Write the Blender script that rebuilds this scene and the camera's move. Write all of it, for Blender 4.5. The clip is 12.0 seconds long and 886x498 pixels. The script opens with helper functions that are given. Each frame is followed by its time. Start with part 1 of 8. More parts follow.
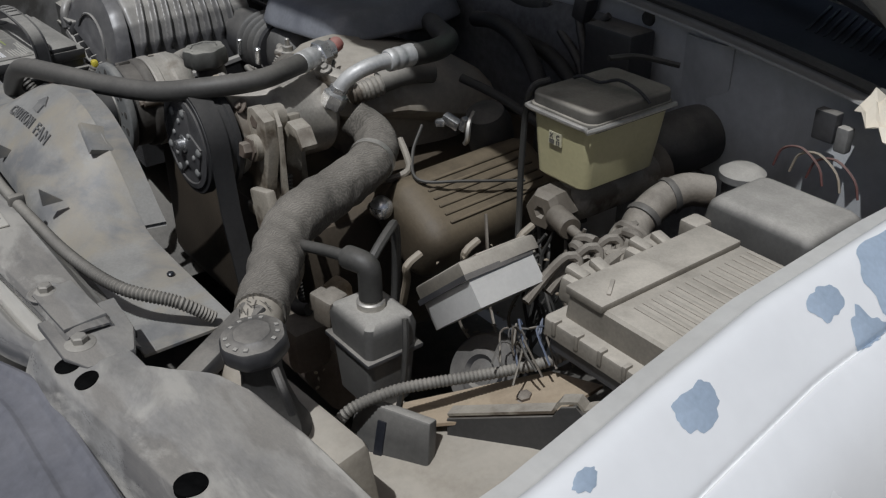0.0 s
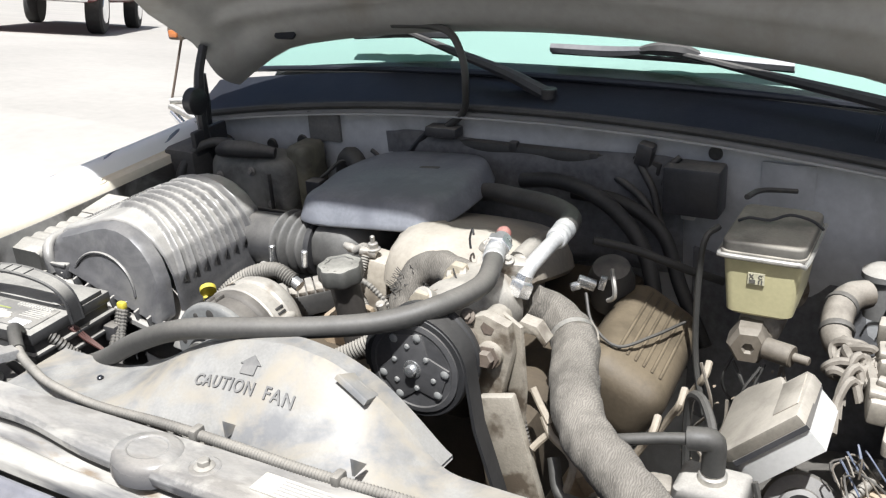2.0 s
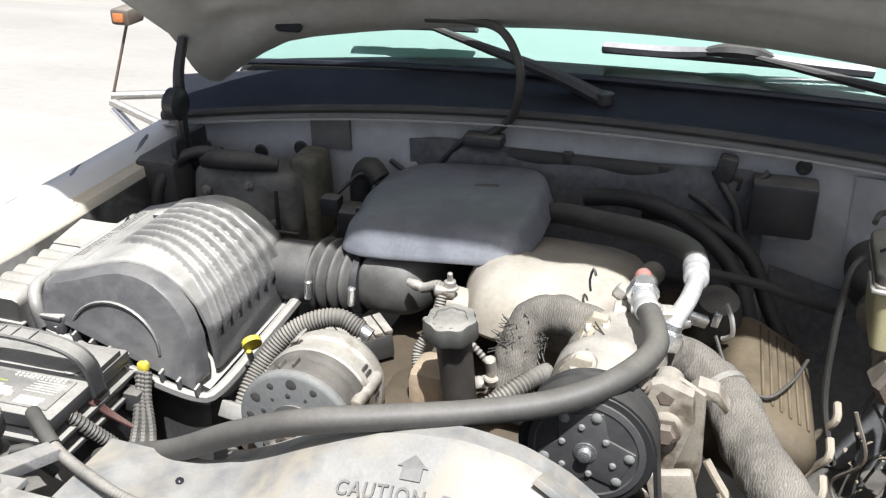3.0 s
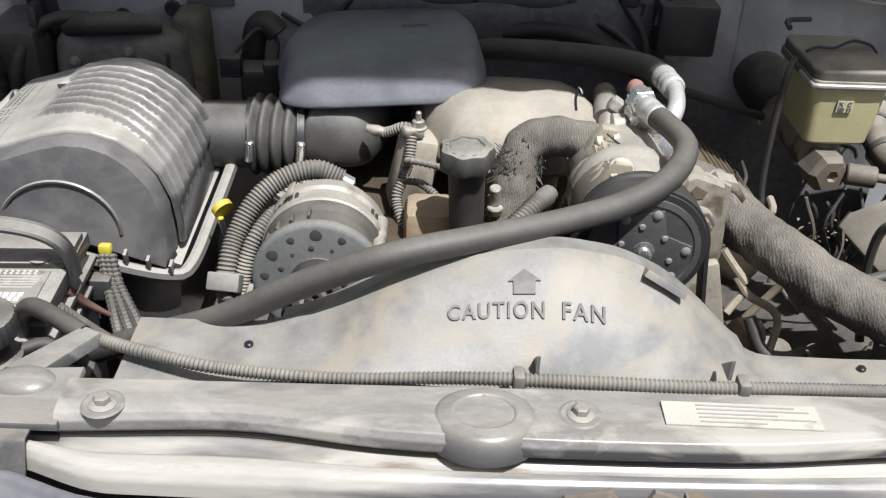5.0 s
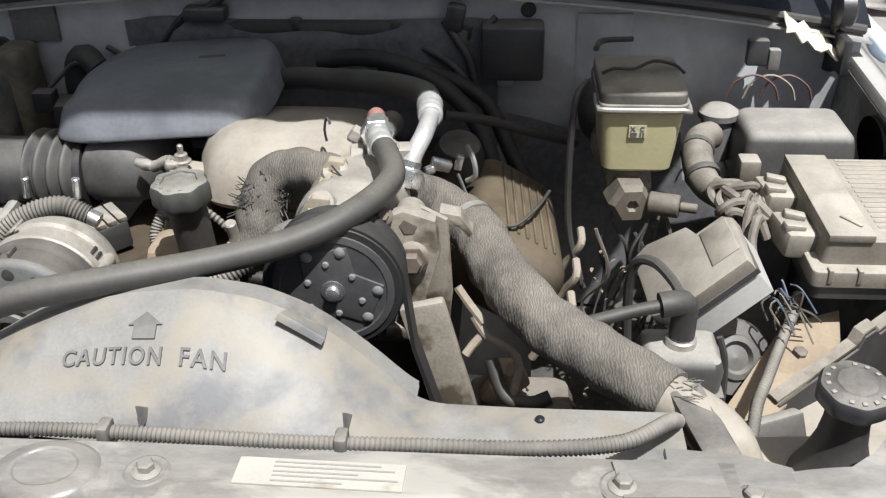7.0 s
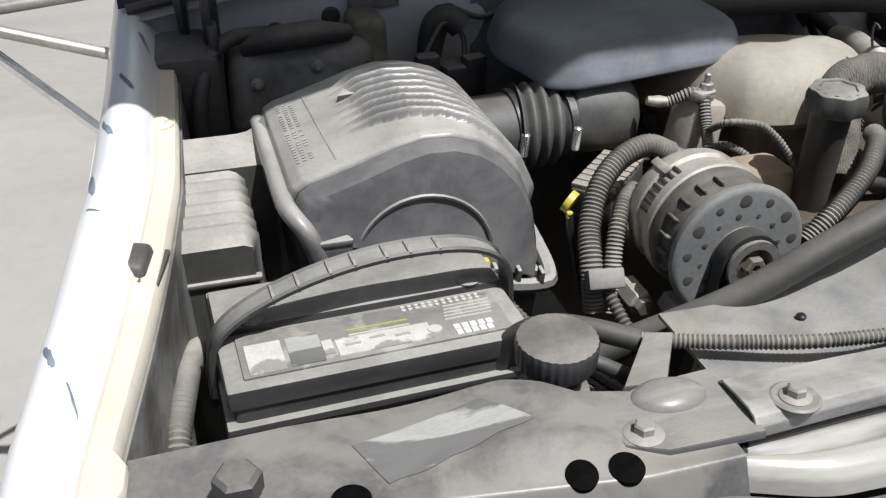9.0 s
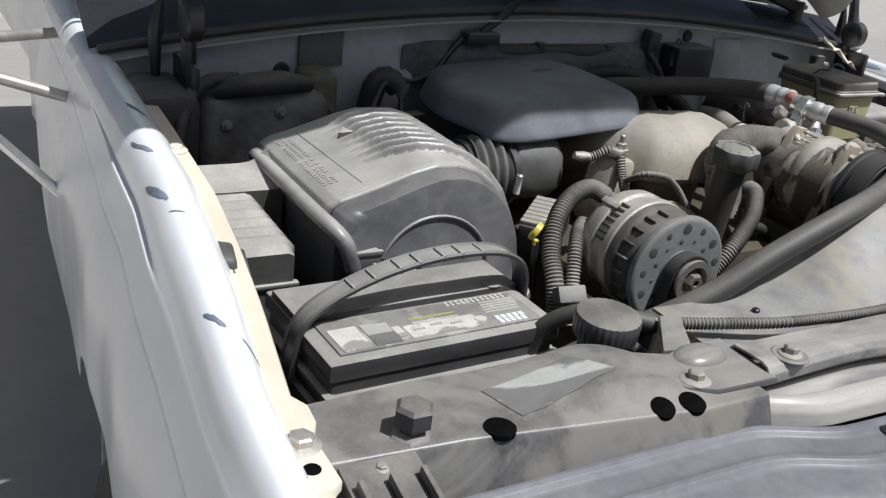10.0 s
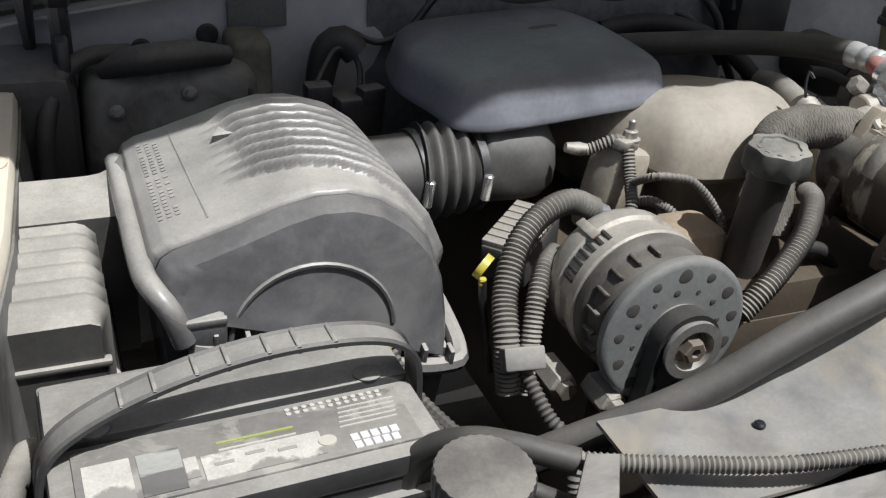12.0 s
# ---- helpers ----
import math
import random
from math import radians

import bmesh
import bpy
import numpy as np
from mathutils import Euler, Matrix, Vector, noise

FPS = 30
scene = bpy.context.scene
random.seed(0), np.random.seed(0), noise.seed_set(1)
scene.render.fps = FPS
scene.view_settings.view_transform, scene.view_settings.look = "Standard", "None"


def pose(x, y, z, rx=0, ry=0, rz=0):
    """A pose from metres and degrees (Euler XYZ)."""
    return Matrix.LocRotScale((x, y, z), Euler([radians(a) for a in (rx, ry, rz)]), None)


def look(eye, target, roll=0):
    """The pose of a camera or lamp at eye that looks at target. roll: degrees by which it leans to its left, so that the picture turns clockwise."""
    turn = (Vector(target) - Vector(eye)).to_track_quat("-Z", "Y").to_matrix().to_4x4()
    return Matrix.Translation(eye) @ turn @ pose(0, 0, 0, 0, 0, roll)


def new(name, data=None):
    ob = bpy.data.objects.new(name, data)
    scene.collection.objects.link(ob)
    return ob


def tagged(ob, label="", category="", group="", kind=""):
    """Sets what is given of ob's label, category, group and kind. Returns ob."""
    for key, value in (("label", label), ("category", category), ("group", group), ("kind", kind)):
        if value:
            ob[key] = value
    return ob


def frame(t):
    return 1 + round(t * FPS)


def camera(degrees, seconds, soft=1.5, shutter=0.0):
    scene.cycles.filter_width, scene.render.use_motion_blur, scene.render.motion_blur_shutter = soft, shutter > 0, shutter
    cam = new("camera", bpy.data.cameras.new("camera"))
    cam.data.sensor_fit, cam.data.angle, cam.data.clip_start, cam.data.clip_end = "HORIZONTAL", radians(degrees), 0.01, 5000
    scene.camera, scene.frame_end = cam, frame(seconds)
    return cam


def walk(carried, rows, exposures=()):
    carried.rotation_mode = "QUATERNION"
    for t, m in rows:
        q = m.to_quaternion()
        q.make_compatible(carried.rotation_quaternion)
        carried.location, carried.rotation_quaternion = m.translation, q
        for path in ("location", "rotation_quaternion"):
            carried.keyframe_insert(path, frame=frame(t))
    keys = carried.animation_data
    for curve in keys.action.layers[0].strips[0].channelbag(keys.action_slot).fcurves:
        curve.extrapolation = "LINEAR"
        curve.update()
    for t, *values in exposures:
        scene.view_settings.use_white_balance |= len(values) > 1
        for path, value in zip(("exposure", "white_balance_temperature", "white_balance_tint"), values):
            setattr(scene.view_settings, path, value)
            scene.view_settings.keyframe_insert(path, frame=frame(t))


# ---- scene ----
cam = camera(49.16, 12.0, soft=1.25)
METRES, EYE, TILT, LEAN, TURN = 2.7, 1.5, -29.65, -1.81, 52.51
# seconds, stops, white balance
EXPOSURES = [(0, -1.12, 5850, 10), (0.5, -0.70, 6000, 10), (1, -0.02, 6020, 10), (1.5, 0.36, 5980, 10), (2.7, 0.55, 5980, 10), (4.3, 0.38, 6020, 10), (5.5, -0.08, 6060, 10), (6.2, -0.08, 6060, 10), (7.0, 0.05, 6050, 10), (7.7, 0.05, 6050, 10), (9.3, -0.24, 5920, 10), (11, -0.38, 5860, 10), (12, -0.26, 5990, 10)]
PATH = [
    (0, (1.1590, -0.1594, 1.5055), (0.1225, 0.6308, 0.7629), -0.35),
    (0.5, (1.1366, -0.4079, 1.5805), (0.1906, 0.5887, 0.9787), -0.13),
    (1, (1.0457, -0.4118, 1.5776), (0.0746, 0.6074, 1.0598), -1.91),
    (1.5, (0.8700, -0.4344, 1.5581), (-0.0346, 0.6226, 0.9973), -1.38),
    (2, (0.6349, -0.5495, 1.5983), (-0.0556, 0.6397, 0.9991), -3.62),
    (2.5, (0.4258, -0.5088, 1.6046), (-0.1294, 0.7408, 0.9880), -2.42),
    (2.7, (0.3568, -0.4904, 1.6174), (-0.1652, 0.7654, 0.9845), -1.61),
    (4.3, (-0.1441, -0.5370, 1.5452), (-0.1748, 0.7775, 0.8233), 2.25),
    (4.5, (-0.1298, -0.5456, 1.5307), (-0.1663, 0.7619, 0.7964), 2.20),
    (5, (-0.0866, -0.5532, 1.5323), (-0.0540, 0.7232, 0.7451), 2.38),
    (5.5, (0.0197, -0.5557, 1.5274), (0.0714, 0.7069, 0.7193), 0.28),
    (6, (0.2145, -0.5237, 1.5383), (0.2174, 0.7461, 0.7398), -0.94),
    (6.5, (0.3091, -0.4852, 1.5224), (0.3026, 0.8129, 0.7708), -0.07),
    (7, (0.2847, -0.4911, 1.5197), (0.1842, 0.8015, 0.7652), -1.02),
    (7.5, (0.0627, -0.5760, 1.5157), (-0.0060, 0.7084, 0.7439), 3.96),
    (7.7, (-0.0718, -0.6036, 1.4984), (-0.0841, 0.6900, 0.7393), 4.28),
    (9.3, (-0.7893, -0.3880, 1.4361), (-0.2809, 0.8245, 0.7141), 1.49),
    (9.5, (-0.8725, -0.4141, 1.4431), (-0.2459, 0.7770, 0.7809), 3.98),
    (10, (-0.9610, -0.4612, 1.4178), (-0.2333, 0.7087, 0.8247), 7.30),
    (10.5, (-0.9588, -0.4504, 1.4026), (-0.1807, 0.6816, 0.8000), 4.86),
    (11, (-0.9578, -0.3358, 1.3922), (-0.0978, 0.7310, 0.7822), 2.56),
    (11.5, (-0.8200, -0.2882, 1.3792), (-0.0649, 0.8113, 0.6928), 1.77),
    (12, (-0.6383, -0.2633, 1.4155), (-0.1034, 0.9344, 0.6880), 4.41),
]
walk(cam, [(t, look(eye, target, roll)) for t, eye, target, roll in PATH], EXPOSURES)

# ---- world, sun ----
SUN_AZ, SUN_EL = 300.0, 63.0   # degrees: compass of the sun about z (from +x, anticlockwise), height
world = bpy.data.worlds.new("sky")
scene.world = world
world.use_nodes = True
wn = world.node_tree
sky = wn.nodes.new("ShaderNodeTexSky")
sky.sky_type = "NISHITA"
sky.sun_disc = False
sky.dust_density, sky.ozone_density = 5.0, 0.4
sky.sun_elevation = radians(SUN_EL)
sky.sun_rotation = radians(90 - SUN_AZ)
wn.links.new(sky.outputs["Color"], wn.nodes["Background"].inputs["Color"])
wn.nodes["Background"].inputs["Strength"].default_value = 0.058
sun_data = bpy.data.lights.new("sun", "SUN")
sun_data.energy, sun_data.angle, sun_data.color = 5.6, radians(0.55), (1.0, 0.97, 0.92)
sun = new("sun", sun_data)
_d = Vector((math.cos(radians(SUN_EL)) * math.cos(radians(SUN_AZ)), math.cos(radians(SUN_EL)) * math.sin(radians(SUN_AZ)), math.sin(radians(SUN_EL))))
sun.matrix_world = look(_d * 20, (0, 0, 0))

# ---- materials ----
DUST = (0.45, 0.415, 0.355)


def material(name, col, rough=0.6, metal=0.0, dust=0.5, var=0.25, bump=0.15, scale=45.0, dcol=DUST, spec=0.5, patch=None, trans=0.0, lo=0.05, flat=0.05, stretch=None, bare=0.62, smear=None, drough=0.92):
    """A surface with grain and stains at two scales, and pale dust that settles on what faces up."""
    m = bpy.data.materials.new(name)
    m.use_nodes = True
    nt = m.node_tree
    n, l = nt.nodes, nt.links
    bsdf = n["Principled BSDF"]
    tc = n.new("ShaderNodeTexCoord")
    where = tc.outputs["Object"]
    if stretch:
        mp = n.new("ShaderNodeMapping")
        mp.inputs["Scale"].default_value = stretch
        l.new(where, mp.inputs["Vector"])
        where = mp.outputs[0]

    def noise_tex(sc, det=4.0, rgh=0.6):
        t = n.new("ShaderNodeTexNoise")
        t.inputs["Scale"].default_value, t.inputs["Detail"].default_value, t.inputs["Roughness"].default_value = sc, det, rgh
        l.new(where, t.inputs["Vector"])
        return t

    def ramp(src, a, b, va=0.0, vb=1.0):
        r = n.new("ShaderNodeMapRange")
        r.inputs[1].default_value, r.inputs[2].default_value, r.inputs[3].default_value, r.inputs[4].default_value = a, b, va, vb
        l.new(src, r.inputs[0])
        return r.outputs[0]

    def math_node(op, a, b):
        k = n.new("ShaderNodeMath")
        k.operation = op
        for i, v in enumerate((a, b)):
            if isinstance(v, (int, float)):
                k.inputs[i].default_value = v
            else:
                l.new(v, k.inputs[i])
        return k.outputs[0]

    def mix(fac, a, b):
        k = n.new("ShaderNodeMix")
        k.data_type = "RGBA"
        l.new(fac, k.inputs[0]) if not isinstance(fac, float) else None
        for i, v in ((6, a), (7, b)):
            if isinstance(v, tuple):
                k.inputs[i].default_value = (*v, 1)
            else:
                l.new(v, k.inputs[i])
        return k.outputs[2]

    big, fine = noise_tex(scale * 0.22, 5.0), noise_tex(scale * 4.0, 3.0)
    grain = math_node("ADD", math_node("MULTIPLY", big.outputs[0], 0.65), math_node("MULTIPLY", fine.outputs[0], 0.35))
    dark = tuple(c * (1 - var) for c in col)
    light = tuple(min(1, c * (1 + var) + 0.012 * var) for c in col)
    base = mix(ramp(grain, 0.35, 0.65), dark, light)
    if patch:
        pcol, pa, pb = patch
        spots = noise_tex(scale * 0.16, 6.0, 0.55)
        base = mix(ramp(spots.outputs[0], pa, pb), base, pcol)
    if smear:
        scol, sa, sb, ssc = smear
        mp2 = n.new("ShaderNodeMapping")
        mp2.inputs["Location"].default_value = (3.1, 1.7, 5.3)
        l.new(where, mp2.inputs["Vector"])
        sm = noise_tex(ssc, 7.0, 0.62)
        l.new(mp2.outputs[0], sm.inputs["Vector"])
        sm.inputs["Distortion"].default_value = 0.6
        base = mix(ramp(sm.outputs[0], sa, sb), base, scol)
    if dust > 0:
        geo = n.new("ShaderNodeNewGeometry")
        sep = n.new("ShaderNodeSeparateXYZ")
        l.new(geo.outputs["Normal"], sep.inputs[0])
        up = ramp(sep.outputs[2], flat, 0.95, lo, 1.0)
        spread = ramp(noise_tex(scale * 0.35, 6.0, 0.65).outputs[0], 0.40, 0.56, bare, 1.0)
        speck = math_node("MULTIPLY", ramp(fine.outputs[0], 0.3, 0.7, 0.88, 1.0), ramp(noise_tex(scale * 11.0, 2.0).outputs[0], 0.40, 0.60, 0.90, 1.0))
        fac = math_node("MULTIPLY", math_node("MULTIPLY", up, math_node("MULTIPLY", spread, speck)), dust)
        dshade = mix(ramp(big.outputs[0], 0.3, 0.7), tuple(c * 0.82 for c in dcol), tuple(min(1, c * 1.12) for c in dcol))
        base = mix(fac, base, dshade)
        l.new(math_node("ADD", math_node("MULTIPLY", fac, drough - rough), rough), bsdf.inputs["Roughness"])
        if metal:
            l.new(math_node("MULTIPLY", math_node("SUBTRACT", 1.0, fac), metal), bsdf.inputs["Metallic"])
    else:
        l.new(ramp(big.outputs[0], 0.3, 0.7, max(0.02, rough - 0.08), min(1, rough + 0.08)), bsdf.inputs["Roughness"])
        bsdf.inputs["Metallic"].default_value = metal
    l.new(base, bsdf.inputs["Base Color"])
    bsdf.inputs["Specular IOR Level"].default_value = spec
    if trans:
        bsdf.inputs["Transmission Weight"].default_value = trans
    if bump:
        bp = n.new("ShaderNodeBump")
        bp.inputs["Strength"].default_value, bp.inputs["Distance"].default_value = bump, 0.003
        l.new(grain, bp.inputs["Height"])
        l.new(bp.outputs[0], bsdf.inputs["Normal"])
    return m


BLACK_PLASTIC = material("black_plastic", (0.035, 0.035, 0.038), 0.36, dust=0.52, flat=0.25)
CLEAN_PLASTIC = material("wiped_plastic", (0.225, 0.232, 0.252), 0.42, dust=0.06, var=0.18, patch=((0.165, 0.17, 0.19), 0.50, 0.62))
SHROUD_PLASTIC = material("shroud_plastic", (0.275, 0.268, 0.25), 0.50, dust=0.22, patch=((0.150, 0.153, 0.158), 0.46, 0.60), scale=80, dcol=(0.46, 0.435, 0.385), var=0.18, smear=((0.31, 0.275, 0.215), 0.46, 0.62, 11.0), drough=0.75)
LETTER_GREY = material("moulded_letters", (0.13, 0.13, 0.13), 0.6, dust=0.30)
DUCT_RUBBER = material("duct_rubber", (0.04, 0.04, 0.042), 0.5, dust=0.30)
RUBBER = material("black_rubber", (0.038, 0.037, 0.034), 0.52, dust=0.20, bare=0.7)
BELT_RUBBER = material("belt_rubber", (0.02, 0.02, 0.021), 0.55, dust=0.12)
BELLOWS = material("bellows_rubber", (0.040, 0.039, 0.038), 0.5, dust=0.5, flat=-0.1, lo=0.2, dcol=(0.36, 0.345, 0.31))
HOSE_SLEEVE = material("woven_sleeve", (0.165, 0.150, 0.126), 0.9, dust=0.45, bump=0.4, scale=60, var=0.35, dcol=(0.34, 0.31, 0.265))
_wv = HOSE_SLEEVE.node_tree.nodes.new("ShaderNodeTexWave")
_wv.inputs["Scale"].default_value, _wv.inputs["Distortion"].default_value, _wv.inputs["Detail"].default_value, _wv.inputs["Detail Scale"].default_value = 120.0, 9.0, 1.0, 1.1
_tcw = HOSE_SLEEVE.node_tree.nodes.new("ShaderNodeTexCoord")
_mlt = HOSE_SLEEVE.node_tree.nodes.new("ShaderNodeMix")
_mlt.data_type, _mlt.blend_type = "RGBA", "MULTIPLY"
_mlt.inputs[0].default_value = 0.34
_bw = HOSE_SLEEVE.node_tree.nodes["Principled BSDF"]
_from = _bw.inputs["Base Color"].links[0].from_socket
HOSE_SLEEVE.node_tree.links.new(_tcw.outputs["Object"], _wv.inputs["Vector"])
HOSE_SLEEVE.node_tree.links.new(_from, _mlt.inputs[6])
HOSE_SLEEVE.node_tree.links.new(_wv.outputs["Color"], _mlt.inputs[7])
HOSE_SLEEVE.node_tree.links.new(_mlt.outputs[2], _bw.inputs["Base Color"])
_bpw = HOSE_SLEEVE.node_tree.nodes.new("ShaderNodeBump")
_bpw.inputs["Strength"].default_value, _bpw.inputs["Distance"].default_value = 0.25, 0.0010
HOSE_SLEEVE.node_tree.links.new(_wv.outputs["Fac"], _bpw.inputs["Height"])
HOSE_SLEEVE.node_tree.links.new(_bpw.outputs[0], _bw.inputs["Normal"])
HOSE_DARK = material("dark_heater_hose", (0.018, 0.018, 0.018), 0.6, dust=0.12)
CRIMP = material("pale_crimp", (0.55, 0.55, 0.54), 0.38, metal=0.45, dust=0.45, dcol=(0.52, 0.49, 0.43), scale=60)
CONDUIT = material("split_conduit", (0.10, 0.095, 0.085), 0.6, dust=0.7)
CONDUIT_DARK = material("dark_conduit", (0.045, 0.043, 0.04), 0.5, dust=0.35)
# The pale smear paints sky reflections on the black paint, along with dust.
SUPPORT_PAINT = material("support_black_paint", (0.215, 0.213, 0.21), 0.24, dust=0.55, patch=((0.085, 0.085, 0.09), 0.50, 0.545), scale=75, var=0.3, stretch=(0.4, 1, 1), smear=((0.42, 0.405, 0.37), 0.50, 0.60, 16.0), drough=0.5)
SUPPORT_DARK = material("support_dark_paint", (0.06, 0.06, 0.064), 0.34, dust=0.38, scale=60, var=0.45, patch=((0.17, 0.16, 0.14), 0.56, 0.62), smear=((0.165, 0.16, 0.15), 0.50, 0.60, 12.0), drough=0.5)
HOLE = material("open_hole", (0.004, 0.004, 0.004), 1.0, dust=0.0, bump=0.0, spec=0.0)
BOLT = material("dusty_bolt", (0.30, 0.285, 0.255), 0.55, metal=0.35, dust=0.5)
LEDGE_DUST = material("dusty_ledge_paint", (0.20, 0.185, 0.16), 0.6, dust=0.75, dcol=(0.40, 0.34, 0.25), scale=40, lo=0.5, flat=-0.2, patch=((0.06, 0.06, 0.062), 0.52, 0.60))
LIP_PAINT = material("lip_paint", (0.47, 0.45, 0.405), 0.24, dust=0.25, patch=((0.12, 0.12, 0.125), 0.48, 0.58), scale=60, var=0.14, stretch=(0.22, 1, 1), smear=((0.20, 0.15, 0.10), 0.60, 0.68, 24.0), drough=0.5)
GRILLE_GREY = material("grille_grey", (0.145, 0.147, 0.168), 0.36, dust=0.14, scale=25)
WHITE_PAINT = material("white_paint", (0.86, 0.86, 0.85), 0.22, dust=0.0, var=0.03, bump=0.0, scale=12)
FLANGE_PAINT = material("flange_paint", (0.78, 0.72, 0.60), 0.4, dust=0.55, var=0.12, dcol=(0.60, 0.50, 0.35), scale=20, bump=0.05)
FLANGE_GREY = material("grey_flange_paint", (0.58, 0.575, 0.55), 0.35, dust=0.35, var=0.12, scale=20, bump=0.05)
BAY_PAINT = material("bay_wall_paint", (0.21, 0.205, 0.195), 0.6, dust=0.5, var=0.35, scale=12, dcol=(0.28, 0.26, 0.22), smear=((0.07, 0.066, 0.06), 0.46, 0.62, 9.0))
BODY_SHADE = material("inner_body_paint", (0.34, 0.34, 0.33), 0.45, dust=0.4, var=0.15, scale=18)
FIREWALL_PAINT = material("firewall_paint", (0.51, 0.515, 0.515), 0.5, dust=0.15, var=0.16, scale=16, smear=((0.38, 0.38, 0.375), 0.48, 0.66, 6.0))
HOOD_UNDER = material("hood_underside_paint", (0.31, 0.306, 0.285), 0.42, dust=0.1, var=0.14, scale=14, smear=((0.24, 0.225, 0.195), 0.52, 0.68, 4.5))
LINER = material("inner_liner", (0.035, 0.034, 0.033), 0.6, dust=0.4)
CAST_ALU = material("cast_aluminium", (0.46, 0.43, 0.38), 0.45, metal=0.55, dust=0.7, bump=0.35, scale=70, patch=((0.16, 0.13, 0.10), 0.54, 0.60))
PLENUM = material("painted_intake", (0.39, 0.345, 0.275), 0.5, dust=0.75, bump=0.15, scale=35, patch=((0.20, 0.165, 0.125), 0.56, 0.63))
STEEL = material("worn_steel", (0.50, 0.48, 0.44), 0.42, metal=0.8, dust=0.35)
BRIGHT = material("bright_aluminium", (0.80, 0.80, 0.79), 0.25, metal=0.9, dust=0.12)
RUST = material("rusty_steel", (0.12, 0.09, 0.068), 0.8, metal=0.2, dust=0.55, bump=0.35)
# Brown held between the valve cover's sunlit tone and its near-black shade.
SHADE_BROWN = material("oily_shaded_cover", (0.060, 0.047, 0.031), 0.5, dust=0.6, dcol=(0.24, 0.19, 0.12), bump=0.3)
ENGINE_BROWN = material("oily_engine", (0.05, 0.039, 0.027), 0.55, dust=0.45, dcol=(0.16, 0.122, 0.078), bump=0.35)
BRACKET = material("cast_bracket", (0.27, 0.24, 0.19), 0.65, dust=0.7, bump=0.45, scale=85, patch=((0.09, 0.068, 0.045), 0.50, 0.57))
DARK_METAL = material("dark_metal", (0.045, 0.045, 0.048), 0.38, metal=0.5, dust=0.15)
CLUTCH = material("clutch_plate", (0.055, 0.055, 0.058), 0.42, dust=0.25, lo=0.2)
VALVE = material("brown_valve", (0.10, 0.082, 0.06), 0.6, dust=0.45, bump=0.3)
HARNESS = material("dusty_tape", (0.11, 0.092, 0.07), 0.75, dust=0.62, bump=0.4, scale=80)
# Brown casting darkened in colour for the shade behind the fan disc.
ALT_DARK = material("shaded_alternator_casting", (0.075, 0.068, 0.060), 0.6, metal=0.2, dust=0.5, dcol=(0.30, 0.275, 0.235), scale=70, bump=0.3, flat=0.2)
DISC_GREY = material("disc_grey", (0.17, 0.175, 0.172), 0.6, dust=0.35, lo=0.25)
TANK_MARK = material("tank_mark", (0.50, 0.47, 0.33), 0.5, dust=0.1)
BAT_WHITE = material("battery_label_white", (0.62, 0.60, 0.54), 0.45, dust=0.3, patch=((0.24, 0.235, 0.22), 0.54, 0.58), scale=120)
LEAF = material("dry_leaf", (0.20, 0.16, 0.105), 0.8, dust=0.3)
AIRBOX = material("airbox_plastic", (0.058, 0.058, 0.062), 0.22, dust=0.95, lo=0.07, flat=0.12, dcol=(0.50, 0.475, 0.425), scale=55, bare=0.85, drough=0.48)
AIRBOX_FACE = material("airbox_face_plastic", (0.062, 0.062, 0.068), 0.30, dust=0.45, lo=0.10, flat=0.0, dcol=(0.40, 0.38, 0.345), scale=30, bump=0.05, var=0.3, drough=0.55, smear=((0.13, 0.128, 0.125), 0.48, 0.66, 14.0))
DUCT_DUST = material("dusty_duct_plastic", (0.035, 0.035, 0.034), 0.32, dust=0.98, lo=0.08, dcol=(0.49, 0.462, 0.405), bare=0.8, flat=0.12)
EVAP_PLASTIC = material("evaporator_plastic", (0.19, 0.188, 0.17), 0.6, dust=0.55, var=0.35, scale=14, smear=((0.07, 0.068, 0.06), 0.46, 0.60, 9.0), dcol=(0.34, 0.32, 0.27))
EVAP_OLIVE = material("stained_olive_cover", (0.175, 0.165, 0.115), 0.65, dust=0.3, var=0.35, scale=16, smear=((0.085, 0.08, 0.06), 0.48, 0.62, 11.0))
MAT_DARK = material("dark_wall_sheet", (0.15, 0.15, 0.153), 0.85, dust=0.35, var=0.4, scale=22, bump=0.5, dcol=(0.20, 0.19, 0.17))
VENT_DARK = material("vent_recess", (0.060, 0.056, 0.050), 0.8, dust=0.15)
SCUFF = material("scuff_grey", (0.20, 0.225, 0.27), 0.6, dust=0.0, var=0.4)
GREY_PLASTIC = material("grey_plastic", (0.15, 0.147, 0.14), 0.5, dust=0.88, flat=0.3, bare=0.78, dcol=(0.50, 0.47, 0.41))
FUSE_PLASTIC = material("fuse_box_plastic", (0.050, 0.049, 0.047), 0.45, dust=0.92, flat=0.35, lo=0.10, bare=0.85, dcol=(0.47, 0.445, 0.395))
LID_DUSTY = material("dusty_tank_lid", (0.07, 0.066, 0.058), 0.5, dust=0.85, dcol=(0.42, 0.385, 0.32), flat=0.0)
OIL_CAP = material("oil_cap_plastic", (0.055, 0.055, 0.050), 0.45, dust=0.9, flat=0.25, lo=0.10, dcol=(0.36, 0.345, 0.30), scale=60)
TAN_PLASTIC = material("dusty_box_plastic", (0.17, 0.152, 0.122), 0.6, dust=0.95, scale=70, bare=0.8, dcol=(0.53, 0.485, 0.41))
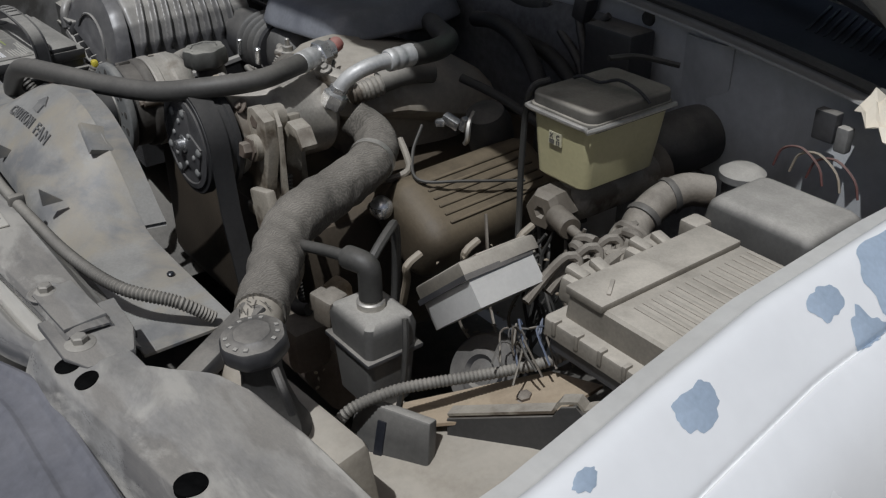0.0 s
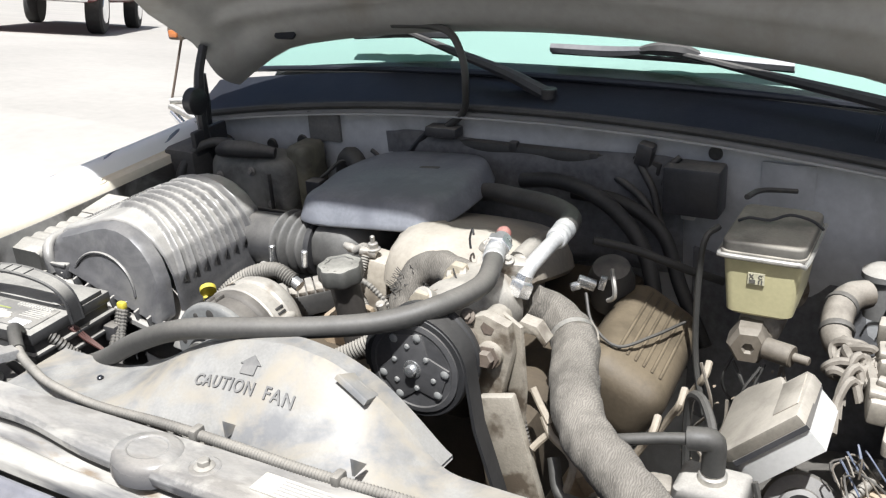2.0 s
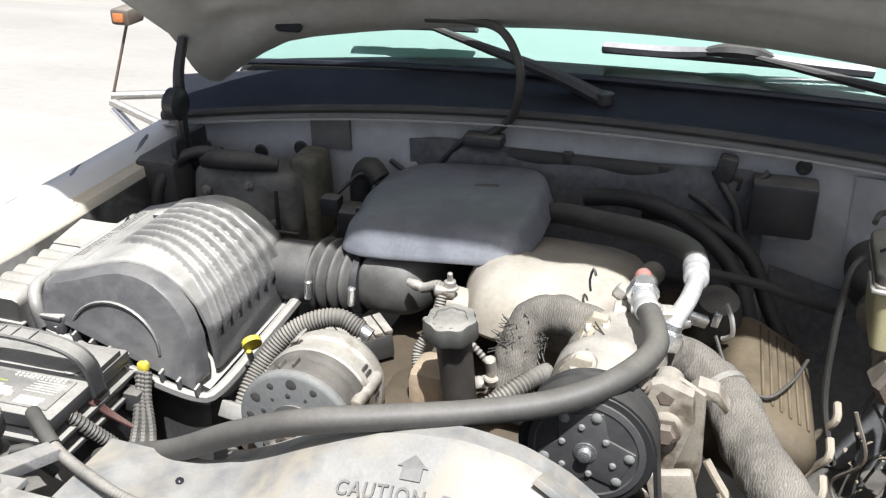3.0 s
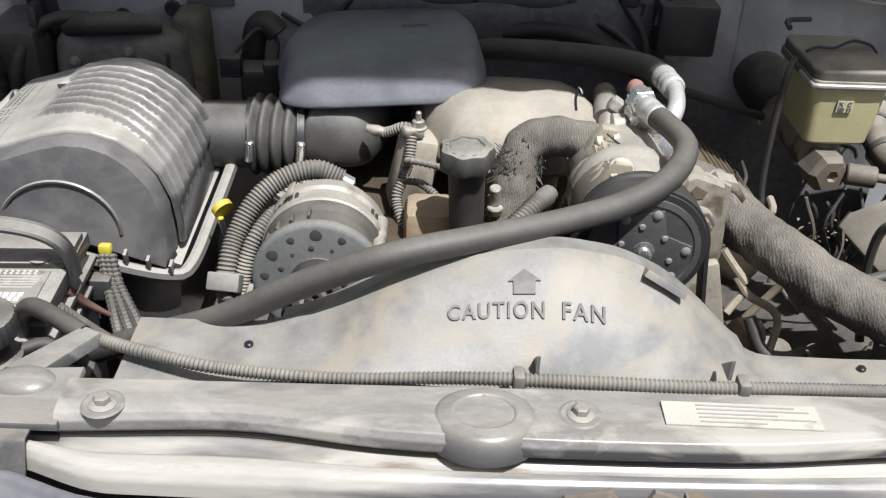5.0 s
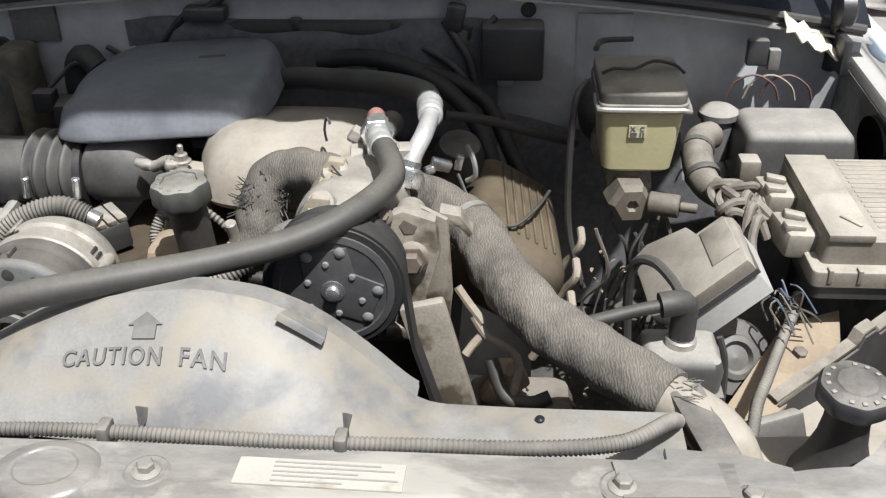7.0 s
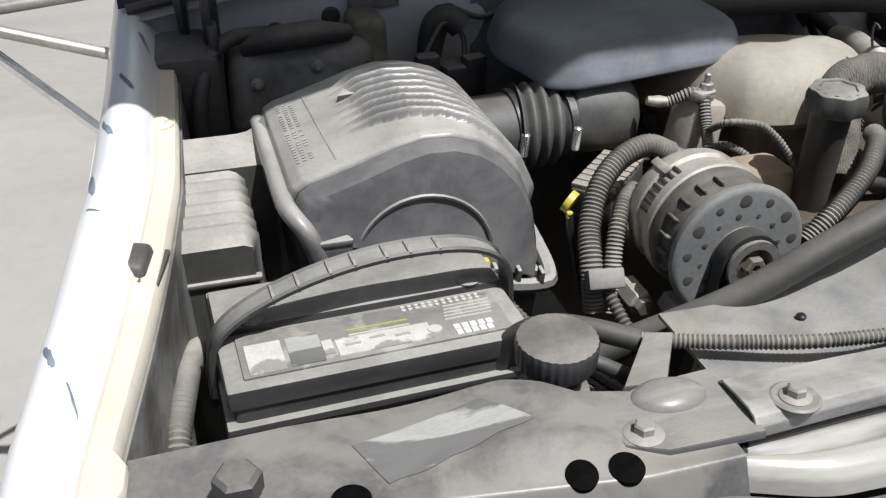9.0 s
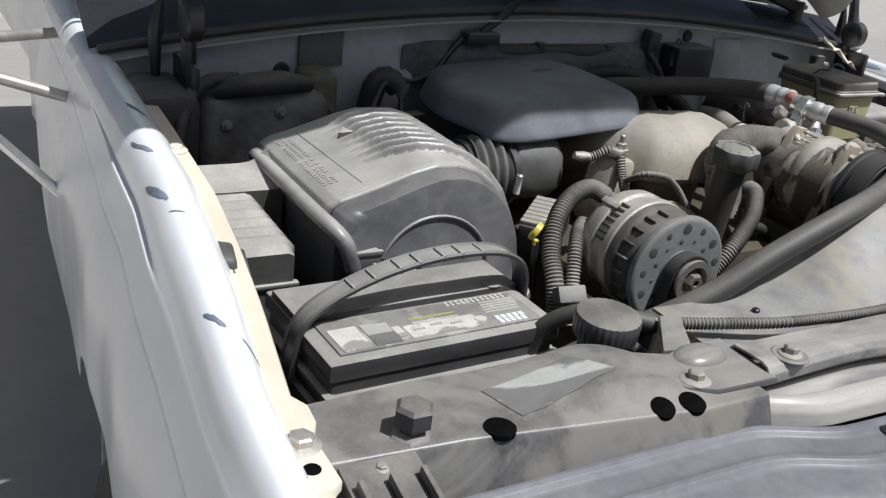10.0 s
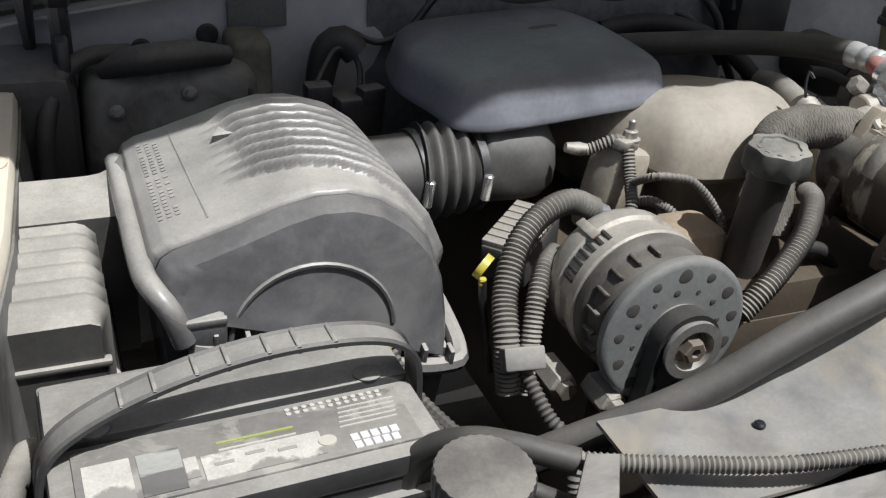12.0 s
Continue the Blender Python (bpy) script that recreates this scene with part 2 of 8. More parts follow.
PALE_PLASTIC = material("pale_box_side", (0.55, 0.54, 0.51), 0.5, dust=0.4, var=0.1)
YELLOW_TANK = material("yellowed_tank", (0.46, 0.42, 0.24), 0.35, dust=0.25, var=0.1, bump=0.05)
YELLOW = material("yellow_plastic", (0.60, 0.50, 0.05), 0.4, dust=0.15, var=0.1)
RED = material("red_plastic", (0.36, 0.12, 0.10), 0.55, dust=0.4)
WIRE_RED = material("red_wire", (0.12, 0.045, 0.04), 0.5, dust=0.45)
COMP_CAST = material("caked_casting", (0.36, 0.315, 0.24), 0.6, metal=0.2, dust=0.65, bump=0.4, scale=75, dcol=(0.47, 0.415, 0.32), patch=((0.13, 0.10, 0.07), 0.55, 0.61))
COMP_BODY = material("caked_compressor_body", (0.085, 0.066, 0.046), 0.7, dust=0.45, bump=0.4, scale=80, patch=((0.40, 0.355, 0.275), 0.56, 0.60), stretch=(1.6, 1.6, 0.5))
HOSE_GREY = material("dusty_black_hose", (0.040, 0.039, 0.037), 0.5, dust=0.30, bare=0.75)
FILLER = material("brown_filler_tube", (0.050, 0.044, 0.039), 0.5, dust=0.45, dcol=(0.44, 0.42, 0.37), flat=0.25)
RUST_PLATE = material("rusty_plate", (0.33, 0.25, 0.165), 0.75, dust=0.5, dcol=(0.46, 0.39, 0.29), bump=0.3)
WIRE_BLUE = material("blue_wire", (0.09, 0.12, 0.19), 0.5, dust=0.4)
WIRE_TAN = material("tan_wire", (0.32, 0.27, 0.2), 0.6, dust=0.5)
LABEL_PAPER = material("label_paper", (0.60, 0.57, 0.48), 0.6, dust=0.45, var=0.1, bump=0.0)
LABEL_FADED = material("faded_label_paper", (0.54, 0.515, 0.45), 0.55, dust=0.15, var=0.08, bump=0.0, scale=90, patch=((0.40, 0.36, 0.28), 0.56, 0.62))
LABEL_WORN = material("worn_label_paper", (0.40, 0.40, 0.37), 0.6, dust=0.2, var=0.2, scale=140, patch=((0.10, 0.10, 0.10), 0.47, 0.52), stretch=(0.35, 1.4, 1))
LABEL_GREY = material("label_print", (0.33, 0.32, 0.30), 0.6, dust=0.35)
LABEL_DARK = material("dark_print", (0.10, 0.095, 0.08), 0.6, dust=0.1)
LABEL_WHITE = material("label_white", (0.80, 0.80, 0.80), 0.5, dust=0.3)
LABEL_GREEN = material("label_green", (0.36, 0.42, 0.08), 0.5, dust=0.3)
BATTERY = material("battery_case", (0.030, 0.030, 0.032), 0.34, dust=0.85, flat=0.3, dcol=(0.42, 0.40, 0.355), bare=0.8)
BATTERY_TOP = material("battery_label", (0.15, 0.15, 0.145), 0.30, dust=0.5, smear=((0.34, 0.33, 0.30), 0.54, 0.60, 30.0), drough=0.5)
WIPER = material("wiper_black", (0.025, 0.025, 0.028), 0.4, dust=0.25)
WIPER_GREY = material("wiper_grey", (0.13, 0.13, 0.14), 0.35, metal=0.3, dust=0.2)
COWL = material("cowl_black", (0.012, 0.014, 0.02), 0.28, dust=0.04)
SUNSHADE = material("sunshade_cloth", (0.40, 0.42, 0.41), 0.7, dust=0.0, var=0.04, bump=0.02, scale=4)
GROUND = material("pale_ground", (0.40, 0.375, 0.335), 0.9, dust=0.0, var=0.10, bump=0.4, scale=3.0)
CAR_RED = material("car_red", (0.13, 0.022, 0.026), 0.3, dust=0.2)
TYRE = material("tyre_rubber", (0.02, 0.02, 0.02), 0.8, dust=0.4)
CHROME = material("chrome", (0.75, 0.76, 0.78), 0.12, metal=1.0, dust=0.1)
CAR_GLASS = material("car_dark_glass", (0.02, 0.025, 0.03), 0.08, dust=0.05)

GLASS = bpy.data.materials.new("tinted_glass")
GLASS.use_nodes = True
_n = GLASS.node_tree.nodes
_l = GLASS.node_tree.links
_n.clear()
_o, _mx, _tr, _gl = (_n.new("ShaderNode" + k) for k in ("OutputMaterial", "MixShader", "BsdfTransparent", "BsdfGlossy"))
_tr.inputs[0].default_value = (0.79, 0.93, 0.88, 1)
_gl.inputs["Roughness"].default_value = 0.03
_mx.inputs[0].default_value = 0.07
_l.new(_tr.outputs[0], _mx.inputs[1]); _l.new(_gl.outputs[0], _mx.inputs[2]); _l.new(_mx.outputs[0], _o.inputs[0])

# ---- building tools ----
ORIGIN = {}


def thing(name, at, label, category, group="", kind=""):
    ob = new(name)
    ob.empty_display_size = 0.05
    ob.location = at
    ORIGIN[ob.name] = Vector(at)
    return tagged(ob, label, category, group, kind)


def mesh_of(name, bm, mat, smooth=40):
    me = bpy.data.meshes.new(name)
    bmesh.ops.recalc_face_normals(bm, faces=bm.faces)
    bm.to_mesh(me)
    bm.free()
    for mm in mat if isinstance(mat, (list, tuple)) else [mat]:
        me.materials.append(mm)
    if smooth:
        me.polygons.foreach_set("use_smooth", [True] * len(me.polygons))
        me.set_sharp_from_angle(angle=radians(smooth))
    return me


def part(name, bm, mat, parent, label="", smooth=40):
    """One mesh under a thing or a part; the bmesh is in world metres."""
    lo = Vector([min(v.co[i] for v in bm.verts) for i in range(3)])
    hi = Vector([max(v.co[i] for v in bm.verts) for i in range(3)])
    mid = (lo + hi) / 2
    bmesh.ops.translate(bm, verts=bm.verts, vec=-mid)
    ob = new(name, mesh_of(name, bm, mat, smooth))
    ob.parent = parent
    ob.location = mid - ORIGIN[parent.name]
    ORIGIN[ob.name] = mid
    if label:
        ob["label"] = label
    return ob


def lone(name, bm, mat, label, category, group="", kind="", smooth=40):
    """A thing of one mesh."""
    lo = Vector([min(v.co[i] for v in bm.verts) for i in range(3)])
    hi = Vector([max(v.co[i] for v in bm.verts) for i in range(3)])
    mid = (lo + hi) / 2
    bmesh.ops.translate(bm, verts=bm.verts, vec=-mid)
    ob = new(name, mesh_of(name, bm, mat, smooth))
    ob.location = mid
    ORIGIN[ob.name] = mid
    return tagged(ob, label, category, group, kind)


def bm_():
    return bmesh.new()


def frame_of(z, x=None):
    """A turn that takes local z along the given direction."""
    z = Vector(z).normalized()
    if x is None:
        x = Vector((1, 0, 0)) if abs(z.x) < 0.9 else Vector((0, 1, 0))
    y = z.cross(Vector(x)).normalized()
    x = y.cross(z).normalized()
    return Matrix((x, y, z)).transposed().to_4x4()


def box(bm, c, s, bev=0.003, rot=None, taper=(1, 1), seg=2, m=None):
    """A rounded block; taper shrinks its top."""
    r = bmesh.ops.create_cube(bm, size=1)
    vs = r["verts"]
    for v in vs:
        k = taper if v.co.z > 0 else (1, 1)
        v.co = Vector((v.co.x * s[0] * k[0], v.co.y * s[1] * k[1], v.co.z * s[2]))
    es = list({e for v in vs for e in v.link_edges})
    if bev:
        g = bmesh.ops.bevel(bm, geom=es, offset=min(bev, min(s) * 0.45), segments=seg, affect="EDGES", profile=0.5, clamp_overlap=True)
        vs = list({v for f in g["faces"] for v in f.verts} | {v for v in vs if v.is_valid})
    t = m if m is not None else (pose(*c, *rot) if rot else Matrix.Translation(c))
    bmesh.ops.transform(bm, matrix=t, verts=vs)
    return bm


def rings(bm, secs, closed=True, cap0=True, cap1=True):
    """Skin a row of point loops."""
    vs = [[bm.verts.new(p) for p in s] for s in secs]
    n = len(vs[0])
    for a, b in zip(vs, vs[1:]):
        for i in range(n if closed else n - 1):
            j = (i + 1) % n
            try:
                bm.faces.new((a[i], a[j], b[j], b[i]))
            except ValueError:
                pass
    if closed and cap0:
        bm.faces.new(list(reversed(vs[0])))
    if closed and cap1:
        bm.faces.new(vs[-1])
    return bm


def lathe(bm, at, axis, prof, seg=28, lobes=0, depth=0.0, x=None):
    """Turn a profile of (radius, height) about an axis; lobes notch the rim."""
    f = Matrix.Translation(at) @ frame_of(axis, x)
    secs = []
    for r, h in prof:
        secs.append([f @ Vector((math.cos(a) * r * (1 + depth * math.cos(lobes * a)), math.sin(a) * r * (1 + depth * math.cos(lobes * a)), h)) for a in (2 * math.pi * i / seg for i in range(seg))])
    return rings(bm, secs)


def cyl(bm, a, b, r, r2=None, seg=20, bev=0.0015):
    a, b = Vector(a), Vector(b)
    r2 = r if r2 is None else r2
    h = (b - a).length
    bev = min(bev, h * 0.3, r * 0.4, r2 * 0.4)
    return lathe(bm, a, b - a, [(r - bev, 0), (r, bev), (r2, h - bev), (r2 - bev, h)], seg)


def spline(pts, step=0.006):
    """A smooth line through points."""
    p = [Vector(q) for q in pts]
    if len(p) < 3:
        n = max(2, int((p[1] - p[0]).length / step))
        return [p[0].lerp(p[1], i / n) for i in range(n + 1)]
    e = [p[0] * 2 - p[1]] + p + [p[-1] * 2 - p[-2]]
    out = []
    for i in range(1, len(e) - 2):
        a, b, c, d = e[i - 1:i + 3]
        n = max(2, int((c - b).length / step))
        for k in range(n):
            t = k / n
            out.append(0.5 * ((2 * b) + (c - a) * t + (2 * a - 5 * b + 4 * c - d) * t * t + (3 * b - a - 3 * c + d) * t ** 3))
    out.append(p[-1])
    return out


def tube(bm, pts, r, seg=12, step=0.006, ribs=0.0, pitch=0.005, raw=False, wobble=0.0):
    """A hose along a smooth line; ribs make it corrugated. r may be a list, along the way."""
    line = [Vector(q) for q in pts] if raw else spline(pts, pitch / 2 if ribs else step)
    secs, up = [], None
    n = len(line)
    for i, q in enumerate(line):
        d = (line[min(i + 1, n - 1)] - line[max(i - 1, 0)]).normalized()
        if up is None:
            up = d.orthogonal().normalized()
        up = (up - d * up.dot(d)).normalized()
        side = d.cross(up)
        if isinstance(r, (list, tuple)):
            u = i / (n - 1) * (len(r) - 1)
            k = min(int(u), len(r) - 2)
            rr = r[k] + (r[k + 1] - r[k]) * (u - k)
        else:
            rr = r
        if ribs:
            rr += ribs * (1 if i % 2 else -1)
        if wobble:
            rr *= 1 + wobble * noise.noise(q * 60)
        secs.append([q + (up * math.cos(a) + side * math.sin(a)) * rr for a in (2 * math.pi * j / seg for j in range(seg))])
    return rings(bm, secs)


def prism(bm, poly, m, h, bev=0.0, seg=2):
    """A flat outline, in local x and y, raised by h along local z, in the pose m."""
    vs = [bm.verts.new((x, y, 0)) for x, y in poly]
    f = bm.faces.new(vs)
    g = bmesh.ops.extrude_face_region(bm, geom=[f])
    top = [v for v in g["geom"] if isinstance(v, bmesh.types.BMVert)]
    bmesh.ops.translate(bm, verts=top, vec=(0, 0, h))
    allv = vs + top
    if bev:
        es = [e for e in {e for v in top for e in v.link_edges} if all(v in top for v in e.verts)]
        gb = bmesh.ops.bevel(bm, geom=es, offset=bev, segments=seg, affect="EDGES", profile=0.5, clamp_overlap=True)
        allv = list({v for v in allv if v.is_valid} | {v for f in gb["faces"] for v in f.verts})
    bmesh.ops.transform(bm, matrix=m, verts=allv)
    return bm


def plan(bm, poly, z0, z1, bev=0.003, seg=2):
    return prism(bm, poly, Matrix.Translation((0, 0, z0)), z1 - z0, bev, seg)


def rounded(x0, y0, x1, y1, r, n=5):
    """A rounded rectangle's outline."""
    out = []
    for cx, cy, a0 in ((x1 - r, y1 - r, 0), (x0 + r, y1 - r, 90), (x0 + r, y0 + r, 180), (x1 - r, y0 + r, 270)):
        out += [(cx + r * math.cos(radians(a0 + 90 * i / n)), cy + r * math.sin(radians(a0 + 90 * i / n))) for i in range(n + 1)]
    return out


def sheet(bm, fn, nu, nv, thick=0.003):
    """A sheet of metal or plastic from fn(u, v), with thickness below."""
    g = [[Vector(fn(i / nu, j / nv)) for j in range(nv + 1)] for i in range(nu + 1)]
    nor = [[None] * (nv + 1) for _ in range(nu + 1)]
    for i in range(nu + 1):
        for j in range(nv + 1):
            du = g[min(i + 1, nu)][j] - g[max(i - 1, 0)][j]
            dv = g[i][min(j + 1, nv)] - g[i][max(j - 1, 0)]
            nor[i][j] = du.cross(dv).normalized()
    a = [[bm.verts.new(g[i][j]) for j in range(nv + 1)] for i in range(nu + 1)]
    b = [[bm.verts.new(g[i][j] - nor[i][j] * thick) for j in range(nv + 1)] for i in range(nu + 1)]
    for i in range(nu):
        for j in range(nv):
            bm.faces.new((a[i][j], a[i + 1][j], a[i + 1][j + 1], a[i][j + 1]))
            bm.faces.new((b[i][j], b[i][j + 1], b[i + 1][j + 1], b[i + 1][j]))
    for i in range(nu):
        bm.faces.new((a[i][0], b[i][0], b[i + 1][0], a[i + 1][0]))
        bm.faces.new((a[i][nv], a[i + 1][nv], b[i + 1][nv], b[i][nv]))
    for j in range(nv):
        bm.faces.new((a[0][j], a[0][j + 1], b[0][j + 1], b[0][j]))
        bm.faces.new((a[nu][j], b[nu][j], b[nu][j + 1], a[nu][j + 1]))
    return bm


def smooth_step(t):
    t = max(0.0, min(1.0, t))
    return t * t * (3 - 2 * t)


def curve_at(tab, u):
    """Straight-line table look-up of (u, value) rows."""
    for (a, va), (b, vb) in zip(tab, tab[1:]):
        if u <= b:
            return va + (vb - va) * max(0.0, (u - a) / (b - a))
    return tab[-1][1]


def hexbolt(parent, at, axis=(0, 0, 1), r=0.006, mat=None, washer=True, flange=0.011, h=0.006, name="bolt"):
    """A bolt head on its washer, one part."""
    b = bm_()
    ax = Vector(axis).normalized()
    at = Vector(at)
    if washer:
        lathe(b, at - ax * 0.001, ax, [(flange, 0), (flange, 0.0014), (flange * 0.8, 0.0026), (r, 0.003)], 20)
    lathe(b, at, ax, [(r, 0), (r, h * 0.85), (r * 0.8, h)], 6)
    return part(name, b, mat or BOLT, parent, smooth=30)


def text_mesh(body, size, extrude, space=1.0):
    """The flat letters of the built-in font as a bmesh, centred on its base line."""
    cu = bpy.data.curves.new("letters", "FONT")
    cu.body, cu.size, cu.extrude, cu.space_character, cu.align_x = body, size, extrude, space, "CENTER"
    cu.offset = size * 0.012
    ob = bpy.data.objects.new("letters", cu)
    scene.collection.objects.link(ob)
    me = bpy.data.meshes.new_from_object(ob.evaluated_get(bpy.context.evaluated_depsgraph_get()))
    bpy.data.objects.remove(ob)
    b = bmesh.new()
    b.from_mesh(me)
    bpy.data.meshes.remove(me)
    return b


def braid(bm, pts, r, around=15, pitch=0.0085, deep=0.0011, seg=72, step=0.0016, rough=0.06):
    """A woven sleeve: a hose whose skin carries crossing strands."""
    line = spline(pts, step)
    n_ = len(line)
    up, run = None, 0.0
    secs = []
    for i, q in enumerate(line):
        d = (line[min(i + 1, n_ - 1)] - line[max(i - 1, 0)]).normalized()
        up = d.orthogonal().normalized() if up is None else (up - d * up.dot(d)).normalized()
        side = d.cross(up)
        if i:
            run += (q - line[i - 1]).length
        u = i / (n_ - 1) * (len(r) - 1)
        k = min(int(u), len(r) - 2)
        rr = r[k] + (r[k + 1] - r[k]) * (u - k)
        sec = []
        for j in range(seg):
            a = 2 * math.pi * j / seg
            ph = 2 * math.pi * run / pitch
            e = up * math.cos(a) + side * math.sin(a)
            lump = noise.noise((q + e * rr) * 55)
            w = 0.6 + 0.5 * noise.noise((q + e * rr) * 38 + Vector((9, 3, 1)))
            sec.append(q + e * (rr * (1 + rough * lump) + deep * w * max(math.sin(around * a + ph), math.sin(around * a - ph))))
        secs.append(sec)
    return rings(bm, secs)

# ---- the ground and the truck's body ----
CX = 0.025   # the truck's middle line
b = bm_()


def ground_z(x, y):
    """Level under the truck, falling away behind it."""
    s = min(50.0, max(0.0, y - 3.0))
    return -0.22 * s * s / (s + 2) + 0.024 * min(50.0, max(0.0, -x - 3.0))


def far(u):
    return 450 * (2 * u - 1) * abs(2 * u - 1) ** 2


sheet(b, lambda u, v: (far(u), far(v), ground_z(far(u), far(v))), 120, 120, 0.05)
lone("ground", b, GROUND, "pale sunlit concrete and dirt ground", "ground", kind="structure", smooth=0)


INNER = {-1: [(-0.15, 0.774), (0.0, 0.770), (0.06, 0.763), (0.20, 0.737), (0.30, 0.721), (0.43, 0.705), (0.63, 0.695), (1.0, 0.683), (2.0, 0.62), (4.6, 0.50)],
         1: [(-0.15, 0.772), (0.0, 0.774), (0.16, 0.768), (0.30, 0.746), (0.45, 0.726), (0.65, 0.718), (0.90, 0.722), (1.3, 0.735), (4.6, 0.74)]}
SECTION = {-1: [(0.000, 1.028), (0.001, 1.044), (0.016, 1.046), (0.019, 1.050), (0.025, 1.061), (0.033, 1.070), (0.044, 1.074), (0.055, 1.072), (0.064, 1.0625), (0.0705, 1.047),
                (0.0740, 1.0385), (0.0762, 1.0335), (0.0785, 1.026), (0.0880, 0.991), (0.0830, 0.987), (0.0900, 0.981), (0.107, 0.89), (0.106, 0.72), (0.098, 0.60)],
           1: [(0.002, 1.028), (0.003, 1.044), (0.022, 1.046), (0.026, 1.050), (0.032, 1.060), (0.038, 1.0655), (0.046, 1.067), (0.056, 1.0625), (0.072, 1.049), (0.088, 1.034),
               (0.097, 1.0245), (0.099, 1.0175), (0.105, 1.0180), (0.130, 0.995), (0.148, 0.965), (0.162, 0.92), (0.170, 0.86), (0.168, 0.72), (0.160, 0.60)]}


def on_fender(y, q, side, up=0.0):
    sec = SECTION[side]
    i = min(int(q), len(sec) - 2)
    t = q - i
    (o0, z0), (o1, z1) = sec[i], sec[i + 1]
    a, d = sec[max(0, i - 1)], sec[min(len(sec) - 1, i + 2)]
    o, z = (0.5 * (2 * p1 + (p2 - p0) * t + (2 * p0 - 5 * p1 + 4 * p2 - p3) * t * t + (3 * p1 - p0 - 3 * p2 + p3) * t ** 3) for p0, p1, p2, p3 in ((a[0], o0, o1, d[0]), (a[1], z0, z1, d[1])))
    if side < 0:
        o *= min(1.08, max(0.76, 0.79 + 0.95 * y))
    if side < 0 and q > 9:
        o -= min(1.0, (q - 9) / 3) * 0.026 * max(0.0, min(1.0, (y - 0.55) / 0.45))
        o -= 0.007 * smooth_step((y - 0.27) / 0.10) * math.exp(-((q - 10.6) / 0.5) ** 2)
    nrm = Vector(((z0 - z1) * side, 0, o1 - o0)).normalized()
    return Vector((CX + side * (curve_at(INNER[side], y) + o), y, z + 0.03 * min(y, 1.0) * min(1, q / 2 + 0.5))) + nrm * up


def build_fender(side):
    th = thing("fender", (CX + side * 0.85, 0.4, 0.6), "white painted truck fender with peeling blue-grey patches" if side > 0 else "white painted truck fender, dusty inner flange", "fender", group="front fenders")
    inner = INNER[side]

    def skin(k0, k1):
        def fn(u, v):
            y = -0.10 + 1.46 * u
            q = k0 + (k1 - k0) * v
            p = on_fender(y, q, side)
            nose = max(0.0, -y) ** 1.5
            p.x -= side * nose * (2 if side > 0 else 0.2)
            p.z -= nose
            if q > 16:
                wheel = abs(y - 0.42) / 0.46
                if wheel < 1:
                    p.z += max(0.0, math.sqrt(1 - wheel ** 2) * 0.42 + 0.42 - p.z) * (q - 16) / 2
            return p
        return fn
    b = bm_()
    sheet(b, skin(3, 18), 70, 120, -0.0012 * side)
    part("fender_panel", b, WHITE_PAINT, th)
    b = bm_()
    sheet(b, skin(0, 3), 60, 8, -0.0012 * side)
    fl = part("inner_flange", b, FLANGE_PAINT if side < 0 else FLANGE_GREY, th, "dust-stained cream inner flange" if side < 0 else "grey dusty inner flange")
    for y in ((0.55, 1.0) if side < 0 else (0.06, 0.95)):
        hexbolt(fl, (CX + side * (curve_at(inner, y) + 0.016), y, 1.047 + 0.03 * y), mat=FLANGE_PAINT, r=0.008, flange=0.013)
    # corner tab with a bolt and a hole, and the rubber bump stop
    b = bm_()
    x0 = CX + side * 0.768
    plan(b, [(x0 + side * a, y) for a, y in ((0.03, -0.032), (0.004, -0.030), (-0.003, -0.024), (-0.004, 0.024), (-0.012, 0.040), (-0.014, 0.060), (0.0, 0.09), (0.03, 0.10))], 1.038, 1.0465, 0.002)
    tab = part("corner_tab", b, FLANGE_PAINT, th)
    hexbolt(tab, (x0 + side * 0.008, 0.018, 1.0465), r=0.009, flange=0.014, h=0.008, mat=STEEL)
    b = bm_()
    cyl(b, (x0 + side * 0.011, -0.009, 1.0463), (x0 + side * 0.011, -0.009, 1.0475), 0.006)
    part("hole", b, HOLE, th)
    if side < 0:
        b = bm_()
        box(b, (CX + side * 0.744, 0.285, 1.057), (0.024, 0.046, 0.014), 0.004, taper=(0.72, 0.8), rot=(0, 8, -12))
        box(b, (CX + side * 0.740, 0.283, 1.051), (0.034, 0.056, 0.006), 0.002, rot=(0, 8, -12))
        part("bump_stop", b, RUBBER, th, "dark rubber hood bump stop")
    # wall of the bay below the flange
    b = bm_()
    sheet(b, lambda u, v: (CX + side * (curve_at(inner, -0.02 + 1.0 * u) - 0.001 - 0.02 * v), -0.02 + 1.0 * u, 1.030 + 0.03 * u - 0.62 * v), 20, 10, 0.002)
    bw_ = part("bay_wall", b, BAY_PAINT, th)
    if side > 0:
        b = bm_()
        prism(b, [(0.050 * math.cos(a), 0.034 * math.sin(a)) for a in (2 * math.pi * k / 28 for k in range(28))], Matrix.Translation((CX + curve_at(inner, 0.66) - 0.0080, 0.66, 1.012)) @ Matrix.Rotation(radians(90), 4, "Z") @ Matrix.Rotation(radians(90), 4, "X"), 0.004)
        part("opening", b, HOLE, bw_, "dark oval opening")
    return th


fender_r, fender_l = build_fender(1), build_fender(-1)

# peeled paint and scuffs: thin flakes that follow the skin
PRIMER = material("blue_primer", (0.36, 0.44, 0.54), 0.55, dust=0.1, var=0.15)


